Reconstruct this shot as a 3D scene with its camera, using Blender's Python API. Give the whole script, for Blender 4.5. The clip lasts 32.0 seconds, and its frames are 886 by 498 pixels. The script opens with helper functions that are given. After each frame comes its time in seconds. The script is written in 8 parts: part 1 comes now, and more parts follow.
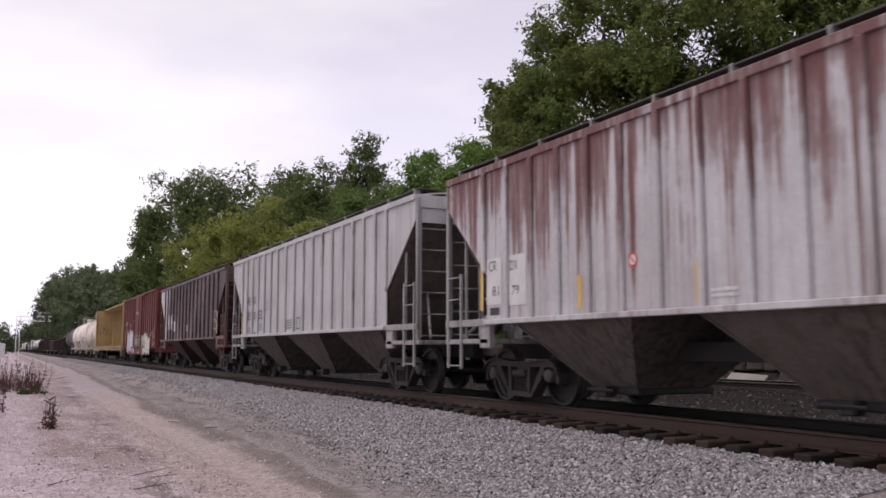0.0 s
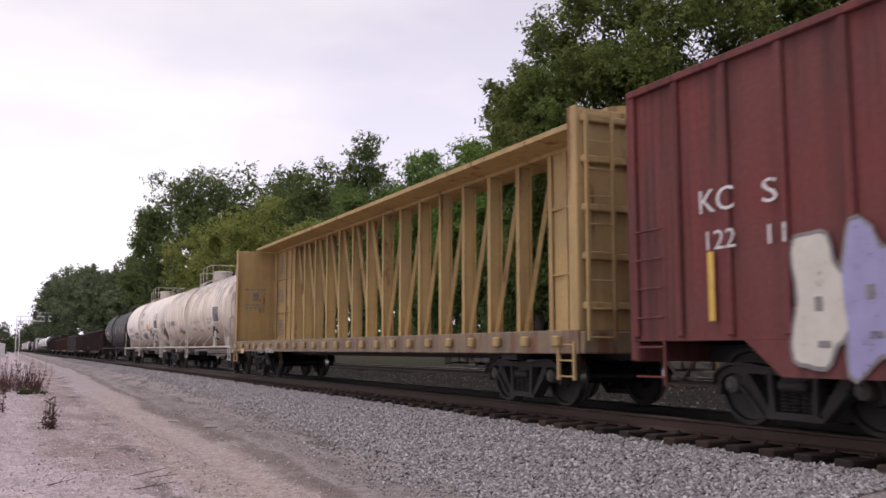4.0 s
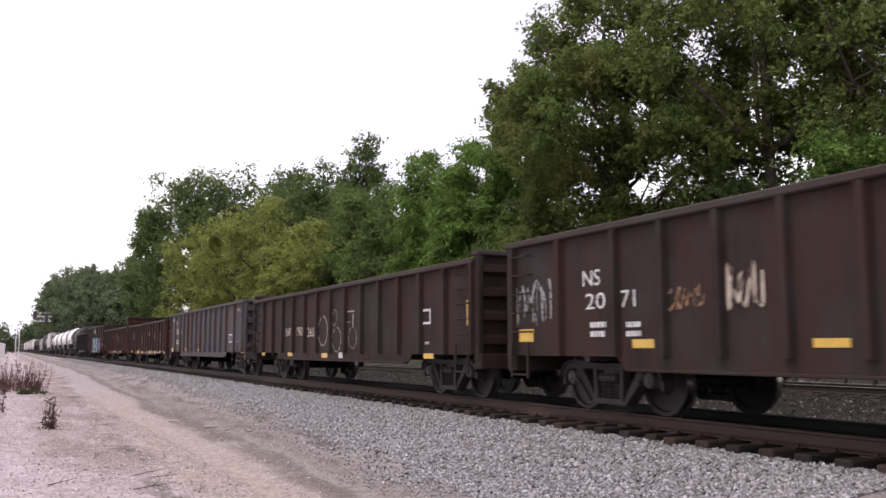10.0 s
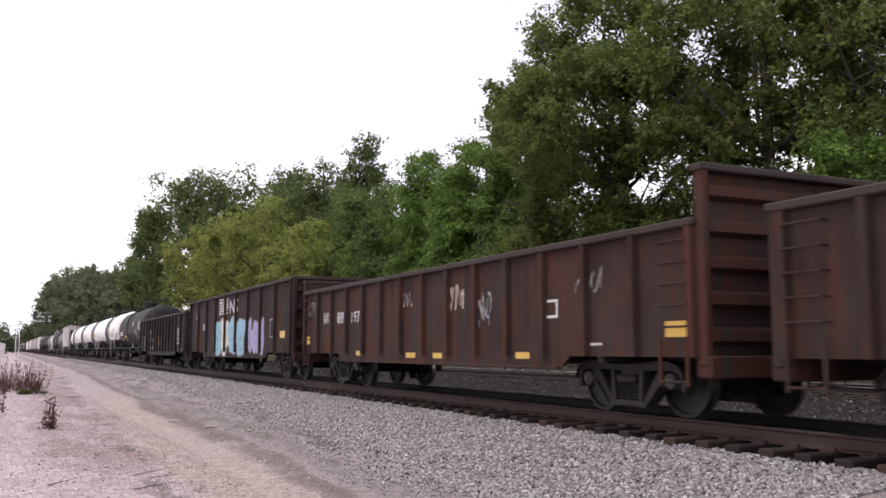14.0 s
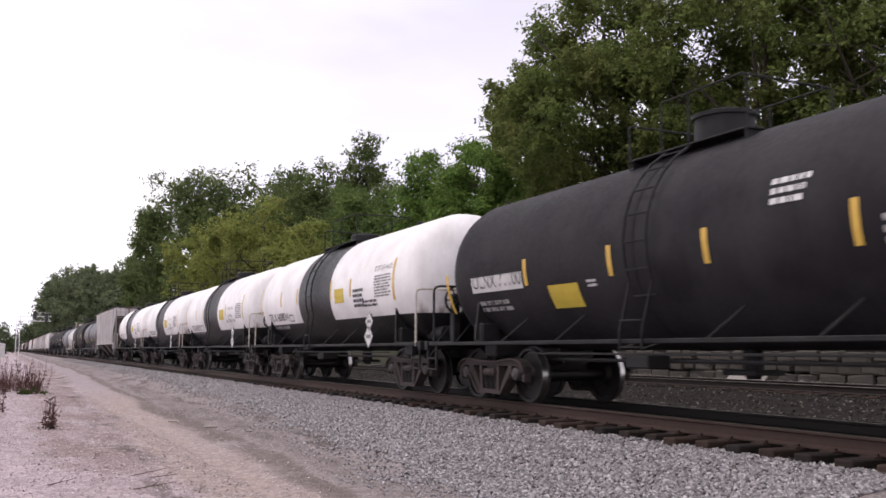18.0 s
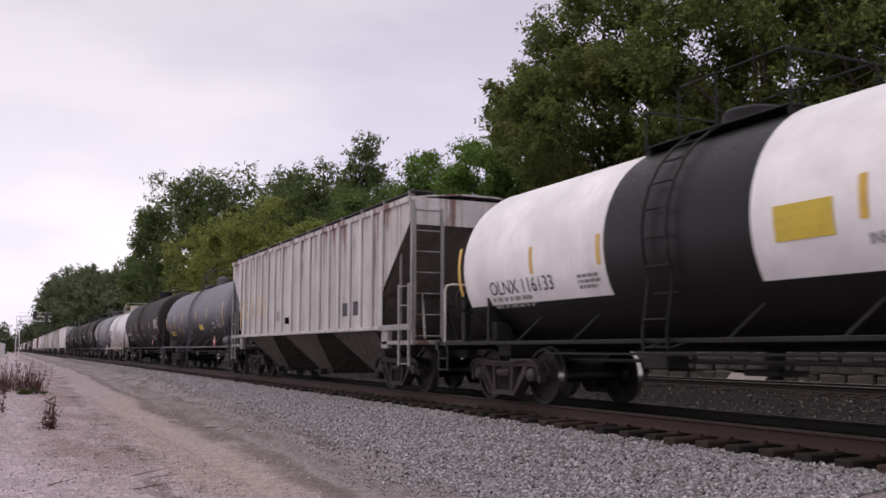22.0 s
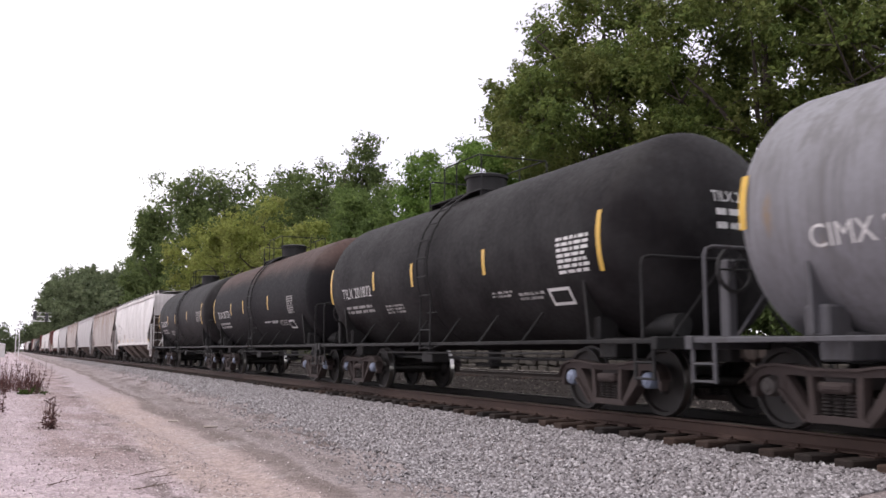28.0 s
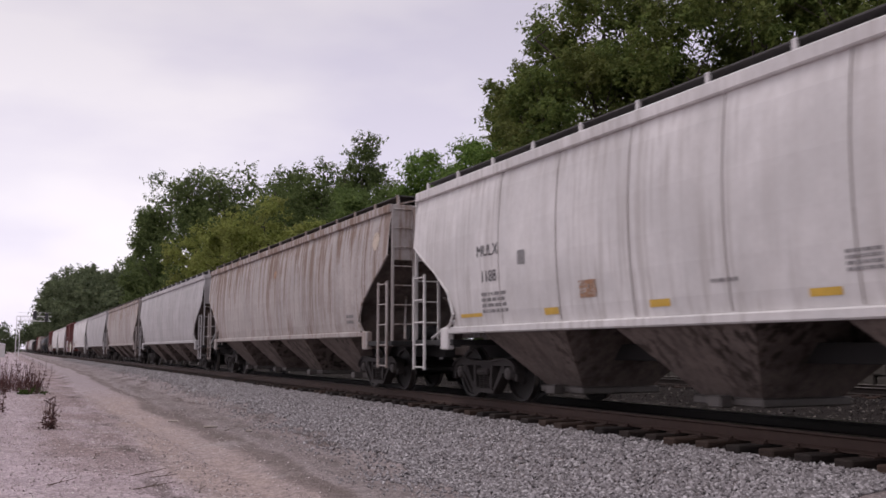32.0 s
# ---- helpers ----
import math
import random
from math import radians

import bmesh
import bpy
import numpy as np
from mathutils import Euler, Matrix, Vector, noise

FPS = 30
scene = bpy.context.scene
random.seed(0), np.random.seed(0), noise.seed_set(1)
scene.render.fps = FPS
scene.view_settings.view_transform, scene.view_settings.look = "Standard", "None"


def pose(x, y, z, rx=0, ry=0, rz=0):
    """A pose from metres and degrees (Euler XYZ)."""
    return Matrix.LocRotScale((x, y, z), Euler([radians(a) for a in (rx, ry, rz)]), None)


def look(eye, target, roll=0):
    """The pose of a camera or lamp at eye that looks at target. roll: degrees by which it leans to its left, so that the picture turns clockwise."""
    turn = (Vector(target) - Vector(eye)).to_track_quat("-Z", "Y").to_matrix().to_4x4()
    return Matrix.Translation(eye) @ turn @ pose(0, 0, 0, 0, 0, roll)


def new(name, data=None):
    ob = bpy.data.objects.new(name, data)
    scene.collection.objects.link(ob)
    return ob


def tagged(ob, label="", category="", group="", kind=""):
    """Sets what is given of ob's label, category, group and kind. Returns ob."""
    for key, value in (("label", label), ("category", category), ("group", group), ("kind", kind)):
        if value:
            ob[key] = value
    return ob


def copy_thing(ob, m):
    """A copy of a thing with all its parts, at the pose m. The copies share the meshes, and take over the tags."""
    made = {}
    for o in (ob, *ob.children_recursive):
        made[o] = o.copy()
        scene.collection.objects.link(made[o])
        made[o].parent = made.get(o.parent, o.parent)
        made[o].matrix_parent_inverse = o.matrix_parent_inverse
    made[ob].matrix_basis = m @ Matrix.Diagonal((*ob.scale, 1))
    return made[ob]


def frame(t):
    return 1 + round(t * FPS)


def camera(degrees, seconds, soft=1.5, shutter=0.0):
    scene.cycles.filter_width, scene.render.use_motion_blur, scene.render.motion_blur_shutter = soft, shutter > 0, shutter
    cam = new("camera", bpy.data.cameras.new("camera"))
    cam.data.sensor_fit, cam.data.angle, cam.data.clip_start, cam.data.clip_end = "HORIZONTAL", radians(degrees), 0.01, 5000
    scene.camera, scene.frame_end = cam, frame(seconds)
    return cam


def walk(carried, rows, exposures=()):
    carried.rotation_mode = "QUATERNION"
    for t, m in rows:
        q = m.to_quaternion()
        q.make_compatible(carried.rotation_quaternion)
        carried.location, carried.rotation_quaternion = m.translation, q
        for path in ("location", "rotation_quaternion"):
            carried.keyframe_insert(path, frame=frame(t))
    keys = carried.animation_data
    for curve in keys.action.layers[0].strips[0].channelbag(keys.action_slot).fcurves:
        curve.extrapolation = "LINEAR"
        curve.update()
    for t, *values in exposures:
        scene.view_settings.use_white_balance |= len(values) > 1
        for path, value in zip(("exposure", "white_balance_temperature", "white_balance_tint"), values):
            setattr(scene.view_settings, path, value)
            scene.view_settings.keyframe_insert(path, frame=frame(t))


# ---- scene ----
# The world: rail top is z = 0, the tracks run along y, the camera stands on the gravel lot beside them.
EYE_Z = 0.88
TRACK_X = 8.67
SIDING_X = 18.95
GAUGE = 1.506
CLIP = 32.0


def travelled(t):
    """How far the train has rolled after t seconds; it slows down a little."""
    return 14.07 * t - 0.0095 * t * t


# ---- camera: on a tripod, it never moves ----
cam = camera(52.5, CLIP, soft=1.6, shutter=0.14)
stand = pose(0, 0, EYE_Z, 90 + 6.39, 0, -25.73)
LIGHT = [(0, 0.22), (1, 0.18), (1.6, 0.28), (2, 0.42), (3, 0.45), (3.6, 0.3), (5.5, 0.15), (6, 0.0), (7, -0.2), (7.6, -0.05), (8.2, 0.3), (9, 0.68), (10, 0.77), (14, 0.74), (17, 0.76), (17.6, 0.68),
         (18, 0.5), (18.6, 0.05), (19, -0.02), (20, -0.07), (22, 0.0), (22.6, 0.12), (23, 0.18), (24, 0.5), (25, 0.72), (28, 0.76), (30, 0.74), (30.6, 0.56), (31, 0.4), (31.5, 0.1), (32, -0.04)]
walk(cam, [(0, stand), (CLIP, stand)], exposures=[(t, e, 6500, 20 - 6 * e) for t, e in LIGHT])

# ---- overcast sky and a weak, wide sun ----
world = bpy.data.worlds.new("sky")
scene.world = world
world.use_nodes = True
wn, wl = world.node_tree.nodes, world.node_tree.links
wn.clear()
w_out = wn.new("ShaderNodeOutputWorld")
w_bg = wn.new("ShaderNodeBackground")
w_sky = wn.new("ShaderNodeTexSky")
w_sky.sky_type, w_sky.sun_disc = "NISHITA", False
w_sky.sun_elevation, w_sky.sun_rotation = radians(64), radians(297)
w_dim = wn.new("ShaderNodeMix")
w_dim.data_type, w_dim.blend_type = "RGBA", "MULTIPLY"
w_dim.inputs[0].default_value = 1.0
w_dim.inputs[7].default_value = (0.1, 0.1, 0.1, 1)
w_co = wn.new("ShaderNodeTexCoord")
w_map = wn.new("ShaderNodeMapping")
w_map.inputs["Scale"].default_value = (1.3, 1.3, 3.4)
w_map.inputs["Location"].default_value = (0.35, 0.2, 0.1)
w_noise = wn.new("ShaderNodeTexNoise")
w_noise.inputs["Scale"].default_value, w_noise.inputs["Detail"].default_value, w_noise.inputs["Roughness"].default_value = 1.6, 5, 0.47
w_ramp = wn.new("ShaderNodeValToRGB")
w_ramp.color_ramp.elements[0].position, w_ramp.color_ramp.elements[0].color = 0.38, (0.80, 0.785, 0.89, 1)
w_ramp.color_ramp.elements[1].position, w_ramp.color_ramp.elements[1].color = 0.57, (1.0, 0.985, 1.0, 1)
w_mix = wn.new("ShaderNodeMix")
w_mix.data_type = "RGBA"
w_mix.inputs[0].default_value = 0.93
wl.new(w_co.outputs["Generated"], w_map.inputs["Vector"])
wl.new(w_map.outputs[0], w_noise.inputs["Vector"])
wl.new(w_noise.outputs["Fac"], w_ramp.inputs[0])
wl.new(w_sky.outputs[0], w_dim.inputs[6])
wl.new(w_dim.outputs[2], w_mix.inputs[6])
wl.new(w_ramp.outputs[0], w_mix.inputs[7])
# the cloud cover is thinner and brighter towards the horizon
w_sep = wn.new("ShaderNodeSeparateXYZ")
wl.new(w_co.outputs["Generated"], w_sep.inputs[0])
w_rise = wn.new("ShaderNodeMapRange")
wl.new(w_sep.outputs[2], w_rise.inputs[0])
w_rise.inputs[1].default_value, w_rise.inputs[2].default_value = 0.06, 0.36
w_rise.inputs[3].default_value, w_rise.inputs[4].default_value = 1.14, 0.81
w_glow = wn.new("ShaderNodeMix")
w_glow.data_type, w_glow.blend_type = "RGBA", "MULTIPLY"
w_glow.inputs[0].default_value = 1.0
wl.new(w_mix.outputs[2], w_glow.inputs[6])
wl.new(w_rise.outputs[0], w_glow.inputs[7])
wl.new(w_glow.outputs[2], w_bg.inputs[0])
w_bg.inputs[1].default_value = 1.0
wl.new(w_bg.outputs[0], w_out.inputs[0])

sun_data = bpy.data.lights.new("sun", "SUN")
sun_data.energy, sun_data.angle, sun_data.color = 1.0, radians(25), (1.0, 0.96, 0.9)
sun = new("sun", sun_data)
sun.matrix_world = look((-24, 12, 55), (0, 0, 0))


# ---- materials ----
def material(name):
    m = bpy.data.materials.new(name)
    m.use_nodes = True
    n, l = m.node_tree.nodes, m.node_tree.links
    return m, n, l, n["Principled BSDF"]


def tex_noise(n, l, scale, detail=4, rough=0.55, stretch=None, local=True, shift=0.0):
    """Noise in metres of the thing's own space, or of the world's; stretch scales its axes."""
    co = n.new("ShaderNodeTexCoord" if local else "ShaderNodeNewGeometry")
    out = co.outputs["Object"] if local else co.outputs["Position"]
    mp = n.new("ShaderNodeMapping")
    mp.inputs["Scale"].default_value = stretch or (1, 1, 1)
    mp.inputs["Location"].default_value = (shift, shift * 1.7, shift * 0.6)
    l.new(out, mp.inputs["Vector"])
    t = n.new("ShaderNodeTexNoise")
    t.inputs["Scale"].default_value, t.inputs["Detail"].default_value, t.inputs["Roughness"].default_value = scale, detail, rough
    l.new(mp.outputs[0], t.inputs["Vector"])
    return t.outputs["Fac"]


def ramp(n, l, fac, stops):
    r = n.new("ShaderNodeValToRGB")
    e = r.color_ramp.elements
    while len(e) < len(stops):
        e.new(0.5)
    for el, (p, c) in zip(e, stops):
        el.position = p
        el.color = c if len(c) == 4 else (*c, 1)
    l.new(fac, r.inputs[0])
    return r.outputs[0]


def mix(n, l, fac, a, b, kind="MIX"):
    x = n.new("ShaderNodeMix")
    x.data_type, x.blend_type = "RGBA", kind
    for sock, v in ((0, fac), (6, a), (7, b)):
        if isinstance(v, (int, float)):
            x.inputs[sock].default_value = v
        elif isinstance(v, tuple):
            x.inputs[sock].default_value = v if len(v) == 4 else (*v, 1)
        else:
            l.new(v, x.inputs[sock])
    return x.outputs[2]


def bump(n, l, bsdf, height, strength, distance=0.01):
    b = n.new("ShaderNodeBump")
    b.inputs["Strength"].default_value, b.inputs["Distance"].default_value = strength, distance
    l.new(height, b.inputs["Height"])
    l.new(b.outputs[0], bsdf.inputs["Normal"])


def grey(v):
    return (v, v, v, 1)


def paint(name, base, grime=(0.10, 0.085, 0.075), dirt=0.5, rust=None, rust_at=0.62, rough=0.5, streak=0.5, patch=None, patch_at=0.6, shift=0.0, gloss=0.3, belly=None, drip=None, band=None, soot=None):
    """Weathered vehicle paint: blotches, streaks that run down the side, grime, and rust that breaks through."""
    m, n, l, b = material(name)
    blot = tex_noise(n, l, 0.9, 5, 0.6, shift=shift)
    fine = tex_noise(n, l, 14, 4, 0.6, shift=shift)
    run = tex_noise(n, l, 1.0, 4, 0.6, stretch=(3.0, 3.2, 0.22), shift=shift + 3)
    c = mix(n, l, ramp(n, l, blot, [(0.38, grey(0.0)), (0.62, grey(1.0))]), base, tuple(v * 0.78 + 0.02 for v in base))
    if patch:
        c = mix(n, l, ramp(n, l, tex_noise(n, l, 0.5, 5, 0.62, stretch=(1, 1, 0.8), shift=shift + 9), [(0.5 + (patch_at - 0.5) * 0.6 - 0.04, grey(0)), (0.5 + (patch_at - 0.5) * 0.6 + 0.05, grey(1))]), c, patch)
    c = mix(n, l, ramp(n, l, run, [(0.46, grey(0)), (0.68, grey(streak * 0.7))]), c, grime)
    thin = tex_noise(n, l, 1.0, 3, 0.55, stretch=(7, 9, 0.3), shift=shift + 11)
    where = tex_noise(n, l, 0.55, 3, 0.5, stretch=(0.3, 1, 0.45), shift=shift + 15)
    some = mix(n, l, 1.0, ramp(n, l, thin, [(0.48, grey(0)), (0.6, grey(min(1, streak * 1.3)))]), ramp(n, l, where, [(0.44, grey(0.12)), (0.58, grey(1))]), "MULTIPLY")
    c = mix(n, l, some, c, grime)
    c = mix(n, l, ramp(n, l, fine, [(0.35, grey(dirt * 0.5)), (0.7, grey(0))]), c, grime)
    at = 0.5 + (rust_at - 0.5) * 0.55
    if rust:
        both = mix(n, l, 0.55, tex_noise(n, l, 1.6, 7, 0.68, stretch=(1, 1.2, 0.55), shift=shift + 6), run)
        if drip:
            # runs that start at the roof and thin out downwards: (height where they are half gone, strength)
            hz = n.new("ShaderNodeSeparateXYZ")
            l.new(n.new("ShaderNodeTexCoord").outputs["Object"], hz.inputs[0])
            up = n.new("ShaderNodeMath")
            up.operation = "MULTIPLY_ADD"
            l.new(hz.outputs[2], up.inputs[0])
            up.inputs[1].default_value, up.inputs[2].default_value = drip[1], -drip[0] * drip[1]
            add = n.new("ShaderNodeMath")
            l.new(up.outputs[0], add.inputs[0])
            l.new(mix(n, l, 0.4, both, thin), add.inputs[1])
            both = add.outputs[0]
        c = mix(n, l, ramp(n, l, both, [(at - 0.045, grey(0)), (at, grey(0.7)), (at + 0.06, grey(0.95))]), c, rust)
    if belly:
        # a lower zone of another colour, on cream tanks partly painted shade, with a blurred, uneven edge: (height of
        # the edge, its softness, colour)
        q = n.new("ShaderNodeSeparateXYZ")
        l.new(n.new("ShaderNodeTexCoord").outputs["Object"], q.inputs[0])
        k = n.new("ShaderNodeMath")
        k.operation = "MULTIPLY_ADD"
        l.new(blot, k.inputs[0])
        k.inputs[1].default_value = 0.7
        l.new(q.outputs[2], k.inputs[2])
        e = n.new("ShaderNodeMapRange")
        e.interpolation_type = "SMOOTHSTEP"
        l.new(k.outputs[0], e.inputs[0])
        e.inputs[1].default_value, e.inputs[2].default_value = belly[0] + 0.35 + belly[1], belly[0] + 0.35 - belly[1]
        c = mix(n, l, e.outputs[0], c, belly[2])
    if band or soot:
        place_of = n.new("ShaderNodeSeparateXYZ")
        l.new(n.new("ShaderNodeTexCoord").outputs["Object"], place_of.inputs[0])

        def step(sock, lo, hi):
            e = n.new("ShaderNodeMapRange")
            e.interpolation_type = "SMOOTHSTEP"
            l.new(sock, e.inputs[0])
            e.inputs[1].default_value, e.inputs[2].default_value = lo, hi
            return e.outputs[0]
        py, pz = place_of.outputs[1], place_of.outputs[2]
    if soot:
        # brake dust burnt onto the front head: (where the head begins, how high it reaches, colour)
        spread = tex_noise(n, l, 1.0, 4, 0.6, stretch=(1.5, 1.0, 0.55), shift=shift + 1)
        up = mix(n, l, 1.0, step(py, soot[0] + 0.15, soot[0] - 0.2), step(pz, soot[1] + 0.3, soot[1] - 0.5), "MULTIPLY")
        c = mix(n, l, mix(n, l, 1.0, up, ramp(n, l, spread, [(0.46, grey(0)), (0.58, grey(0.9))]), "MULTIPLY"), c, soot[2])
    if band:
        # a coat of another colour on the underside and round the middle: (from, to, height of the lower edge, colour)
        c = mix(n, l, mix(n, l, 1.0, step(py, band[0] - 0.005, band[0] + 0.005), step(py, band[1] + 0.005, band[1] - 0.005), "MULTIPLY"), c, band[3])
        c = mix(n, l, step(pz, band[2] + 0.006, band[2] - 0.006), c, band[3])
    l.new(c, b.inputs["Base Color"])
    l.new(ramp(n, l, fine, [(0.3, grey(min(1, rough + 0.18))), (0.7, grey(rough))]), b.inputs["Roughness"])
    b.inputs["Specular IOR Level"].default_value = gloss
    bump(n, l, b, mix(n, l, 0.5, fine, blot), 0.12, 0.006)
    return m


def plain(name, base, rough=0.6, metal=0.0, vary=0.25, scale=18, strength=0.15):
    m, n, l, b = material(name)
    f = tex_noise(n, l, scale, 5, 0.6)
    g = tex_noise(n, l, scale * 0.12, 3, 0.6)
    c = mix(n, l, f, tuple(v * (1 - vary) for v in base), tuple(min(1, v * (1 + vary)) for v in base))
    c = mix(n, l, ramp(n, l, g, [(0.35, grey(0)), (0.7, grey(0.5))]), c, tuple(v * 0.6 for v in base))
    l.new(c, b.inputs["Base Color"])
    b.inputs["Roughness"].default_value, b.inputs["Metallic"].default_value = rough, metal
    bump(n, l, b, f, strength, 0.004)
    return m


def foliage(name, dark, light, dry=None):
    m, n, l, b = material(name)
    isl = n.new("ShaderNodeNewGeometry").outputs["Random Per Island"]
    c = ramp(n, l, isl, [(0.0, dark), (0.55, tuple((a + e) / 2 for a, e in zip(dark, light))), (1.0, light)])
    big = tex_noise(n, l, 0.4, 4, 0.6, local=False)
    c = mix(n, l, ramp(n, l, big, [(0.42, grey(0)), (0.66, grey(0.75))]), c, dry or tuple(v * 0.7 for v in dark))
    c = mix(n, l, 1.0, c, ramp(n, l, tex_noise(n, l, 0.9, 3, 0.6, local=False, shift=4), [(0.3, grey(0.72)), (0.7, grey(1.25))]), "MULTIPLY")
    l.new(c, b.inputs["Base Color"])
    b.inputs["Roughness"].default_value = 0.7
    b.inputs["Specular IOR Level"].default_value = 0.12
    tr = n.new("ShaderNodeBsdfTranslucent")
    l.new(c, tr.inputs[0])
    ms = n.new("ShaderNodeMixShader")
    ms.inputs[0].default_value = 0.42
    l.new(b.outputs[0], ms.inputs[1])
    l.new(tr.outputs[0], ms.inputs[2])
    l.new(ms.outputs[0], n["Material Output"].inputs[0])
    return m


def worn(name, base, left=0.8, rough=0.6):
    """Stencilled or sprayed paint that has flaked and faded; left: the share that still covers what is under it."""
    m, n, l, b = material(name)
    f = tex_noise(n, l, 22, 6, 0.72)
    g = tex_noise(n, l, 3.5, 4, 0.6, shift=5)
    c = mix(n, l, g, tuple(v * 0.72 for v in base), tuple(min(1, v * 1.15) for v in base))
    l.new(c, b.inputs["Base Color"])
    b.inputs["Roughness"].default_value = rough
    at = 0.5 + (0.5 - left) * 0.36
    keep = ramp(n, l, mix(n, l, 0.35, f, g), [(at - 0.05, grey(0.12)), (at + 0.05, grey(0.97))])
    thin = n.new("ShaderNodeBsdfTransparent")
    ms = n.new("ShaderNodeMixShader")
    l.new(keep, ms.inputs[0])
    l.new(thin.outputs[0], ms.inputs[1])
    l.new(b.outputs[0], ms.inputs[2])
    l.new(ms.outputs[0], n["Material Output"].inputs[0])
    return m


RUST = (0.16, 0.07, 0.04)
M_CAST = plain("cast_steel_truck", (0.030, 0.0245, 0.023), 0.75, 0.2, 0.3, 12, 0.3)
M_CAST_RED = plain("rusty_cast_steel_truck", (0.050, 0.036, 0.033), 0.8, 0.1, 0.35, 12, 0.3)
M_WHEEL = plain("wheel_steel", (0.018, 0.0155, 0.0145), 0.6, 0.3, 0.3, 10, 0.2)
M_TREAD = plain("polished_wheel_tread", (0.55, 0.54, 0.52), 0.28, 1.0, 0.1, 30, 0.05)
M_CAP = plain("bearing_cap_steel", (0.075, 0.066, 0.062), 0.7, 0.2, 0.2, 20, 0.1)
M_CAPBLUE = plain("bearing_cap_blue_paint", (0.21, 0.245, 0.33), 0.5, 0.1, 0.2, 20, 0.1)
M_UNDER = plain("black_underframe_paint", (0.016, 0.015, 0.015), 0.7, 0.0, 0.4, 9, 0.25)
M_COUPLER = plain("worn_coupler_steel", (0.10, 0.08, 0.07), 0.6, 0.5, 0.3, 14, 0.3)
M_YELLOW = plain("yellow_reflective_strip", (0.64, 0.40, 0.06), 0.4, 0.0, 0.1, 30, 0.05)
M_DECALWHITE = worn("white_stencil_paint", (0.66, 0.65, 0.64), 0.78)
M_DECALDIM = worn("faded_white_stencil_paint", (0.36, 0.35, 0.34), 0.62)
M_DECALBLACK = worn("black_stencil_paint", (0.03, 0.03, 0.035), 0.88)
M_DECALGREY = worn("faded_black_stencil_paint", (0.22, 0.21, 0.21), 0.7)
M_DECALRED = plain("red_placard_paint", (0.55, 0.04, 0.035), 0.5, 0.0, 0.1, 25, 0.05)
M_PLACARDGREEN = plain("faded_green_placard_paint", (0.16, 0.27, 0.22), 0.6, 0.0, 0.15, 25, 0.05)
M_SEAM = plain("dirty_weld_bead", (0.27, 0.24, 0.22), 0.8, 0.0, 0.4, 5, 0.3)
M_RAIL = plain("rusty_rail_steel", (0.060, 0.035, 0.027), 0.75, 0.3, 0.35, 15, 0.3)
# darker copies of the rail steel: train's shade on the far rail, shaded siding webs
M_RAIL_SHADED = plain("shade_black_rail_steel", (0.014, 0.011, 0.01), 0.7, 0.2, 0.35, 15, 0.3)
M_RAIL_DIM = plain("shade_brown_rail_steel", (0.026, 0.018, 0.015), 0.75, 0.3, 0.35, 15, 0.3)
M_RAILHEAD = plain("polished_rail_head", (0.30, 0.27, 0.25), 0.35, 1.0, 0.15, 20, 0.05)


def tie_material():
    """Creosoted timber: from tie to tie between near black and a rusty brown, with grain along it."""
    m, n, l, b = material("creosoted_timber")
    rnd = n.new("ShaderNodeObjectInfo").outputs["Random"]
    grain = tex_noise(n, l, 1.0, 5, 0.65, stretch=(2.5, 30, 30))
    c = ramp(n, l, rnd, [(0.0, (0.016, 0.013, 0.012)), (0.6, (0.024, 0.017, 0.014)), (1.0, (0.045, 0.028, 0.021))])
    c = mix(n, l, 1.0, c, ramp(n, l, grain, [(0.3, grey(0.6)), (0.7, grey(1.6))]), "MULTIPLY")
    l.new(c, b.inputs["Base Color"])
    b.inputs["Roughness"].default_value = 0.85
    b.inputs["Specular IOR Level"].default_value = 0.25
    bump(n, l, b, grain, 0.6, 0.006)
    return m


M_TIE = tie_material()


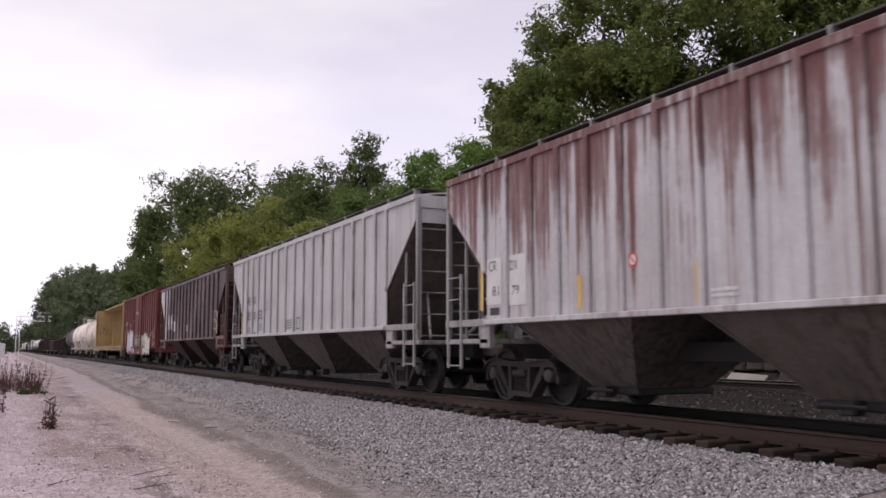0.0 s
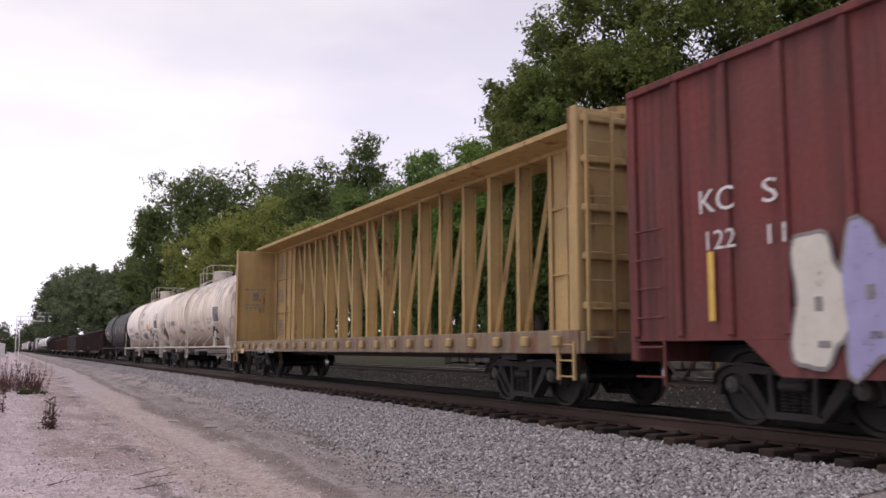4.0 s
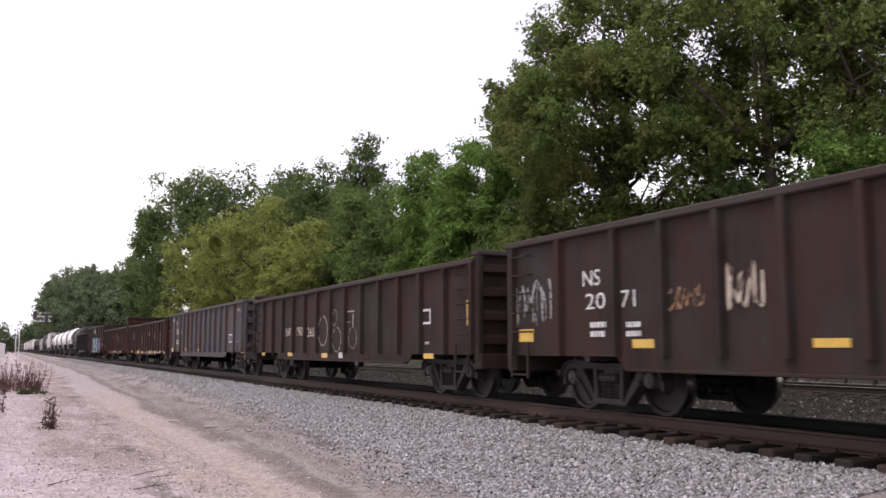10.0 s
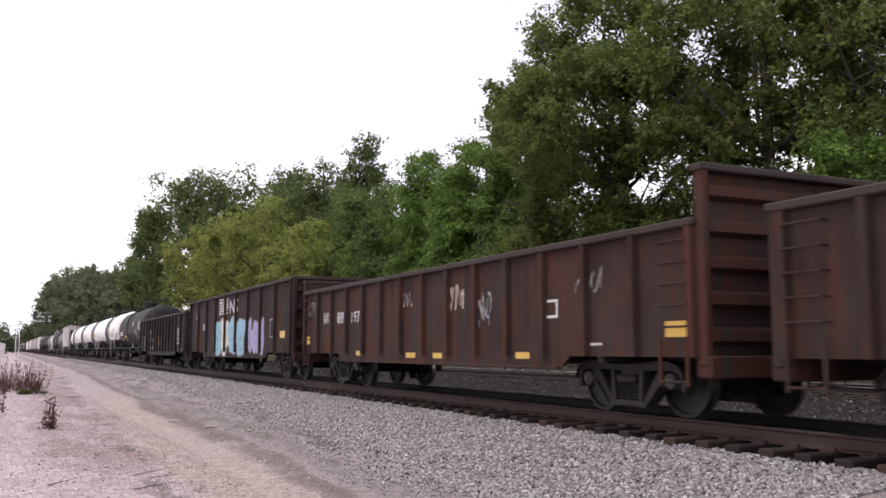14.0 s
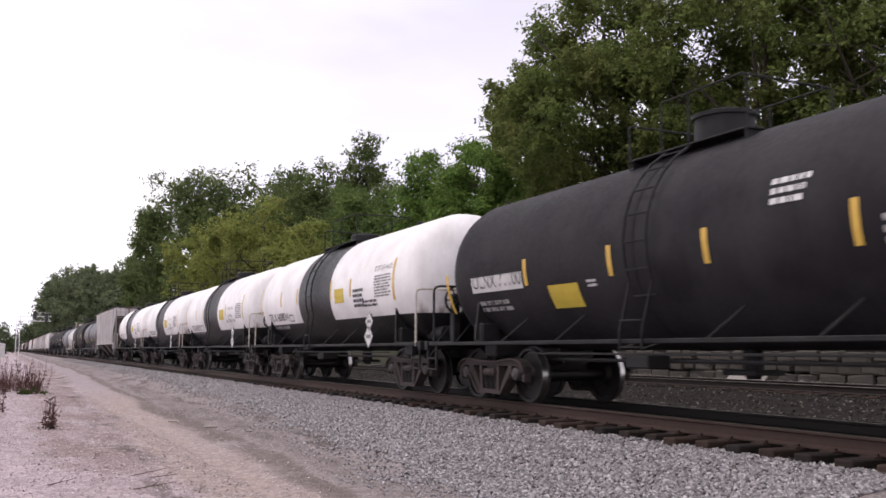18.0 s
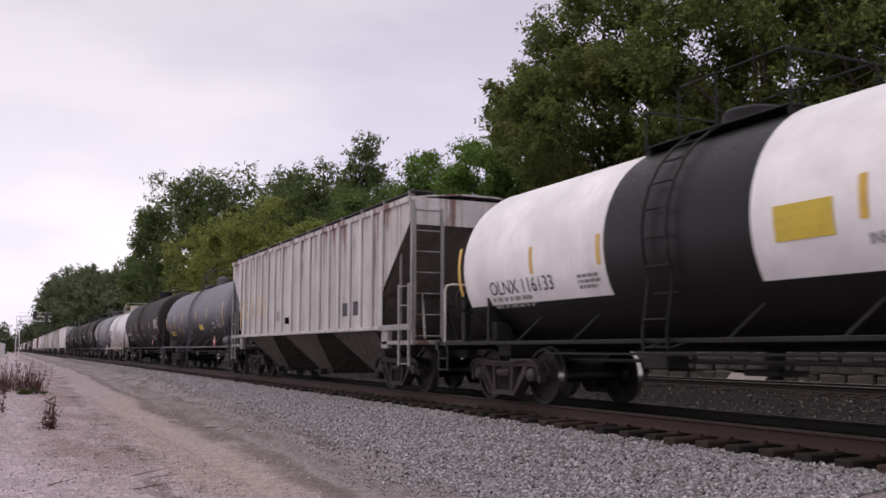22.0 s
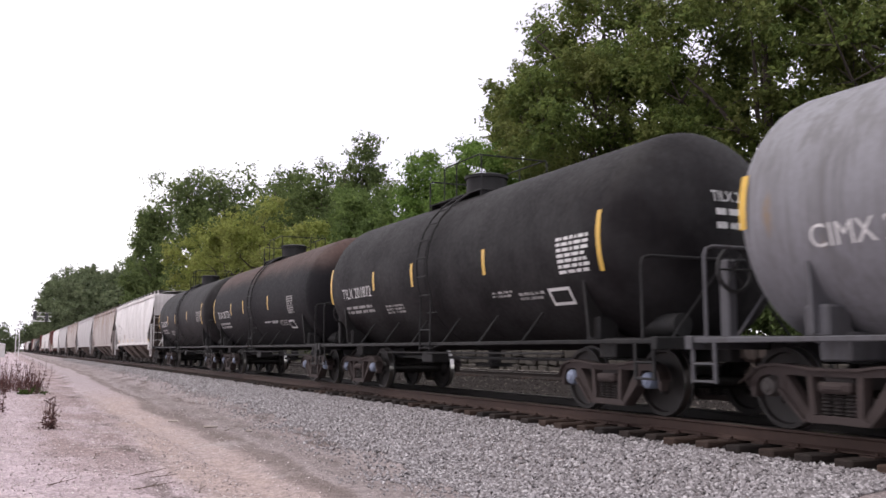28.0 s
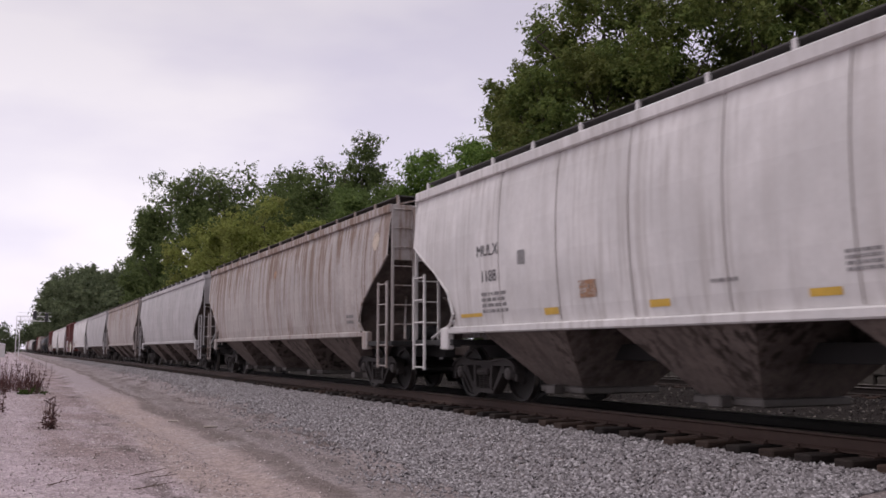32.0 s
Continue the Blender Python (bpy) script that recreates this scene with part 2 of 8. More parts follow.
# ---- mesh helpers ----
class Shape:
    """Collects faces of one mesh; slot is the material of the faces that follow."""

    def __init__(self):
        self.v, self.f, self.s, self.slot = [], [], [], 0

    def face(self, *pts):
        i = len(self.v)
        self.v += [tuple(p) for p in pts]
        self.f.append(tuple(range(i, i + len(pts))))
        self.s.append(self.slot)

    def block(self, verts, faces):
        i = len(self.v)
        self.v += [tuple(p) for p in verts]
        for f in faces:
            self.f.append(tuple(i + k for k in f))
            self.s.append(self.slot)
        return self

    def box(self, x0, x1, y0, y1, z0, z1, b=0.0):
        """A box; b: width of its chamfered edges."""
        x0, x1, y0, y1, z0, z1 = min(x0, x1), max(x0, x1), min(y0, y1), max(y0, y1), min(z0, z1), max(z0, z1)
        b = min(b, (x1 - x0) * 0.4, (y1 - y0) * 0.4, (z1 - z0) * 0.4)
        if b <= 0:
            v = [(x, y, z) for z in (z0, z1) for y in (y0, y1) for x in (x0, x1)]
            return self.block(v, [(0, 2, 3, 1), (4, 5, 7, 6), (0, 1, 5, 4), (2, 6, 7, 3), (0, 4, 6, 2), (1, 3, 7, 5)])
        v = []
        for sz, z in ((1, z0), (-1, z1)):
            for sy, y in ((1, y0), (-1, y1)):
                for sx, x in ((1, x0), (-1, x1)):
                    v += [(x, y + sy * b, z + sz * b), (x + sx * b, y, z + sz * b), (x + sx * b, y + sy * b, z)]
        k = lambda i, a: i * 3 + a
        f = [(k(0, 2), k(2, 2), k(3, 2), k(1, 2)), (k(4, 2), k(5, 2), k(7, 2), k(6, 2)),
             (k(0, 1), k(1, 1), k(5, 1), k(4, 1)), (k(2, 1), k(6, 1), k(7, 1), k(3, 1)),
             (k(0, 0), k(4, 0), k(6, 0), k(2, 0)), (k(1, 0), k(3, 0), k(7, 0), k(5, 0))]
        for i, j, a, c in ((0, 1, 1, 2), (2, 3, 2, 1), (4, 5, 2, 1), (6, 7, 1, 2), (0, 2, 2, 0), (1, 3, 0, 2), (4, 6, 0, 2), (5, 7, 2, 0),
                           (0, 4, 0, 1), (1, 5, 1, 0), (2, 6, 1, 0), (3, 7, 0, 1)):
            f.append((k(i, a), k(j, a), k(j, c), k(i, c)))
        for i in range(8):
            f.append((k(i, 0), k(i, 1), k(i, 2)) if bin(i).count("1") % 2 == 0 else (k(i, 0), k(i, 2), k(i, 1)))
        return self.block(v, f)

    def prism(self, poly, a0, a1, axis="x"):
        """Extrudes a convex outline between a0 and a1; outline in (y, z), (x, z) or (x, y) for axis x, y, z."""
        put = {"x": lambda a, p: (a, p[0], p[1]), "y": lambda a, p: (p[0], a, p[1]), "z": lambda a, p: (p[0], p[1], a)}[axis]
        n = len(poly)
        v = [put(a0, p) for p in poly] + [put(a1, p) for p in poly]
        f = [tuple(reversed(range(n))), tuple(range(n, 2 * n))] + [(i, (i + 1) % n, n + (i + 1) % n, n + i) for i in range(n)]
        return self.block(v, f)

    def tube(self, pts, r, n=6, r1=None):
        """A round bar along a line of points."""
        pts = [Vector(p) for p in pts]
        rings = []
        up = None
        for i, p in enumerate(pts):
            d = (pts[min(i + 1, len(pts) - 1)] - pts[max(i - 1, 0)]).normalized()
            if up is None:
                up = Vector((0, 0, 1)) if abs(d.z) < 0.9 else Vector((1, 0, 0))
            a = d.cross(up).normalized()
            c = a.cross(d).normalized()
            up = c
            rr = r if r1 is None else r + (r1 - r) * i / (len(pts) - 1)
            rings.append([p + (a * math.cos(q) + c * math.sin(q)) * rr for q in (2 * math.pi * k / n for k in range(n))])
        v = [q for ring in rings for q in ring]
        f = [(i * n + k, i * n + (k + 1) % n, (i + 1) * n + (k + 1) % n, (i + 1) * n + k) for i in range(len(pts) - 1) for k in range(n)]
        f += [tuple(reversed(range(n))), tuple(range(len(v) - n, len(v)))]
        return self.block(v, f)

    def lathe(self, prof, axis, c=(0, 0, 0), n=24, slots=None):
        """Turns a profile of (along, radius) about an axis through c."""
        v, f = [], []
        for a, r in prof:
            for k in range(n):
                q = 2 * math.pi * k / n
                u, w = r * math.cos(q), r * math.sin(q)
                p = {"x": (a, u, w), "y": (w, a, u), "z": (u, w, a)}[axis]
                v.append((p[0] + c[0], p[1] + c[1], p[2] + c[2]))
        for i in range(len(prof) - 1):
            if slots:
                self.slot = slots[i]
            f = [(i * n + k, i * n + (k + 1) % n, (i + 1) * n + (k + 1) % n, (i + 1) * n + k) for k in range(n)]
            if i == 0:
                start = len(self.v)
                self.v += v
            for g in f:
                self.f.append(tuple(start + q for q in g))
                self.s.append(self.slot)
        return self

    def mesh(self, name, *mats, smooth=0.0):
        me = bpy.data.meshes.new(name)
        me.from_pydata(self.v, [], self.f)
        for m in mats:
            me.materials.append(m)
        if len(mats) > 1:
            me.polygons.foreach_set("material_index", self.s)
        if smooth:
            me.polygons.foreach_set("use_smooth", [True] * len(self.f))
            me.set_sharp_from_angle(angle=radians(smooth))
        me.update()
        return me


def part(name, shape, mat, parent, label="", at=None, smooth=0.0):
    """One mesh object under a thing or a part."""
    me = shape if isinstance(shape, bpy.types.Mesh) else shape.mesh(name, *(mat if isinstance(mat, tuple) else (mat,)), smooth=smooth)
    ob = new(name, me)
    ob.parent = parent
    if at:
        ob.matrix_basis = at
    if label:
        tagged(ob, label)
    return ob


def copy_part(ob, parent, m):
    """A copy of a part with its sub-parts under another thing."""
    c = copy_thing(ob, m)
    c.parent = parent
    return c


def structure(name, shape, mat, label, smooth=0.0, category=""):
    me = shape if isinstance(shape, bpy.types.Mesh) else shape.mesh(name, *(mat if isinstance(mat, tuple) else (mat,)), smooth=smooth)
    return tagged(new(name, me), label, category or name.replace("_", " "), kind="structure")


text_cache = {}


def letters(words, size, depth=0.0):
    """Vertices and faces of lettering, its lower left corner at the origin."""
    if words not in text_cache:
        cu = bpy.data.curves.new("letters", "FONT")
        cu.body, cu.resolution_u = words, 3
        ob = bpy.data.objects.new("letters", cu)
        scene.collection.objects.link(ob)
        me = bpy.data.meshes.new_from_object(ob.evaluated_get(bpy.context.evaluated_depsgraph_get()))
        co = np.empty(len(me.vertices) * 3)
        me.vertices.foreach_get("co", co)
        text_cache[words] = (co.reshape(-1, 3), [tuple(p.vertices) for p in me.polygons])
        bpy.data.objects.remove(ob)
        bpy.data.curves.remove(cu)
        bpy.data.meshes.remove(me)
    co, faces = text_cache[words]
    return co * size / 0.7, faces


def mesh_np(name, co, faces_flat, loops, mats, smooth=False):
    """A mesh from arrays: co (n, 3); faces_flat: vertex indices; loops: corners per face (one number)."""
    me = bpy.data.meshes.new(name)
    nf = len(faces_flat) // loops
    me.vertices.add(len(co))
    me.vertices.foreach_set("co", np.asarray(co, np.float32).ravel())
    me.loops.add(len(faces_flat))
    me.loops.foreach_set("vertex_index", np.asarray(faces_flat, np.int32))
    me.polygons.add(nf)
    me.polygons.foreach_set("loop_start", np.arange(0, nf * loops, loops, dtype=np.int32))
    if smooth:
        me.polygons.foreach_set("use_smooth", np.ones(nf, bool))
    for m in mats:
        me.materials.append(m)
    me.update(calc_edges=True)
    return me


# ---- ground ----
def lie(x, y):
    """Height of the ground across the tracks: lot, ballast shoulder, two track beds and the bank behind."""
    xs = [-3000, -6, -1.5, 0.6, 2.2, 4.0, 5.0, 6.6, 7.2, 7.5, 9.9, 10.9, 12.6, 15.2, 17.0, 17.6, 20.3, 21.0, 21.8, 22.3, 22.9, 30, 60, 3000]
    zs = [-0.4, -0.35, -0.42, -0.6, -0.64, -0.66, -0.62, -0.35, -0.305, -0.272, -0.262, -0.28, -0.5, -0.5, -0.28, -0.24, -0.24, -0.22, -0.18, -0.1, 0.95, 1.4, 2.0, 2.0]
    return np.interp(x, xs, zs)


def ground_height(x, y):
    z = lie(x, y)
    lot = np.clip((5.2 - x) / 1.0, 0, 1) * np.clip((x + 60) / 50, 0, 1)
    n = np.sin(x * 1.9 + 0.4 * np.sin(y * 0.33)) * 0.018 + np.sin(y * 0.41 + x * 0.6) * 0.02 + np.sin(x * 5.1 + y * 1.3) * 0.006
    ruts = -0.045 * np.exp(-((x - 2.55 - 0.15 * np.sin(y * 0.11)) / 0.22) ** 2) - 0.04 * np.exp(-((x - 4.25 - 0.12 * np.sin(y * 0.13)) / 0.25) ** 2)
    return z + lot * (n + ruts)


gx = np.unique(np.concatenate([[-3000, -800, -250, -90, -40, -20, -12, -8], np.arange(-6, 7.6, 0.2), np.arange(7.6, 23, 0.5), [24, 27, 30, 36, 45, 60, 90, 200, 600, 3000]]))
gy = np.unique(np.concatenate([[-3000, -600, -150, -60, -25, -12, -6, -2], np.arange(0, 40, 0.4), np.arange(40, 120, 2.0), np.arange(120, 500, 20), [600, 900, 1500, 2500, 4500]]))
GX, GY = np.meshgrid(gx, gy)
GZ = ground_height(GX, GY)
idx = np.arange(GX.size).reshape(GX.shape)
quads = np.stack([idx[:-1, :-1], idx[:-1, 1:], idx[1:, 1:], idx[1:, :-1]], -1).reshape(-1)


def ground_material():
    m, n, l, b = material("gravel_lot")
    pos = n.new("ShaderNodeNewGeometry").outputs["Position"]
    sep = n.new("ShaderNodeSeparateXYZ")
    l.new(pos, sep.inputs[0])

    def sum_of(a, k, c):
        q = n.new("ShaderNodeMath")
        q.operation = "MULTIPLY_ADD"
        l.new(a, q.inputs[0])
        q.inputs[1].default_value = k
        if isinstance(c, float):
            q.inputs[2].default_value = c
        else:
            l.new(c, q.inputs[2])
        return q.outputs[0]

    def band(v, lo, hi, top=1.0):
        q = n.new("ShaderNodeMapRange")
        q.interpolation_type = "SMOOTHSTEP"
        l.new(v, q.inputs[0])
        q.inputs[1].default_value, q.inputs[2].default_value, q.inputs[4].default_value = lo, hi, top
        return q.outputs[0]

    def times(a, c):
        q = n.new("ShaderNodeMath")
        q.operation = "MULTIPLY"
        l.new(a, q.inputs[0])
        l.new(c, q.inputs[1])
        return q.outputs[0]

    # the wheel path drifts towards the track with distance; u runs across it
    wob = tex_noise(n, l, 0.55, 5, 0.62, stretch=(1, 0.3, 1), local=False)
    far_y = n.new("ShaderNodeMath")
    far_y.operation = "MINIMUM"
    l.new(sep.outputs[1], far_y.inputs[0])
    far_y.inputs[1].default_value = 70.0
    u = sum_of(far_y.outputs[0], -0.024, sep.outputs[0])
    u = sum_of(wob, 1.3, u)
    blot = tex_noise(n, l, 1.1, 6, 0.65, stretch=(1, 0.4, 1), local=False, shift=3)
    pale, tan, drab, dark = (0.48, 0.395, 0.42), (0.40, 0.312, 0.28), (0.275, 0.23, 0.224), (0.135, 0.105, 0.095)
    c = mix(n, l, ramp(n, l, blot, [(0.42, grey(0)), (0.62, grey(0.5))]), pale, (0.35, 0.28, 0.275))
    # coarser brown gravel between the lot and the wheel path
    c = mix(n, l, times(times(times(band(u, 0.4, 1.1), band(u, 2.4, 2.0)), band(sep.outputs[1], 9.0, 15.0)), ramp(n, l, blot, [(0.4, grey(0.25)), (0.55, grey(0.9))])), c, (0.28, 0.212, 0.203))
    c = mix(n, l, times(band(u, 2.05, 2.5), band(sep.outputs[1], 44.0, 26.0)), c, mix(n, l, ramp(n, l, blot, [(0.38, grey(0.15)), (0.58, grey(1))]), tan, (0.385, 0.312, 0.295)))
    c = mix(n, l, band(u, 3.15, 3.8), c, mix(n, l, ramp(n, l, blot, [(0.4, grey(0)), (0.6, grey(1))]), drab, (0.31, 0.268, 0.262)))
    # further off the wheel path runs out into even, dusty gravel
    c = mix(n, l, times(band(sep.outputs[1], 24.0, 48.0, 0.8), band(u, 1.6, 2.6)), c, (0.345, 0.295, 0.30))
    # ruts and damp smears beside the wheel path
    smear = tex_noise(n, l, 1.5, 6, 0.68, stretch=(1.3, 0.28, 1), local=False, shift=8)
    damp = ramp(n, l, smear, [(0.5, grey(0)), (0.6, grey(0.85))])
    c = mix(n, l, times(damp, times(band(u, 1.5, 2.0), band(u, 2.6, 2.15))), c, dark)
    c = mix(n, l, times(damp, times(band(u, 3.3, 3.9), band(u, 6.2, 5.2))), c, dark)
    c = mix(n, l, times(band(u, 3.35, 3.6, 0.75), band(u, 4.0, 3.75)), c, (0.165, 0.132, 0.12))
    c = mix(n, l, times(band(u, 3.9, 4.2, 0.4), band(u, 5.0, 4.4)), c, (0.17, 0.145, 0.137))
    # bleached spots
    spots = ramp(n, l, tex_noise(n, l, 0.9, 5, 0.6, local=False, shift=21), [(0.6, grey(0)), (0.7, grey(0.5))])
    c = mix(n, l, times(spots, band(u, 5.0, 3.0)), c, (0.52, 0.47, 0.46))
    # shade under and behind the train put into the colour of bed and old ballast; soil of the bank
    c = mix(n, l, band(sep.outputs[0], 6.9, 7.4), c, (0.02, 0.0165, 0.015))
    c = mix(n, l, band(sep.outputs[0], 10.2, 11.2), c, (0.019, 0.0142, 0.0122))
    c = mix(n, l, band(sep.outputs[0], 21.5, 22.6), c, (0.055, 0.055, 0.035))
    peb = n.new("ShaderNodeTexVoronoi")
    peb.inputs["Scale"].default_value = 34
    l.new(pos, peb.inputs["Vector"])
    sp = ramp(n, l, peb.outputs["Color"], [(0.0, grey(0.6)), (0.5, grey(0.95)), (1.0, grey(1.4))])
    c = mix(n, l, 0.8, c, sp, "MULTIPLY")
    c = mix(n, l, 1.0, c, ramp(n, l, tex_noise(n, l, 6, 6, 0.72, local=False), [(0.36, grey(0.78)), (0.62, grey(1.15))]), "MULTIPLY")
    l.new(c, b.inputs["Base Color"])
    b.inputs["Roughness"].default_value = 0.9
    b.inputs["Specular IOR Level"].default_value = 0.2
    h = mix(n, l, 0.5, peb.outputs["Distance"], tex_noise(n, l, 12, 5, 0.7, local=False))
    bump(n, l, b, h, 1.0, 0.04)
    return m


M_GROUND = ground_material()
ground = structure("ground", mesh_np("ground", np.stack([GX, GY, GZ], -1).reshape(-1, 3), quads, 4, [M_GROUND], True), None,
                   "pale gravel lot with tan wheel tracks beside grey railway ballast")


def scatter_stones(name, label, n, pick, sizes, mat, seed, sink=0.25):
    """Loose stones, each a small uneven lump on the ground; pick(rng, n) gives their x and y."""
    rng = np.random.default_rng(seed)
    x, y = pick(rng, n)
    z = ground_height(x, y)
    base = np.array([(0, 0, 1), (0.9, 0, 0.25), (0.2, 0.85, 0.3), (-0.8, 0.45, 0.2), (-0.7, -0.6, 0.25), (0.3, -0.85, 0.3), (0, 0, -0.6)], float)
    tris = np.array([(0, 1, 2), (0, 2, 3), (0, 3, 4), (0, 4, 5), (0, 5, 1), (1, 5, 6), (1, 6, 2)])
    s = rng.uniform(*sizes, n) * rng.uniform(0.8, 1.25, n)
    v = base[None] * (1 + rng.uniform(-0.35, 0.35, (n, 7, 1)))
    ang, tilt = rng.uniform(0, 6.283, n), rng.uniform(-0.9, 0.9, n)
    ca, sa, ct, st = np.cos(ang)[:, None], np.sin(ang)[:, None], np.cos(tilt)[:, None], np.sin(tilt)[:, None]
    vx, vy, vz = v[..., 0], v[..., 1] * rng.uniform(0.6, 1, (n, 1)), v[..., 2] * rng.uniform(0.6, 1, (n, 1))
    vx, vz = vx * ct + vz * st, vz * ct - vx * st
    vx, vy = vx * ca - vy * sa, vx * sa + vy * ca
    co = np.stack([vx * s[:, None] + x[:, None], vy * s[:, None] + y[:, None], vz * s[:, None] + (z + s * sink)[:, None]], -1).reshape(-1, 3)
    faces = (tris[None] + (np.arange(n) * 7)[:, None, None]).reshape(-1)
    ob = new(name, mesh_np(name, co, faces, 3, [mat]))
    return tagged(ob, label, "stones", kind="stuff")


def stone_material(name, dark, mid, light):
    m, n, l, b = material(name)
    isl = n.new("ShaderNodeNewGeometry").outputs["Random Per Island"]
    c = ramp(n, l, isl, [(0.0, dark), (0.35, mid), (0.7, tuple(v * 1.25 for v in mid)), (1.0, light)])
    c = mix(n, l, ramp(n, l, tex_noise(n, l, 30, 4, 0.6, local=False), [(0.35, grey(0.45)), (0.65, grey(0))]), c, tuple(v * 0.55 for v in dark))
    l.new(c, b.inputs["Base Color"])
    b.inputs["Roughness"].default_value = 0.85
    return m


M_BALLAST = stone_material("crushed_granite", (0.13, 0.118, 0.12), (0.27, 0.25, 0.257), (0.58, 0.555, 0.565))
# next two: stone colours that hold the shade under the train and between tracks
M_OLDBALLAST_SHADED = stone_material("old_rusty_ballast_shade_dark", (0.011, 0.0085, 0.0075), (0.022, 0.0163, 0.014), (0.20, 0.175, 0.155))
M_SHADEBALLAST = stone_material("ballast_dark_as_shade", (0.01, 0.0085, 0.0075), (0.021, 0.017, 0.015), (0.055, 0.047, 0.042))
M_PEBBLE = stone_material("pale_lot_gravel", (0.24, 0.195, 0.19), (0.42, 0.35, 0.345), (0.78, 0.71, 0.70))


def near_rows(x0, x1, y0, y1, power=1.6):
    """Places between two lines along the track, denser where the camera is near."""
    return lambda rng, n: (rng.uniform(x0, x1, n), y0 + (y1 - y0) * rng.uniform(0, 1, n) ** power)


def shoulder(y0, y1, power):
    """Places on the ballast shoulder; its toe is uneven and comes nearer to the lot close by, with strays beyond it."""
    def pick(rng, n):
        y = y0 + (y1 - y0) * rng.uniform(0, 1, n) ** power
        toe = np.interp(y, [0, 8, 9.6, 12, 14, 18, 28, 41, 62, 130], [4.3, 4.35, 4.5, 4.8, 4.9, 5.2, 5.8, 6.1, 6.35, 6.6]) + 0.12 * np.sin(y * 1.7) + 0.09 * np.sin(y * 4.1 + 1)
        f = rng.uniform(0, 1, n)
        stray = rng.uniform(0, 1, n) < 0.035
        return np.where(stray, toe - np.abs(rng.normal(0, 0.35, n)), toe + (7.46 - toe) * f), y
    return pick


scatter_stones("ballast_stones", "grey crushed granite ballast on the shoulder of the track", 78000, shoulder(5.5, 34, 1.6), (0.016, 0.031), M_BALLAST, 1)
scatter_stones("ballast_stones", "grey crushed granite ballast along the track", 26000, shoulder(30, 130, 1.3), (0.03, 0.05), M_BALLAST, 2)
scatter_stones("ballast_stones", "ballast stones between the rails, coloured dark for the shade under the train", 12000, near_rows(7.42, 10.6, 3, 60, 1.4), (0.022, 0.042), M_SHADEBALLAST, 3, 0.0)
scatter_stones("ballast_stones", "old brownish ballast between the two tracks, darkened for shade", 30000, near_rows(10.4, 21.3, 8, 70, 1.3), (0.022, 0.045), M_OLDBALLAST_SHADED, 4)
scatter_stones("gravel_stones", "pale loose gravel strewn over the lot", 20000, near_rows(-2.5, 2.6, 6, 40, 1.8), (0.006, 0.02), M_PEBBLE, 5, 0.1)
scatter_stones("gravel_stones", "loose grey stones on the dirt track", 3500, near_rows(2.4, 5.1, 6, 40, 1.6), (0.007, 0.018), M_PEBBLE, 6, 0.1)


# ---- tracks ----
RAIL = [(-0.07, -0.18), (0.07, -0.18), (0.07, -0.165), (0.012, -0.14), (0.012, -0.045), (0.036, -0.03), (0.036, -0.006), (0.028, 0.0), (-0.028, 0.0), (-0.036, -0.006),
        (-0.036, -0.03), (-0.012, -0.045), (-0.012, -0.14), (-0.07, -0.165)]


def rail_shape(x):
    s = Shape()
    n = len(RAIL)
    for i in range(n):
        s.slot = 1 if i in (6, 7, 8) else 0
        a, b = RAIL[i], RAIL[(i + 1) % n]
        s.face((x + b[0], -60, b[1]), (x + a[0], -60, a[1]), (x + a[0], 900, a[1]), (x + b[0], 900, b[1]))
    return s


tie_shapes = []
for k in range(4):
    r = random.Random(k)
    tie_shapes.append(Shape().box(-1.3 + r.uniform(-0.03, 0.03), 1.3 + r.uniform(-0.03, 0.03), -0.112, 0.112, -0.355, -0.182, 0.014).mesh("tie", M_TIE))
plate_mesh = Shape().box(-0.18, 0.18, -0.09, 0.09, -0.184, -0.168).box(-0.12, -0.09, -0.07, -0.04, -0.17, -0.14).box(0.09, 0.12, 0.04, 0.07, -0.17, -0.14).mesh("tie_plate", M_RAIL)


def build_track(name, cx, label, y_first, count, joined_to, steel):
    track = tagged(new(name), label, "railway track", kind="structure")
    track.matrix_basis = pose(cx, 0, 0)
    for side in (-1, 1):
        part("rail", rail_shape(side * GAUGE / 2), (steel[side > 0], M_RAILHEAD), track)
    r = random.Random(7)
    y = y_first
    for k in range(count):
        t = part("tie", r.choice(tie_shapes), None, track, at=pose(r.uniform(-0.04, 0.04), y, r.uniform(-0.012, 0.0), 0, 0, r.uniform(-0.8, 0.8)))
        if y < 24:
            for side in (-1, 1):
                part("tie_plate", plate_mesh, None, t, at=pose(side * GAUGE / 2, 0, 0))
        y += 0.495
    rest = Shape()
    while y < joined_to:
        rest.box(-1.3 + r.uniform(-0.04, 0.04), 1.3 + r.uniform(-0.04, 0.04), y - 0.112, y + 0.112, -0.355, -0.184)
        y += 0.495
    if rest.v:
        tagged(part("ties", rest, M_TIE, track), kind="stuff")
    return track


build_track("track_main", TRACK_X, "main railway track with rusty rails on dark timber ties", 3.4, 150, 300, (M_RAIL, M_RAIL_SHADED))
build_track("track_siding", SIDING_X, "second railway track with brown rails behind the main one", 12, 60, 160, (M_RAIL_DIM, M_RAIL_DIM))


# ---- trucks (shared by all freight cars) ----
WHEEL_R = 0.457
AXLE_Y = 0.89


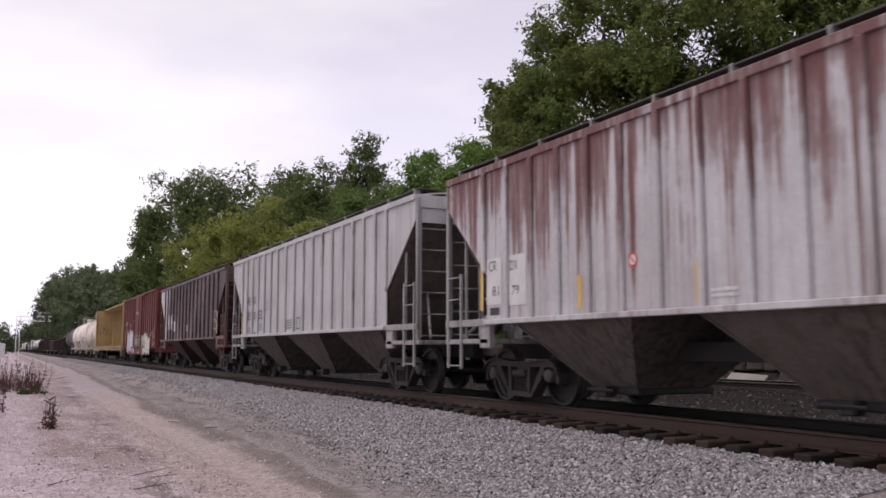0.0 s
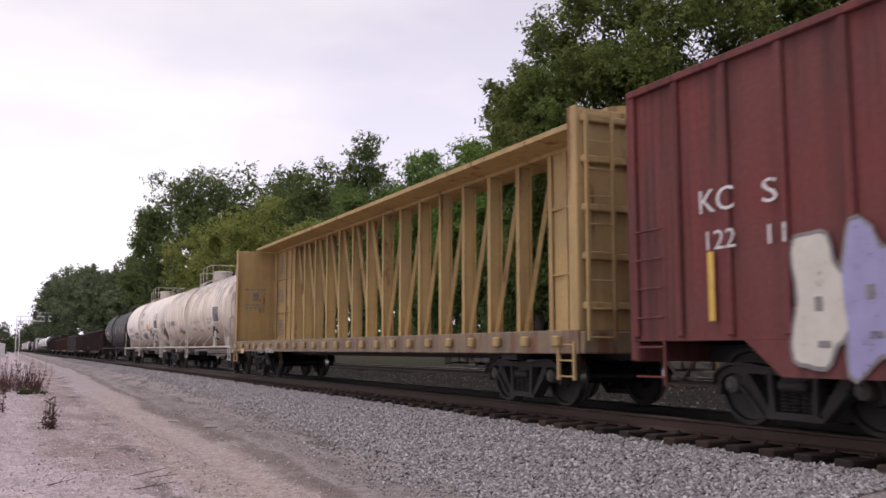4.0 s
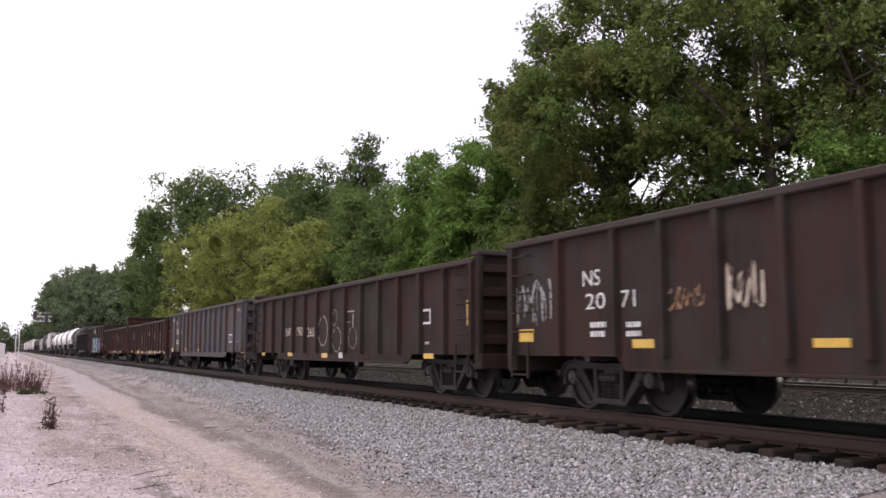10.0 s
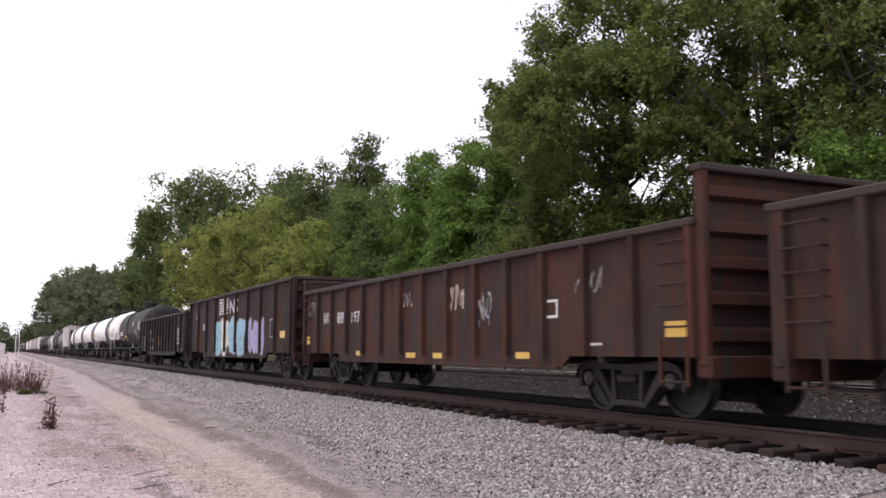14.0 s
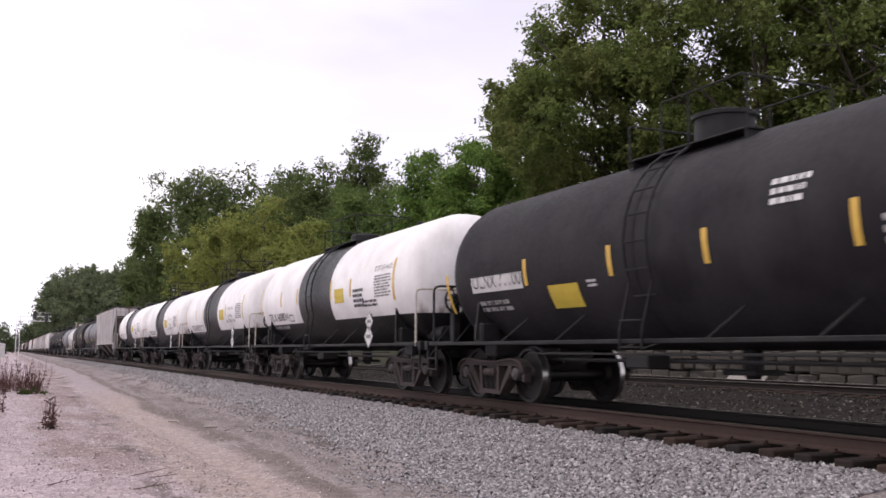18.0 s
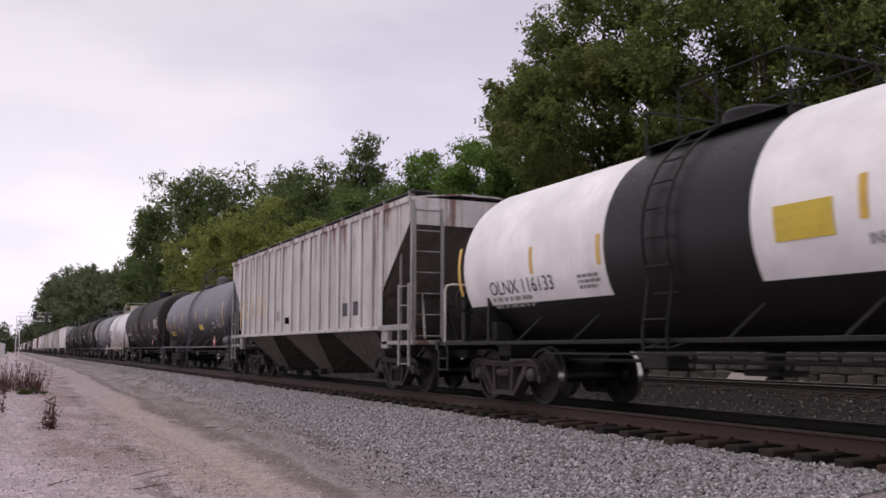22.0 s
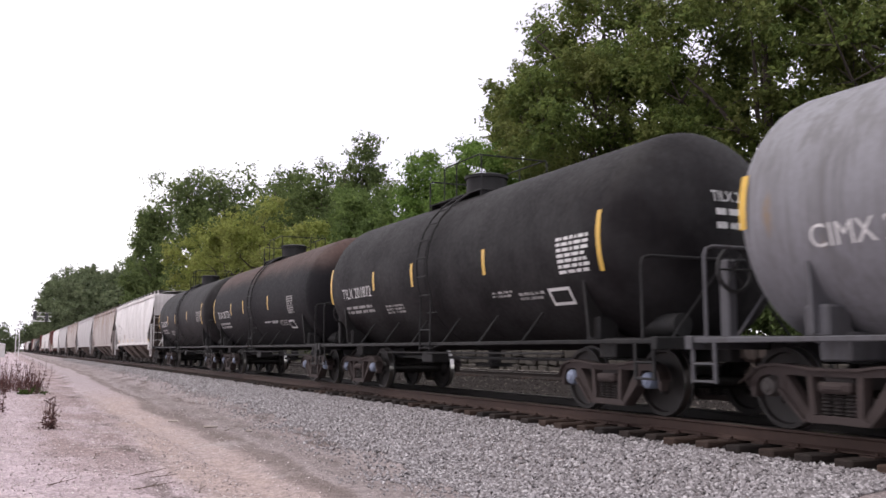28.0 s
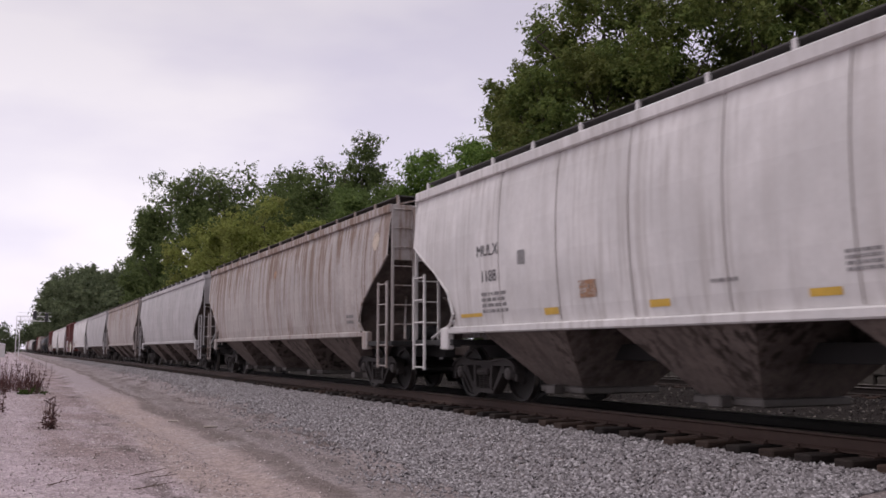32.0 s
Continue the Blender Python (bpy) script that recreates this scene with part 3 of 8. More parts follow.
def wheelset_mesh():
    s = Shape()
    for side in (-1, 1):
        g = side * GAUGE / 2
        o = side  # outward
        prof = [(g + o * 0.075, 0.07), (g + o * 0.075, 0.14), (g + o * 0.03, 0.17), (g + o * 0.012, 0.30), (g + o * 0.025, 0.385), (g + o * 0.068, 0.40), (g + o * 0.068, 0.45),
                (g - o * 0.038, 0.457), (g - o * 0.045, 0.485), (g - o * 0.07, 0.482), (g - o * 0.07, 0.40), (g - o * 0.03, 0.38), (g - o * 0.02, 0.2), (g - o * 0.09, 0.14), (g - o * 0.09, 0.07)]
        if side < 0:
            prof = prof[::-1]
        slots = [0] * 14
        for i in ((6,) if side > 0 else (7,)):
            slots[i] = 1
        s.lathe(prof, "x", (0, 0, 0), 28, slots)
    s.slot = 0
    s.lathe([(-0.98, 0.001), (-0.98, 0.075), (-0.8, 0.075), (-0.7, 0.085), (-0.1, 0.075), (0.1, 0.075), (0.7, 0.085), (0.8, 0.075), (0.98, 0.075), (0.98, 0.001)], "x", (0, 0, 0), 12)
    return s.mesh("wheelset", M_WHEEL, M_TREAD, smooth=35)


def side_frame_mesh(mat):
    """Cast side frame in the plane x = 0, its windows open; -x is its outer face."""
    s = Shape()
    x0, x1 = -0.06, 0.06
    top = [(0.0, 0.685), (0.3, 0.69), (0.55, 0.72), (0.75, 0.735), (0.92, 0.725), (1.06, 0.68), (1.15, 0.60), (1.18, 0.50)]
    low = [(0.0, 0.60), (0.3, 0.60), (0.55, 0.61), (0.75, 0.60), (0.9, 0.61), (1.0, 0.59), (1.06, 0.54), (1.09, 0.48)]
    for k in (-1, 1):
        f = lambda pts: [(k * y, z) for y, z in (pts if k > 0 else pts[::-1])]
        for i in range(7):
            s.prism(f([low[i], low[i + 1], top[i + 1], top[i]]), x0, x1)
            lift = lambda p, q: (p[0], p[1] - q)
            s.prism(f([lift(top[i], 0.028), lift(top[i + 1], 0.028), top[i + 1], top[i]]), x0 - 0.045, x1 + 0.03)   # top flange
        s.prism(f([(1.09, 0.36), (1.15, 0.35), (1.18, 0.50), (1.09, 0.50)]), x0, x1)                                 # outer jaw
        s.prism(f([(0.665, 0.42), (0.73, 0.40), (0.76, 0.61), (0.64, 0.61)]), x0 - 0.01, x1)                         # inner jaw
        s.prism(f([(0.33, 0.20), (0.40, 0.13), (0.72, 0.46), (0.72, 0.61), (0.64, 0.61)]), x0, x1)                   # diagonal
        s.prism(f([(0.37, 0.13), (0.41, 0.12), (0.735, 0.44), (0.72, 0.48)]), x0 - 0.045, x1 + 0.03)                 # its lower flange
        s.prism(f([(0.245, 0.22), (0.33, 0.18), (0.345, 0.62), (0.285, 0.62)]), x0 - 0.02, x1)                       # column
        s.prism(f([(0.0, 0.13), (0.33, 0.12), (0.41, 0.14), (0.34, 0.205), (0.0, 0.205)]), x0 - 0.03, x1 + 0.03)     # spring seat
    s.box(-0.11, 0.05, -0.2, 0.2, 0.43, 0.55, 0.03)
    s.box(-0.125, -0.05, -0.12, 0.12, 0.47, 0.52, 0.01)
    return s.mesh("side_frame", mat)


def spring_mesh():
    s = Shape()
    for y in (-0.15, 0.0, 0.15):
        prof = []
        for i in range(13):
            prof.append((0.205 + i * 0.0188, 0.075 if i % 2 else 0.05))
        s.lathe(prof, "z", (0, y, 0), 10)
    return s.mesh("spring_nest", M_CAST, smooth=50)


WHEELSET, SPRINGS = wheelset_mesh(), spring_mesh()
FRAME_MESH = {0: side_frame_mesh(M_CAST), 1: side_frame_mesh(M_CAST_RED)}
CAP_MESH = {}
for key, mm in ((0, M_CAP), (1, M_CAPBLUE)):
    CAP_MESH[key] = Shape().lathe([(0.10, 0.11), (-0.06, 0.11), (-0.09, 0.095), (-0.10, 0.06), (-0.115, 0.05), (-0.115, 0.0)], "x", (0, 0, 0), 14).mesh("bearing_cap", mm, smooth=40)
BOLSTER = Shape().box(-1.02, 1.02, -0.2, 0.2, 0.44, 0.66, 0.03).box(-0.3, 0.3, -0.3, 0.3, 0.62, 0.72, 0.03).box(-0.8, 0.8, -0.62, -0.54, 0.34, 0.44, 0.01).box(-0.8, 0.8, 0.54, 0.62, 0.34, 0.44, 0.01).mesh("truck", M_CAST)


def build_truck(frame_kind=0, cap_kind=0):
    t = new("truck", BOLSTER)
    for s in (-1, 1):
        part("side_frame", FRAME_MESH[frame_kind], None, t, at=pose(s * 1.0, 0, 0, 0, 0, 0 if s < 0 else 180))
        part("spring_nest", SPRINGS, None, t, at=pose(s * 1.0, 0, 0))
    for k in (-1, 1):
        part("wheelset", WHEELSET, None, t, at=pose(0, k * AXLE_Y, WHEEL_R))
        for s in (-1, 1):
            part("bearing_cap", CAP_MESH[cap_kind], None, t, at=pose(s * 1.0, k * AXLE_Y, WHEEL_R + 0.02, 0, 0, 0 if s < 0 else 180))
    return t


truck_kinds = {}


def add_trucks(car, ys, frame_kind=0, cap_kind=0):
    """Two trucks under a car, copied from the first of their kind."""
    for y in ys:
        key = (frame_kind, cap_kind)
        if key not in truck_kinds:
            truck_kinds[key] = build_truck(*key)
            truck_kinds[key].parent = car
            truck_kinds[key].matrix_basis = pose(0, y, 0)
        else:
            copy_part(truck_kinds[key], car, pose(0, y, 0))


def coupler_shape(y, d):
    """Coupler with its shank and knuckle at the end y, pointing along d (-1 or 1)."""
    s = Shape()
    s.box(-0.09, 0.09, y - d * 0.1, y + d * 0.42, 0.76, 0.93, 0.02)
    s.box(-0.15, 0.13, y + d * 0.38, y + d * 0.62, 0.72, 0.98, 0.04)
    s.box(0.02, 0.17, y + d * 0.55, y + d * 0.74, 0.72, 0.98, 0.04)
    s.box(-0.17, -0.1, y + d * 0.5, y + d * 0.7, 0.76, 0.94, 0.02)
    s.tube([(-0.25, y + d * 0.3, 0.7), (-0.22, y + d * 0.5, 0.5), (-0.1, y + d * 0.72, 0.45)], 0.022, 6)
    return s


def running_gear(car, half, truck_y, sill_z=0.95, frame_kind=0, cap_kind=0, full_sill=True, strike=None):
    """Trucks, centre sill, couplers and end sills of any car. half: half its body's length."""
    e = strike or half + 0.12
    add_trucks(car, (-truck_y, truck_y), frame_kind, cap_kind)
    s = Shape()
    if full_sill:
        s.box(-0.33, 0.33, -e, e, 0.72, sill_z, 0.01)
    else:
        for k in (-1, 1):
            part("stub_sill", Shape().box(-0.33, 0.33, k * (truck_y - 1.1), k * e, 0.72, sill_z, 0.01), M_UNDER, car)
    if s.v:
        part("centre_sill", s, M_UNDER, car)
    for d in (-1, 1):
        part("coupler", coupler_shape(d * (e - 0.02), d), M_COUPLER, car)


def rungs(s, x, y, z0, z1, w, axis="y", r=0.013, gap=0.38, rails=True):
    """A ladder: rungs across w along an axis, with its two rails."""
    n = max(2, int((z1 - z0) / gap))
    for i in range(n + 1):
        z = z0 + 0.05 + (z1 - z0 - 0.1) * i / n
        p, q = ((x, y - w / 2, z), (x, y + w / 2, z)) if axis == "y" else ((x - w / 2, y, z), (x + w / 2, y, z))
        s.tube([p, q], r, 5)
    if rails:
        for k in (-1, 1):
            if axis == "y":
                s.box(x - 0.02, x + 0.02, y + k * w / 2 - 0.025, y + k * w / 2 + 0.025, z0, z1)
            else:
                s.box(x + k * w / 2 - 0.025, x + k * w / 2 + 0.025, y - 0.02, y + 0.02, z0, z1)
    return s


def flat_side(x):
    """A car's flat near side: maps y, z and the height over the paint to a place."""
    return lambda y, z, off=0.0: (-x - 0.004 - off, y, z)


def door_side(x, door_x, y0, y1, z0):
    """A flat side with a door that stands proud of it."""
    return lambda y, z, off=0.0: (-(door_x if y0 < y < y1 and z > z0 else x) - off, y, z)


def round_side(r, zc):
    """A tank's near side; z runs along the curve, from the height of its middle."""
    return lambda y, z, off=0.0: (-(r + 0.006 + off) * math.cos((z - zc) / r), y, zc + (r + 0.006 + off) * math.sin((z - zc) / r))


def bowed_side(y, z, off=0.0):
    """The near side of a smooth-sided hopper."""
    return (-float(np.interp(z, [1.27, 1.5, 1.9, 2.3, 2.6, 2.86, 3.2, 3.5, 3.78], [1.51, 1.55, 1.59, 1.61, 1.61, 1.605, 1.58, 1.55, 1.5])) - 0.008 - off, y, z)


def patch(s, surf, y0, y1, z0, z1, off=0.0):
    n = max(1, int((z1 - z0) / 0.12))
    for i in range(n):
        a, b = z0 + (z1 - z0) * i / n, z0 + (z1 - z0) * (i + 1) / n
        s.face(surf(y1, a, off), surf(y0, a, off), surf(y0, b, off), surf(y1, b, off))
    return s


def lettered(car, surf, words, y, z, w, h, mat):
    """Words from y on (read towards -y), w long and h high."""
    co, faces = letters(words, h)
    k = w / max(co[:, 0].max(), 1e-6)
    return part("lettering", Shape().block([surf(y - p[0] * k, z + p[1], 0.002) for p in co], faces), mat, car)


def marks(car, surf, items):
    """Paint on a car's near side. W: words; R: filled field; O: outlined field; B: rows of unreadable small writing; S: wandering
    sprayed line; G: fat sprayed letters without meaning; C: disc; D: diamond placard."""
    for k, it in enumerate(items):
        kind = it[0]
        if kind == "W":
            lettered(car, surf, it[1], *it[2:6], INK[it[6]])
            continue
        mat = INK.get(it[-1])
        if kind == "R":
            nm = "reflective_strip" if it[-1] == "y" else "painted_panel"
            if nm == "reflective_strip" and it[4] - it[3] > it[2] - it[1] > 0.1:
                mid = (it[1] + it[2]) / 2
                it = (kind, mid - 0.05, mid + 0.05, it[3], it[4], "y")
            part(nm, patch(Shape(), surf, *it[1:5]), mat, car)
        elif kind == "O":
            y0, y1, z0, z1 = it[1:5]
            t = 0.09 * (y1 - y0)
            s = Shape()
            patch(s, surf, y0, y1, z0, z0 + t), patch(s, surf, y0, y1, z1 - t, z1), patch(s, surf, y0, y0 + t, z0 + t, z1 - t), patch(s, surf, y1 - t, y1, z0 + t, z1 - t)
            part("stencil_frame", s, mat, car)
        elif kind == "B":
            y0, y1, z0, z1, rows = it[1:6]
            r = random.Random(k)
            s = Shape()
            w, step = y1 - y0, (z1 - z0) / rows
            for i in range(rows):
                a, end = 0.0, w * r.uniform(0.8, 1.0)
                while a < end:
                    b = min(w, a + r.uniform(0.08, 0.26) * w)
                    patch(s, surf, y1 - b + w * 0.025, y1 - a, z1 - (i + 0.74) * step, z1 - (i + 0.14) * step, 0.002)
                    a = b + w * 0.02
            tagged(part("stencil", s, mat, car), kind="stuff")
        elif kind == "S":
            y0, y1, z0, z1, seed = it[1:6]
            sprayed_line(car, surf, y0, y1, z0, z1, seed, mat)
        elif kind == "G":
            sprayed_letters(car, surf, *it[1:7])
        elif kind == "C":
            y, z, r0 = it[1:4]
            ring = lambda q, off: [surf(y + math.cos(a) * q, z + math.sin(a) * q, off) for a in (2 * math.pi * i / 18 for i in range(18))][::-1]
            s = Shape()
            s.face(*ring(r0, 0))
            part("emblem", s, mat, car)
            if it[-1] == "r":
                s = Shape()
                s.face(*ring(r0 * 0.7, 0.002))
                part("emblem", s, INK["w"], car)
                part("emblem", Shape().block([surf(y + a * r0 * 0.6, z + b * r0 * 0.6, 0.004) for a, b in ((-0.8, -0.5), (-0.5, -0.8), (0.8, 0.5), (0.5, 0.8))], [(0, 3, 2, 1)]), mat, car)
        elif kind == "E":
            y0, y1, z0, z1 = it[1:5]
            cy, cz, a, b = (y0 + y1) / 2, (z0 + z1) / 2, (y1 - y0) / 2, (z1 - z0) / 2
            s = Shape()
            for i in range(28):
                if i % 28 in (5, 6):
                    continue
                q, w = 2 * math.pi * i / 28, 2 * math.pi * (i + 1) / 28
                f = 0.93 + 0.03 * math.sin(i * 1.7)
                s.face(surf(cy + math.cos(q) * a, cz + math.sin(q) * b, 0.003), surf(cy + math.cos(q) * a * f, cz + math.sin(q) * b * f, 0.003), surf(cy + math.cos(w) * a * f, cz + math.sin(w) * b * f, 0.003), surf(cy + math.cos(w) * a, cz + math.sin(w) * b, 0.003))
            part("graffiti", s, mat, car, "chalked ring")
        elif kind == "D":
            y, z, r0 = it[1:4]
            p = surf(y, z)
            hung = p[0] > -1.46
            if hung:
                # hangs upright from the side rail
                r0 *= 1.25
                part("placard_holder", Shape().box(-1.515, -1.50, y - r0 * 0.55, y + r0 * 0.55, z - r0 * 0.7, z + r0 * 0.7), M_UNDER, car)
            surf_of = (lambda yy, zz, o=0.0: (-1.49 - o, yy, zz)) if hung else surf
            for q, m, off in ((1.0, INK["w"] if it[-1] == "r" else INK["k"], 0.03), (0.92, mat, 0.032), (0.4, INK["w"] if it[-1] == "r" else INK["g"], 0.034)):
                s = Shape()
                if q > 0.5:
                    s.face(surf_of(y, z - r0 * q, off), surf_of(y - r0 * q, z, off), surf_of(y, z + r0 * q, off), surf_of(y + r0 * q, z, off))
                else:
                    patch(s, surf_of, y - r0 * 0.5, y + r0 * 0.5, z - r0 * 0.14, z + r0 * 0.14, off)
                part("placard", s, m, car)


def sprayed_line(car, surf, y0, y1, z0, z1, seed, mat):
    """A thin sprayed line that wanders like handwriting."""
    r = random.Random(seed)
    s = Shape()
    w, h = y1 - y0, z1 - z0
    ph = [r.uniform(0, 6.28) for _ in range(5)]
    loops = r.uniform(2.4, 4.2) * max(1.0, min(2.2, w / h * 0.7))
    n = 70
    pts = []
    for i in range(n):
        u = i / (n - 1)
        q = u * loops * 2 * math.pi
        pts.append((y1 - w * min(1, max(0, u + 0.12 * math.cos(q + ph[0]))), z0 + h * (0.5 + 0.36 * math.sin(q + ph[1] + math.sin(2.3 * q + ph[2])) + 0.13 * math.sin(q * 2.7 + ph[3]))))
    t = min(0.022, 0.03 * h + 0.004)
    for i, ((a, b), (c, d)) in enumerate(zip(pts, pts[1:])):
        if int(i / n * loops * 1.3 + ph[4]) % 3 == 2 and i % 9 < 2:
            continue
        q = Vector((c - a, d - b))
        if q.length < 1e-4:
            continue
        o = Vector((-q.y, q.x)).normalized() * t * (0.7 + 0.5 * math.sin(i * 0.7))
        s.face(surf(a + o.x, b + o.y, 0.003), surf(a - o.x, b - o.y, 0.003), surf(c - o.x, d - o.y, 0.003), surf(c + o.x, d + o.y, 0.003))
    part("graffiti", s, mat, car, "thin sprayed scrawl")


def sprayed_letters(car, surf, y0, y1, z0, z1, n, scheme):
    """Fat rounded letter shapes with an outline and inner holes; they spell nothing."""
    fills, line = TAGS[scheme]
    r = random.Random(scheme * 7 + n)
    w, h = (y1 - y0) / n, z1 - z0
    for i in range(n):
        cy, cz = y1 - (i + 0.5) * w, (z0 + z1) / 2 + h * r.uniform(-0.05, 0.05)
        ph = [r.uniform(0, 6.28) for _ in range(3)]
        sides = r.uniform(2.2, 3.6)

        def blob(grow, off, cy=cy, cz=cz, ph=ph, sides=sides):
            pts = []
            for k in range(26):
                q = 2 * math.pi * k / 26
                f = 1 + 0.13 * math.sin(3 * q + ph[0]) + 0.1 * math.sin(5 * q + ph[1])
                pts.append((cy + math.copysign(abs(math.cos(q)) ** 0.75, math.cos(q)) * (w * 0.58 * f - (1 - grow) * 0.08 * 4), cz + math.copysign(abs(math.sin(q)) ** 0.75, math.sin(q)) * (h * 0.5 * f - (1 - grow) * 0.08 * 4)))
            s = Shape()
            for k in range(26):
                a, b = pts[k], pts[(k + 1) % 26]
                s.face(surf(cy, cz, off), surf(*b, off), surf(*a, off))
            return s
        part("graffiti", blob(1.0, 0.002 + i * 0.0007), line, car, "sprayed outline of a fat letter")
        part("graffiti", blob(0.86, 0.0045 + i * 0.0007), fills[i % len(fills)], car, "fat sprayed letter shape")
        s = Shape()
        hy, hz = cy + w * r.uniform(-0.1, 0.1), cz + h * r.uniform(-0.1, 0.12)
        patch(s, surf, hy - w * 0.07, hy + w * 0.09, hz, hz + h * 0.1, 0.0095 + i * 0.0007)
        patch(s, surf, hy - w * 0.2, hy + w * 0.05, hz - h * 0.26, hz - h * 0.21, 0.0095 + i * 0.0007)
        part("graffiti", s, line, car, "stroke inside a sprayed letter")


def head_words(car, words, r, zc, h, x, z, w, size, mat):
    """Lettering on the rounded front head of a tank, read from the front; two rows of small writing under it."""
    def at(u, v, off=0.008):
        q = max(0.0, 1 - (u * u + (v - zc) ** 2) / (r * r))
        return (u, -h - r * 0.5 * math.sqrt(q) - off, v)
    co, faces = letters(words, size)
    k = w / co[:, 0].max()
    part("lettering", Shape().block([at(x + p[0] * k, z + p[1]) for p in co], faces), mat, car)
    s = Shape()
    rr = random.Random(len(words))
    for i in (1, 2):
        a = 0.05
        while a < w * 0.9:
            b = a + rr.uniform(0.1, 0.25)
            zz = z - i * size * 1.25
            s.face(at(x + a, zz), at(x + b, zz), at(x + b, zz + size * 0.6), at(x + a, zz + size * 0.6))
            a = b + 0.05
    tagged(part("stencil", s, mat, car), kind="stuff")


# ---- covered hoppers with ribbed sides ----
def ribbed_hopper(length, body, slope_mat, trim, ribs, eave=3.88, belly=1.32, bays=3, frame_kind=0, rib_mat=None):
    car = new("covered_hopper")
    h = length / 2
    w = 1.52
    cut = 1.5
    for sx in (-1, 1):
        s = Shape()
        # the sheet, as convex pieces
        for a in ([(-h, eave - 0.45), (-h + cut, 2.1), (-h + cut, eave), (-h, eave)], [(-h + cut, belly), (h - cut, belly), (h - cut, eave), (-h + cut, eave)], [(h - cut, 2.1), (h, eave - 0.45), (h, eave), (h - cut, eave)]):
            s.prism(a, sx * w - 0.012, sx * w + 0.012)
        part("side_sheet", s, body, car)
        part("side_sill", Shape().box(sx * (w + 0.02) - 0.06, sx * (w + 0.02) + 0.05, -h + cut, h - cut, belly - 0.03, belly + 0.05, 0.01), body, car)
        part("top_chord", Shape().box(sx * (w + 0.005) - 0.05, sx * (w + 0.005) + 0.05, -h, h, eave - 0.05, eave + 0.07, 0.012), body, car)
        places = ribs if isinstance(ribs, list) else [-h + cut - 0.06 + (length - 2 * cut + 0.12) * i / (ribs - 1) for i in range(ribs)]
        for y in places:
            low = belly if abs(y) < h - cut else 2.1 + (abs(y) - h + cut) / cut * (eave - 0.45 - 2.1)
            r1 = Shape().box(sx * w - 0.01, sx * (w + 0.075), y - 0.055, y + 0.055, low, eave - 0.04, 0.02)
            part("rib", r1, rib_mat or body, car)
    # roof with hatches and running boards
    roof = Shape()
    arc = [(-1.55, eave + 0.05), (-1.1, eave + 0.12), (-0.4, eave + 0.19), (0.4, eave + 0.19), (1.1, eave + 0.12), (1.55, eave + 0.05)]
    for (a, b), (c, d) in zip(arc, arc[1:]):
        roof.prism([(a, b - 0.03), (c, d - 0.03), (c, d), (a, b)], -h, h, "y")
    part("roof", roof, body, car, smooth=40)
    for sx in (-1, 1):
        wb = Shape()
        wb.box(sx * 0.9, sx * 1.42, -h + 0.1, h - 0.1, eave + 0.195, eave + 0.22, 0.004)
        part("running_board", wb, M_GRATING, car)
        br = Shape().box(sx * 1.3, sx * 1.44, -0.02, 0.02, eave + 0.06, eave + 0.225).mesh("board_bracket", trim)
        for i in range(12):
            part("board_bracket", br, None, car, at=pose(0, -h + 0.3 + (length - 0.6) * i / 11, 0))
    # end slopes, cross sheets
    for d in (-1, 1):
        s = Shape()
        s.block([(-w, d * h, eave), (w, d * h, eave), (w, d * h, eave - 0.45), (-w, d * h, eave - 0.45), (-w, d * (h - 2.15), 1.33), (w, d * (h - 2.15), 1.33)],
                [(0, 3, 2, 1), (3, 4, 5, 2)])
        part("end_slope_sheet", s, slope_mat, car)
        part("end_plate", Shape().box(-w + 0.01, w - 0.01, d * (h - 0.01), d * (h + 0.015), eave - 0.5, eave + 0.06, 0.005), body, car)
        s = Shape()
        for sx in (-1, 1):
            s.box(sx * (w - 0.07), sx * w, d * (h - 0.02), d * (h + 0.07), 1.05, eave, 0.01)
            s.box(sx * (w - 0.74), sx * (w - 0.70), d * (h - 0.02), d * (h + 0.03), 1.0, eave - 0.4, 0.008)
            rungs(s, sx * (w - 0.38), d * (h + 0.03), 1.1, eave - 0.15, 0.6, "x", 0.014)
            rungs(s, sx * (w + 0.01), d * (h - 0.3), 0.55, 2.2, 0.5, "y", 0.014)
            s.box(sx * (w - 0.08), sx * (w - 0.04), d * (h - 0.64), d * (h - 0.60), 1.0, 2.9)
            s.tube([(sx * 1.2, d * h, 1.1), (sx * 0.5, d * (h - 1.7), 2.3)], 0.03, 5)
        part("end_ladder", s, trim, car)
        s = Shape().box(-w, w, d * (h - 1.5), d * (h + 0.12), 0.98, 1.06, 0.01)
        for sx in (-1, 1):
            s.box(sx * (w - 0.06), sx * (w + 0.02), d * (h - cut - 0.2), d * (h + 0.07), belly - 0.05, belly + 0.07, 0.01)
            s.box(sx * (w - 0.12), sx * w, d * (h - cut - 0.05), d * (h - cut + 0.3), 0.9, belly, 0.02)
        s.box(-0.6, 0.6, d * (h + 0.1), d * (h + 0.4), 1.02, 1.06)
        part("end_platform", s, trim, car)
        part("shear_plate", Shape().prism([(d * (h - 2.7), 1.0), (d * (h - 0.9), 1.05), (d * (h - 1.6), 2.0), (d * (h - 2.3), 2.2)], -0.02, 0.02), M_UNDER, car)
    br = Shape().lathe([(-h - 0.2, 0.24), (-h - 0.24, 0.24), (-h - 0.24, 0.21), (-h - 0.2, 0.21), (-h - 0.2, 0.24)], "y", (-0.6, 0, 1.75), 16)
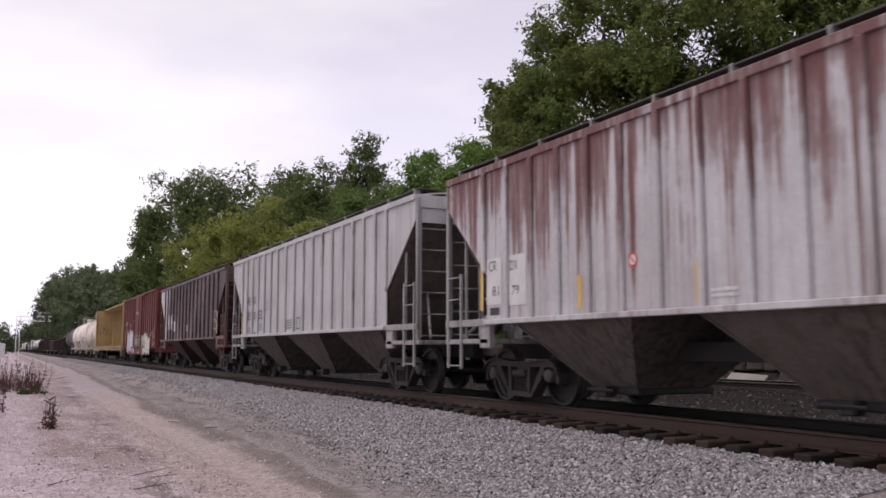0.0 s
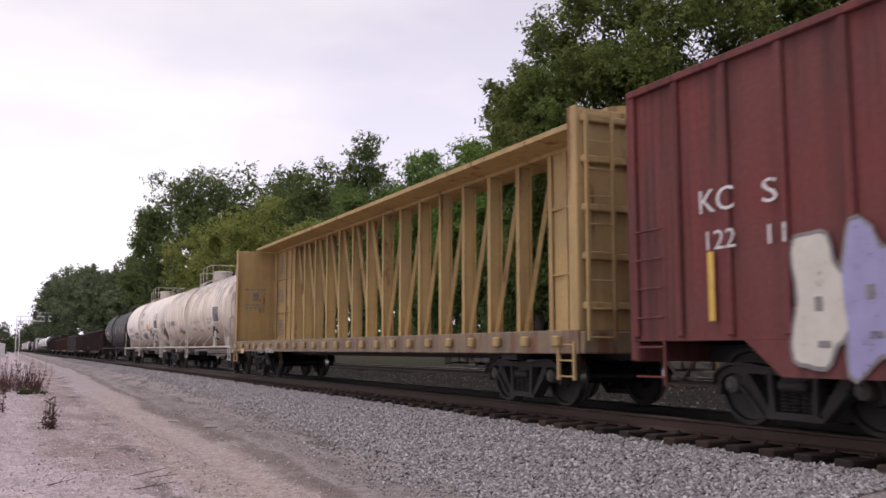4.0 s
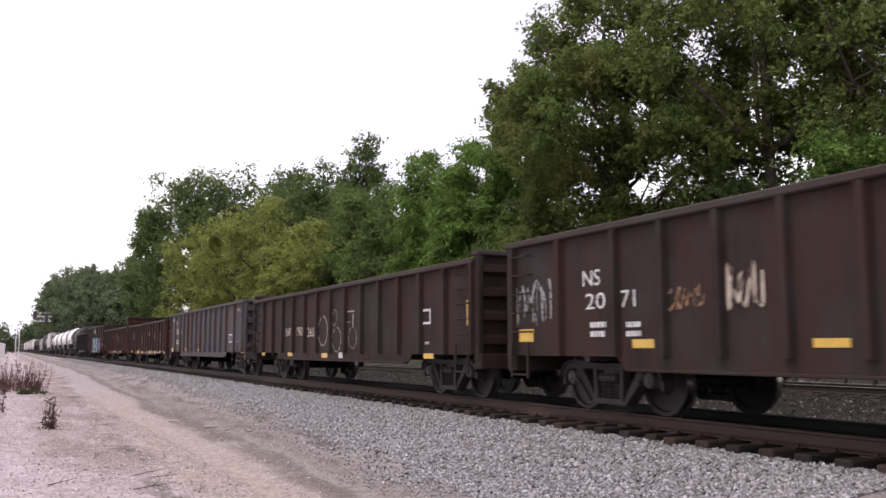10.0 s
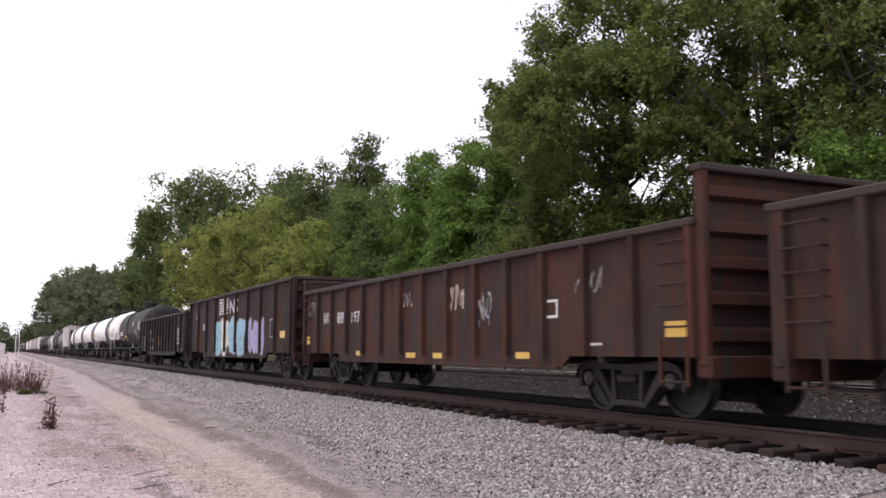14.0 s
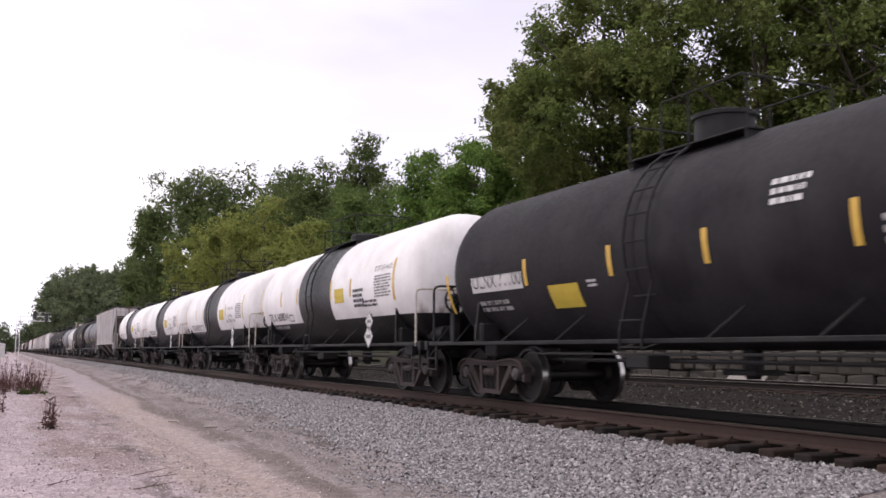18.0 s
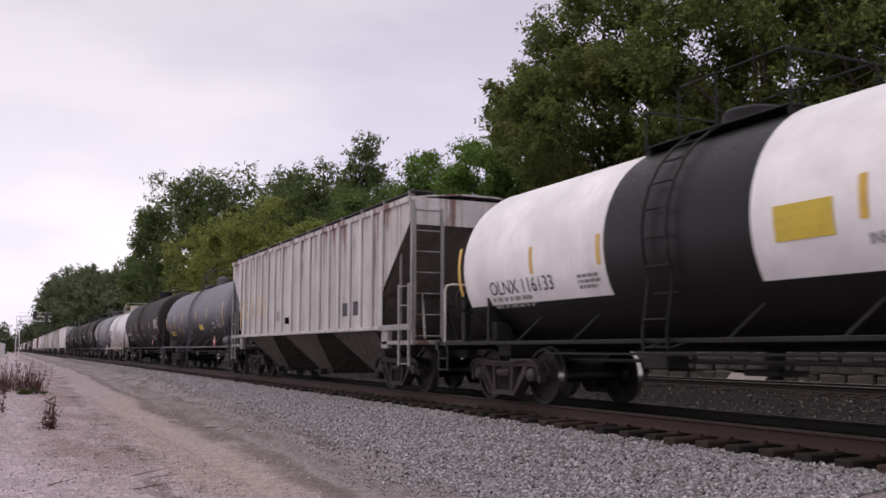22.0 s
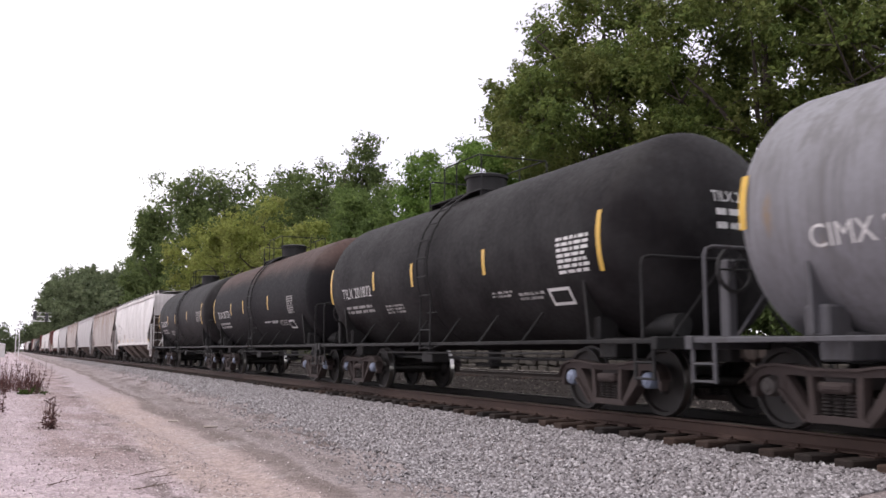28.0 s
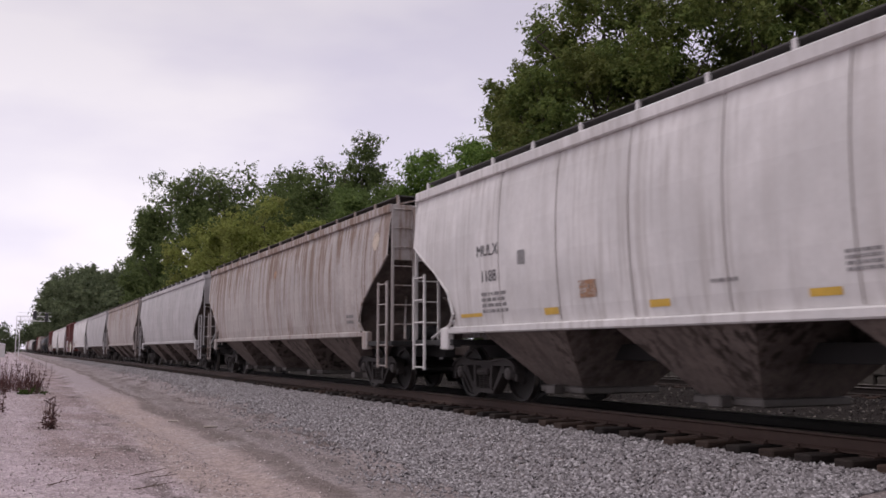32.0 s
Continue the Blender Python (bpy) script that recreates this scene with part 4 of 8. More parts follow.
    br.tube([(-0.6, -h - 0.22, 1.52), (-0.6, -h - 0.22, 1.98)], 0.015, 5).tube([(-0.83, -h - 0.22, 1.75), (-0.37, -h - 0.22, 1.75)], 0.015, 5).tube([(-0.6, -h - 0.2, 1.75), (-0.6, -h + 0.1, 1.75)], 0.03, 6)
    part("brake_wheel", br, M_UNDER, car)
    part("brake_cylinder", Shape().lathe([(-0.3, 0.001), (-0.3, 0.16), (0.3, 0.16), (0.3, 0.001)], "x", (0.1, h - 0.9, 1.28), 14), M_UNDER, car, smooth=40)
    # hopper bays: slope sheets rise from each outlet to a ridge above the side sill, side panels lean inwards
    span = 0.81 * length / bays
    ridge, zt, zb, bt, lowx = belly + 0.65, belly - 0.01, 0.33, 0.5, 0.64
    for i in range(bays):
        c = span * (i + 0.5 - bays / 2) - 0.2
        t = bt + (span / 2 - bt) * (zt - zb) / (ridge - zb)
        s = Shape()
        for k in (-1, 1):
            q = [(-lowx, c + k * bt, zb), (lowx, c + k * bt, zb), (w - 0.05, c + k * t, zt), (w - 0.05, c + k * span / 2, ridge), (0.05 - w, c + k * span / 2, ridge), (0.05 - w, c + k * t, zt)]
            s.face(*(q if k < 0 else q[::-1]))
            q = [(k * lowx, c - bt, zb), (k * lowx, c + bt, zb), (k * (w - 0.05), c + t, zt), (k * (w - 0.05), c - t, zt)]
            s.face(*(q if k > 0 else q[::-1]))
        s.face((-lowx, c - bt, zb), (-lowx, c + bt, zb), (lowx, c + bt, zb), (lowx, c - bt, zb))
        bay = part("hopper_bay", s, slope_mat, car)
        for k in (-1, 1):
            part("edge_angle", Shape().tube([(-lowx - 0.01, c + k * bt, zb), (0.04 - w, c + k * t, zt)], 0.022, 4), slope_mat, bay)
        part("outlet_gate", Shape().box(-0.7, 0.7, c - bt - 0.08, c + bt + 0.08, 0.24, 0.34, 0.02).box(-0.9, -0.7, c - 0.1, c + 0.1, 0.2, 0.36, 0.02).tube([(-0.92, c - 0.3, 0.3), (-0.92, c + 0.3, 0.3)], 0.025, 6), M_UNDER, bay)
    running_gear(car, h, h - 1.75, 0.98, frame_kind)
    return car


# ---- covered hoppers with smooth, slightly bowed sides ----
def smooth_hopper(length, body, slope_mat, trim, eave=3.78, belly=1.27):
    car = new("covered_hopper")
    h = length / 2
    w = 1.6
    zs = [belly, 1.5, 1.9, 2.3, 2.6, 2.86, 3.2, 3.5, eave]
    xs = [1.51, 1.55, 1.59, 1.61, 1.61, 1.605, 1.58, 1.55, 1.50]
    cut = [1.55, 1.72, 1.5, 0.95, 0.42, 0.0, 0.0, 0.0, 0.0]  # how far the sheet stands back from the end
    for sx in (-1, 1):
        s = Shape()
        nst = 12
        for (z0, x0, c0), (z1, x1, c1) in zip(zip(zs, xs, cut), zip(zs[1:], xs[1:], cut[1:])):
            for i in range(nst):
                a0, a1 = -h + c0 + (length - 2 * c0) * i / nst, -h + c0 + (length - 2 * c0) * (i + 1) / nst
                b0, b1 = -h + c1 + (length - 2 * c1) * i / nst, -h + c1 + (length - 2 * c1) * (i + 1) / nst
                q = [(sx * x0, a0, z0), (sx * x0, a1, z0), (sx * x1, b1, z1), (sx * x1, b0, z1)]
                s.face(*(q if sx > 0 else q[::-1]))
        part("side_sheet", s, body, car, smooth=25)
        part("side_sill", Shape().box(sx * 1.45, sx * 1.585, -h + 1.3, h - 1.3, belly - 0.11, belly + 0.01, 0.02), body, car)
        part("top_chord", Shape().box(sx * 1.45, sx * 1.57, -h, h, eave - 0.02, eave + 0.16, 0.02), body, car)
        for d in (-1, 1):
            s = Shape()
            loop = [(d * (h - 0.02), 2.86), (d * (h - 0.42), 2.6), (d * (h - 0.95), 2.3), (d * (h - 1.5), 1.9), (d * (h - 1.72), 1.5), (d * (h - 1.55), 1.27)]
            s.tube([(sx * 1.595, y, z) for y, z in loop], 0.028, 5)
            part("cutout_rim", s, body, car)
    # welded joints between the side plates, with dirt along them
    for i in range(1, 11):
        y = -h + length * i / 11
        k = 1.6 if abs(y) > h - 1.9 else belly + 0.03
        if abs(y) < h - 1.7:
            part("weld_seam", patch(Shape(), bowed_side, y - 0.012, y + 0.012, k, eave - 0.02, -0.004), M_SEAM, car)
    roof = Shape()
    arc = [(-1.5, eave + 0.14), (-0.9, eave + 0.3), (0, eave + 0.36), (0.9, eave + 0.3), (1.5, eave + 0.14)]
    for (a, b), (c, d) in zip(arc, arc[1:]):
        roof.prism([(a, b - 0.03), (c, d - 0.03), (c, d), (a, b)], -h, h, "y")
    part("roof", roof, body, car, smooth=40)
    for sx in (-1, 1):
        s = Shape()
        s.box(sx * 0.75, sx * 1.33, -h + 0.05, h - 0.05, eave + 0.34, eave + 0.365, 0.004)
        part("running_board", s, M_GRATING, car)
        br = Shape().box(sx * 1.3, sx * 1.36, -0.03, 0.03, eave + 0.12, eave + 0.37, 0.01).mesh("board_bracket", trim)
        for i in range(15):
            part("board_bracket", br, None, car, at=pose(0, -h + 0.1 + (length - 0.2) * i / 14, 0))
    for d in (-1, 1):
        s = Shape().block([(-1.49, d * h, eave), (1.49, d * h, eave), (1.55, d * h, 3.2), (-1.55, d * h, 3.2), (-1.5, d * (h - 2.7), 1.35), (1.5, d * (h - 2.7), 1.35)],
                          [(0, 3, 2, 1), (3, 4, 5, 2)])
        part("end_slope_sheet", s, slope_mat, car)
        part("end_plate", Shape().box(-1.5, 1.5, d * h, d * (h + 0.03), 2.75, eave + 0.15, 0.008), body, car)
        s = Shape()
        for sx in (-1, 1):
            rungs(s, sx * 1.27, d * (h + 0.06), 0.95, eave + 0.1, 0.48, "x", 0.015)
            rungs(s, sx * 1.6, d * (h - 0.27), 0.5, 2.3, 0.48, "y", 0.015)
            s.tube([(sx * 1.2, d * h, 1.1), (sx * 0.4, d * (h - 1.8), 2.2)], 0.03, 5)
        part("end_ladder", s, trim, car)
        s = Shape().box(-1.55, 1.55, d * (h - 1.6), d * (h + 0.1), 0.96, 1.06, 0.01)
        for sx in (-1, 1):
            s.box(sx * 1.4, sx * 1.52, d * (h - 1.5), d * (h + 0.08), 0.97, 1.06, 0.012)
        part("end_platform", s, M_UNDER, car)
        for sx in (-1, 1):
            part("jacking_bracket", Shape().box(sx * 1.46, sx * 1.6, d * (h - 1.5), d * (h - 1.2), 0.88, 1.27, 0.02), trim, car)
    part("brake_cylinder", Shape().lathe([(-0.35, 0.001), (-0.35, 0.17), (0.35, 0.17), (0.35, 0.001)], "x", (-0.4, -h + 0.9, 1.25), 14), M_UNDER, car, smooth=40)
    span = (length - 4.0) / 4
    ridge, zt, zb, bt, lowx = belly + 0.6, belly - 0.1, 0.3, 0.5, 0.66
    for i in range(4):
        c = span * (i - 1.5)
        t = bt + (span / 2 - bt) * (zt - zb) / (ridge - zb)
        s = Shape()
        for k in (-1, 1):
            q = [(-lowx, c + k * bt, zb), (lowx, c + k * bt, zb), (1.47, c + k * t, zt), (1.47, c + k * span / 2, ridge), (-1.47, c + k * span / 2, ridge), (-1.47, c + k * t, zt)]
            s.face(*(q if k < 0 else q[::-1]))
            q = [(k * lowx, c - bt, zb), (k * lowx, c + bt, zb), (k * 1.47, c + t, zt), (k * 1.47, c - t, zt)]
            s.face(*(q if k > 0 else q[::-1]))
        s.face((-lowx, c - bt, zb), (-lowx, c + bt, zb), (lowx, c + bt, zb), (lowx, c - bt, zb))
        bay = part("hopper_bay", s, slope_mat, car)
        part("outlet_gate", Shape().box(-0.74, 0.74, c - bt - 0.1, c + bt + 0.1, 0.2, 0.31, 0.02).box(-0.95, -0.74, c - 0.12, c + 0.12, 0.18, 0.33, 0.02), M_GATE, bay)
    running_gear(car, h, h - 1.85, 0.96)
    return car


# ---- boxcar ----
def boxcar(length, body, ends, door_y=0.0, top=4.2, sill=0.98):
    car = new("boxcar")
    h = length / 2
    w = 1.5
    for sx in (-1, 1):
        part("side_sheet", Shape().box(sx * (w - 0.03), sx * w, -h, h, sill, top, 0.004), body, car)
        for i in range(19):
            y = -h + 0.06 + (length - 0.12) * i / 18
            if abs(y - door_y) < 1.65:
                continue
            part("rib", Shape().box(sx * w, sx * (w + 0.05), y - 0.05, y + 0.05, sill + 0.05, top - 0.05, 0.015), body, car)
        part("top_chord", Shape().box(sx * (w - 0.02), sx * (w + 0.07), -h, h, top - 0.09, top, 0.01), body, car)
        part("side_sill", Shape().prism([(-h + 2.4, sill - 0.38), (h - 2.4, sill - 0.38), (h - 1.9, sill), (-h + 1.9, sill)], sx * (w - 0.02), sx * (w + 0.03)), body, car)
        door = part("plug_door", Shape().box(sx * w, sx * (w + 0.07), door_y - 1.5, door_y + 1.5, sill + 0.12, top - 0.12, 0.02), body, car)
        for z in (1.6, 2.1, 2.62, 3.12, 3.62):
            part("door_rib", Shape().box(sx * (w + 0.07), sx * (w + 0.11), door_y - 1.4, door_y + 1.4, z - 0.035, z + 0.035, 0.015), body, door)
        for k in (-1, 1):
            part("lock_rod", Shape().tube([(sx * (w + 0.12), door_y + k * 0.95, sill), (sx * (w + 0.12), door_y + k * 0.95, top - 0.2)], 0.022, 6), body, door)
        part("door_track", Shape().box(sx * w, sx * (w + 0.09), door_y - 3.2, door_y + 3.2, sill + 0.0, sill + 0.06, 0.01).box(sx * w, sx * (w + 0.1), door_y - 3.2, door_y + 3.2, top - 0.16, top - 0.1), body, car)
        part("door_post", Shape().box(sx * w, sx * (w + 0.09), door_y - 1.66, door_y - 1.54, sill, top - 0.06).box(sx * w, sx * (w + 0.09), door_y + 1.54, door_y + 1.66, sill, top - 0.06), body, car)
    roof = Shape()
    for a, b, c, d in ((-1.56, top, 0, top + 0.22), (0, top + 0.22, 1.56, top)):
        roof.prism([(a, b - 0.04), (c, d - 0.04), (c, d), (a, b)], -h - 0.03, h + 0.03, "y")
    part("roof", roof, body, car)
    for d in (-1, 1):
        part("end_wall", Shape().box(-w, w, d * (h - 0.04), d * h, sill, top, 0.01), ends, car)
        for i in range(11):
            z = sill + 0.22 + i * (top - sill - 0.35) / 10.5
            s = Shape().prism([(d * h, z - 0.1), (d * (h + 0.09), z - 0.045), (d * (h + 0.09), z + 0.045), (d * h, z + 0.1)], -w + 0.12, w - 0.12)
            part("end_corrugation", s, ends, car)
        s = Shape()
        for sx in (-1, 1):
            s.box(sx * (w - 0.06), sx * w, d * h, d * (h + 0.1), sill, top)
            rungs(s, sx * (w - 0.35), d * (h + 0.13), sill, 2.4, 0.5, "x", 0.014)
            rungs(s, sx * (w + 0.06), d * (h - 0.35), 0.5, 2.4, 0.5, "y", 0.014, rails=False)
            s.box(sx * (w + 0.03), sx * (w + 0.05), d * (h - 0.62), d * (h - 0.58), 0.45, 1.0)
        part("end_ladder", s, body, car)
        part("end_sill", Shape().box(-w, w, d * (h - 0.05), d * (h + 0.12), sill - 0.25, sill, 0.02), body, car)
    running_gear(car, h, h - 2.1, 0.95)
    return car


# ---- centre-beam flat car ----
def centre_beam(length, body):
    car = new("centre_beam_flat_car")
    h = length / 2
    w = 1.45
    part("deck", Shape().box(-w, w, -h, h, 1.02, 1.14, 0.01), body, car)
    for sx in (-1, 1):
        part("side_sill", Shape().box(sx * (w - 0.04), sx * (w + 0.03), -h, h, 0.82, 1.16, 0.012), M_SILL, car, "brown painted steel side sill")
        for i in range(24):
            y = -h + 0.5 + (length - 1) * i / 23
            part("winch", Shape().box(sx * (w + 0.03), sx * (w + 0.11), y - 0.09, y + 0.09, 0.92, 1.08, 0.02), body, car)
        part("wing", Shape().prism([(sx * 0.1, 4.6), (sx * 0.78, 4.48), (sx * 0.78, 4.39), (sx * 0.1, 4.36)], -h + 0.15, h - 0.15, "y"), body, car)
    part("top_chord", Shape().box(-0.16, 0.16, -h + 0.13, h - 0.13, 4.3, 4.62, 0.02), body, car)
    # closely posted web plates at both ends, an open truss between them
    ends = [h - 0.12, 10.13, 8.98, 8.37, 7.9]
    ys = sorted([-y for y in ends] + ends + [-7.9 + 15.8 * i / 14 for i in range(1, 14)])
    for y in ys[1:-1]:
        post = part("post", Shape().box(-0.12, 0.12, y - 0.012, y + 0.012, 1.14, 4.36), body, car)
        for x in (-0.13, 0.13):
            part("flange", Shape().box(x - 0.01, x + 0.01, y - 0.06, y + 0.06, 1.14, 4.36), body, post)
    for a, b in zip(ys, ys[1:]):
        if abs(a + b) / 2 < 7.9:
            f = 1 if (a + b) < 0 else -1
            p, q = (a, b) if f > 0 else (b, a)
            s = Shape()
            s.tube([(0, p + f * 0.05, 4.3), (0, q - f * 0.05, 1.2)], 0.055, 4)
            part("diagonal_brace", s, body, car)
        else:
            part("web_panel", Shape().box(-0.1, 0.1, a + 0.014, b - 0.014, 1.14, 4.36), body, car)
            for z in (3.32, 2.17):
                part("panel_stiffener", Shape().box(-0.15, 0.15, a + 0.02, b - 0.02, z - 0.018, z + 0.018), body, car)
    for d in (-1, 1):
        part("bulkhead", Shape().box(-w, w, d * (h - 0.1), d * h, 1.14, 4.37, 0.015), body, car)
        for sx in (-1, 1):
            part("bulkhead_flange", Shape().box(sx * (w - 0.03), sx * (w + 0.01), d * (h - 0.24), d * (h - 0.005), 1.14, 4.4, 0.01), body, car)
        for z in (1.5, 2.2, 2.9, 3.6, 4.2):
            part("bulkhead_rib", Shape().box(-w + 0.05, w - 0.05, d * h, d * (h + 0.1), z - 0.05, z + 0.05, 0.015), body, car)
        s = Shape()
        for sx in (-1, 1):
            rungs(s, sx * (w - 0.3), d * (h + 0.13), 1.0, 4.3, 0.45, "x", 0.014)
            rungs(s, sx * (w + 0.03), d * (h - 0.3), 0.45, 1.0, 0.4, "y", 0.014)
        part("end_ladder", s, body, car)
        part("end_sill", Shape().box(-w, w, d * (h - 0.05), d * (h + 0.1), 0.82, 1.14, 0.02), M_SILL, car)
    for d in (-1, 1):
        part("body_bolster", Shape().box(-1.3, 1.3, d * (h - 2.5), d * (h - 2.0), 0.72, 1.02), M_UNDER, car)
    running_gear(car, h, h - 2.25, 1.0)
    return car


# ---- gondolas ----
def gondola(length, body, top=2.56, ribs=16, sill=0.79, chord=None, raised=(0, 0), rib_w=0.075):
    """raised: how far the front and rear end walls stand above the sides."""
    car = new("gondola")
    h = length / 2
    w = 1.49
    for sx in (-1, 1):
        part("side_sheet", Shape().box(sx * (w - 0.02), sx * w, -h, h, sill, top - 0.03), body, car)
        part("top_chord", Shape().box(sx * (w - 0.06), sx * (w + 0.09), -h, h, top - 0.1, top, 0.018), chord or body, car)
        part("side_sill", Shape().prism([(-h + 2.95, sill - 0.19), (h - 2.95, sill - 0.19), (h - 2.7, sill), (h - 2.7, sill + 0.02), (-h + 2.7, sill + 0.02), (-h + 2.7, sill)], sx * (w - 0.02), sx * (w + 0.004)), body, car)
        part("lower_flange", Shape().box(sx * (w + 0.004), sx * (w + 0.06), -h + 2.95, h - 2.95, sill - 0.19, sill - 0.15, 0.008), body, car)
        for y in ribs if isinstance(ribs, list) else [-h + 0.1 + (length - 0.2) * i / (ribs - 1) for i in range(ribs)]:
            part("rib", Shape().prism([(sx * w, y - rib_w), (sx * (w + 0.085), y - rib_w * 0.65), (sx * (w + 0.085), y + rib_w * 0.65), (sx * w, y + rib_w)][::1 if sx > 0 else -1], sill, top - 0.1, "z"), body, car)
        for d in (-1, 1):
            for i in range(5):
                z = 1.15 + (top - 1.4) * i / 4
                y = d * (h - 0.38)
                part("grab_iron", Shape().tube([(sx * w, y - 0.25, z), (sx * (w + 0.1), y - 0.25, z), (sx * (w + 0.1), y + 0.25, z), (sx * w, y + 0.25, z)], 0.014, 5), body, car)
            s = Shape().tube([(sx * (w + 0.085), d * (h - 0.62), 0.5), (sx * (w + 0.085), d * (h - 0.14), 0.5)], 0.016, 5)
            s.box(sx * (w + 0.07), sx * (w + 0.1), d * (h - 0.64), d * (h - 0.6), 0.45, 1.0).box(sx * (w + 0.07), sx * (w + 0.1), d * (h - 0.16), d * (h - 0.12), 0.45, 1.0)
            part("stirrup_step", s, body, car)
    part("floor", Shape().box(-w + 0.02, w - 0.02, -h, h, 0.95, 1.03), M_UNDER, car)
    s = Shape()
    for i in range(9):
        y = -h + 2 + (length - 4) * i / 8
        s.box(-w + 0.03, w - 0.03, y - 0.06, y + 0.06, 0.72, 0.95)
    part("cross_bearers", s, M_UNDER, car)
    for d, up in ((-1, raised[0]), (1, raised[1])):
        zt = top + up
        part("end_wall", Shape().box(-w, w, d * (h - 0.05), d * h, sill - 0.1, zt, 0.01), body, car)
        n = 4 + int(up > 0.3)
        for i in range(n):
            z = sill + 0.25 + (zt - sill - 0.35) * i / (n - 0.5)
            part("end_rib", Shape().prism([(d * h, z - 0.11), (d * (h + 0.12), z - 0.06), (d * (h + 0.12), z + 0.06), (d * h, z + 0.11)], -w + 0.05, w - 0.05), body, car)
        part("end_cap", Shape().box(-w - 0.05, w + 0.05, d * (h - 0.08), d * (h + 0.14), zt - 0.08, zt + 0.01, 0.015), chord or body, car)
        for sx in (-1, 1):
            part("corner_post", Shape().box(sx * (w - 0.08), sx * (w + 0.02), d * (h - 0.03), d * (h + 0.12), sill - 0.1, zt - 0.04, 0.015), body, car)
        part("end_sill", Shape().box(-w, w, d * (h - 0.1), d * (h + 0.16), sill - 0.24, sill + 0.02, 0.02), body, car)
    running_gear(car, h, h - 1.95, 0.9)
    return car


# ---- tank cars ----
def on_shell(r, zc, grow=0.006):
    """Maps a flat place (y, z) on the near side to the curved shell."""
    return lambda p: (-(r + grow) * math.cos((p[1] - zc) / r), p[0], zc + (r + grow) * math.sin((p[1] - zc) / r))


def tank_car(length, r, zc, shell, fittings, style="general", frame_kind=0, cap_kind=0, dome="manway", plat=1.15, rings=(), ring_mat=None, ladder_y=0.3, top_y=0.5, stays=6, reservoir=False, rail_mat=None, valve_box=None):
    """length: of the straight shell; rounded heads add half a radius at each end."""
    car = new("tank_car")
    h = length / 2
    s = Shape()
    n = 48
    st = [(-h - r * 0.5 * math.cos(q), r * math.sin(q)) for q in [radians(a) for a in (0.5, 8, 16, 25, 35, 46, 58, 70, 80)]]
    cyl = sorted(set([-h, h] + [-h + length * k / 14 for k in range(15)]))
    prof = st + [(y, r) for y in cyl] + [(-a, b) for a, b in reversed(st)]
    v = [(b * math.sin(2 * math.pi * k / n), a, zc + b * math.cos(2 * math.pi * k / n)) for a, b in prof for k in range(n)]
    s.v = v
    for i in range(len(prof) - 1):
        for k in range(n):
            f = (i * n + k, i * n + (k + 1) % n, (i + 1) * n + (k + 1) % n, (i + 1) * n + k)
            s.f.append(f[::-1])
            s.s.append(0)
    part("tank_shell", s, shell, car, smooth=40)
    for y in rings:
        q = Shape().lathe([(y - 0.06, r - 0.01), (y - 0.055, r + 0.009), (y + 0.055, r + 0.009), (y + 0.06, r - 0.01)], "y", (0, 0, zc), 48)
        part("shell_band", q, ring_mat or shell, car, smooth=40)
    ty = h + r * 0.5 - 1.35 if style != "short" else h - 0.75
    e = h + r * 0.5 + 0.3
    low, foot = 1.0, 0.5 if style == "framed" else 0.86
    # saddles and stub sills
    for d in (-1, 1):
        sd = Shape()
        y = d * ty
        sd.box(-1.05, 1.05, y - 0.2, y + 0.2, 0.76, 1.06, 0.02)
        for sx in (-1, 1):
            sd.prism([(sx * 0.5, 1.05), (sx * 1.36, 1.05), (sx * (r * 0.93), zc - 0.55), (sx * (r * 0.84), zc - 0.8), (sx * 0.8, 1.3)][::sx], y - 0.03, y + 0.03, "y")
            sd.box(sx * 0.95, sx * 1.3, y - 0.16, y + 0.16, 1.0, 1.34, 0.03)
        part("saddle", sd, fittings, car)
        p = Shape()
        p.box(-1.5, 1.5, d * (ty + 0.55), d * (e + 0.02), 0.98, 1.03)
        p.box(-1.55, 1.55, d * (e - 0.08), d * (e + 0.04), 0.88, 1.04, 0.01)
        part("end_platform", p, fittings, car)
        g = Shape()
        yy = d * (e - 0.28)
        g.tube([(-1.5, yy, 0.95), (-1.5, yy, 1.96), (-1.47, yy, 2.04), (-1.38, yy, 2.07), (1.38, yy, 2.07), (1.47, yy, 2.04), (1.5, yy, 1.96), (1.5, yy, 0.95)], 0.022, 7)
        part("end_handrail", g, rail_mat or fittings, car)
        for sx in (-1, 1):
            part("handrail_brace", Shape().tube([(sx * 1.05, yy, 1.02), (sx * 0.12, yy, 2.05)], 0.017, 5), fittings, car)
            q = Shape()
            for k in (0.62, 0.82):
                q.tube([(sx * 1.52, d * (e - 0.42), k - 0.1), (sx * 1.52, d * (e - 0.06), k - 0.1)], 0.016, 5)
            q.box(sx * 1.5, sx * 1.53, d * (e - 0.44), d * (e - 0.4), 0.5, 1.0).box(sx * 1.5, sx * 1.53, d * (e - 0.08), d * (e - 0.04), 0.5, 1.0)
            part("stirrup_step", q, fittings, car)
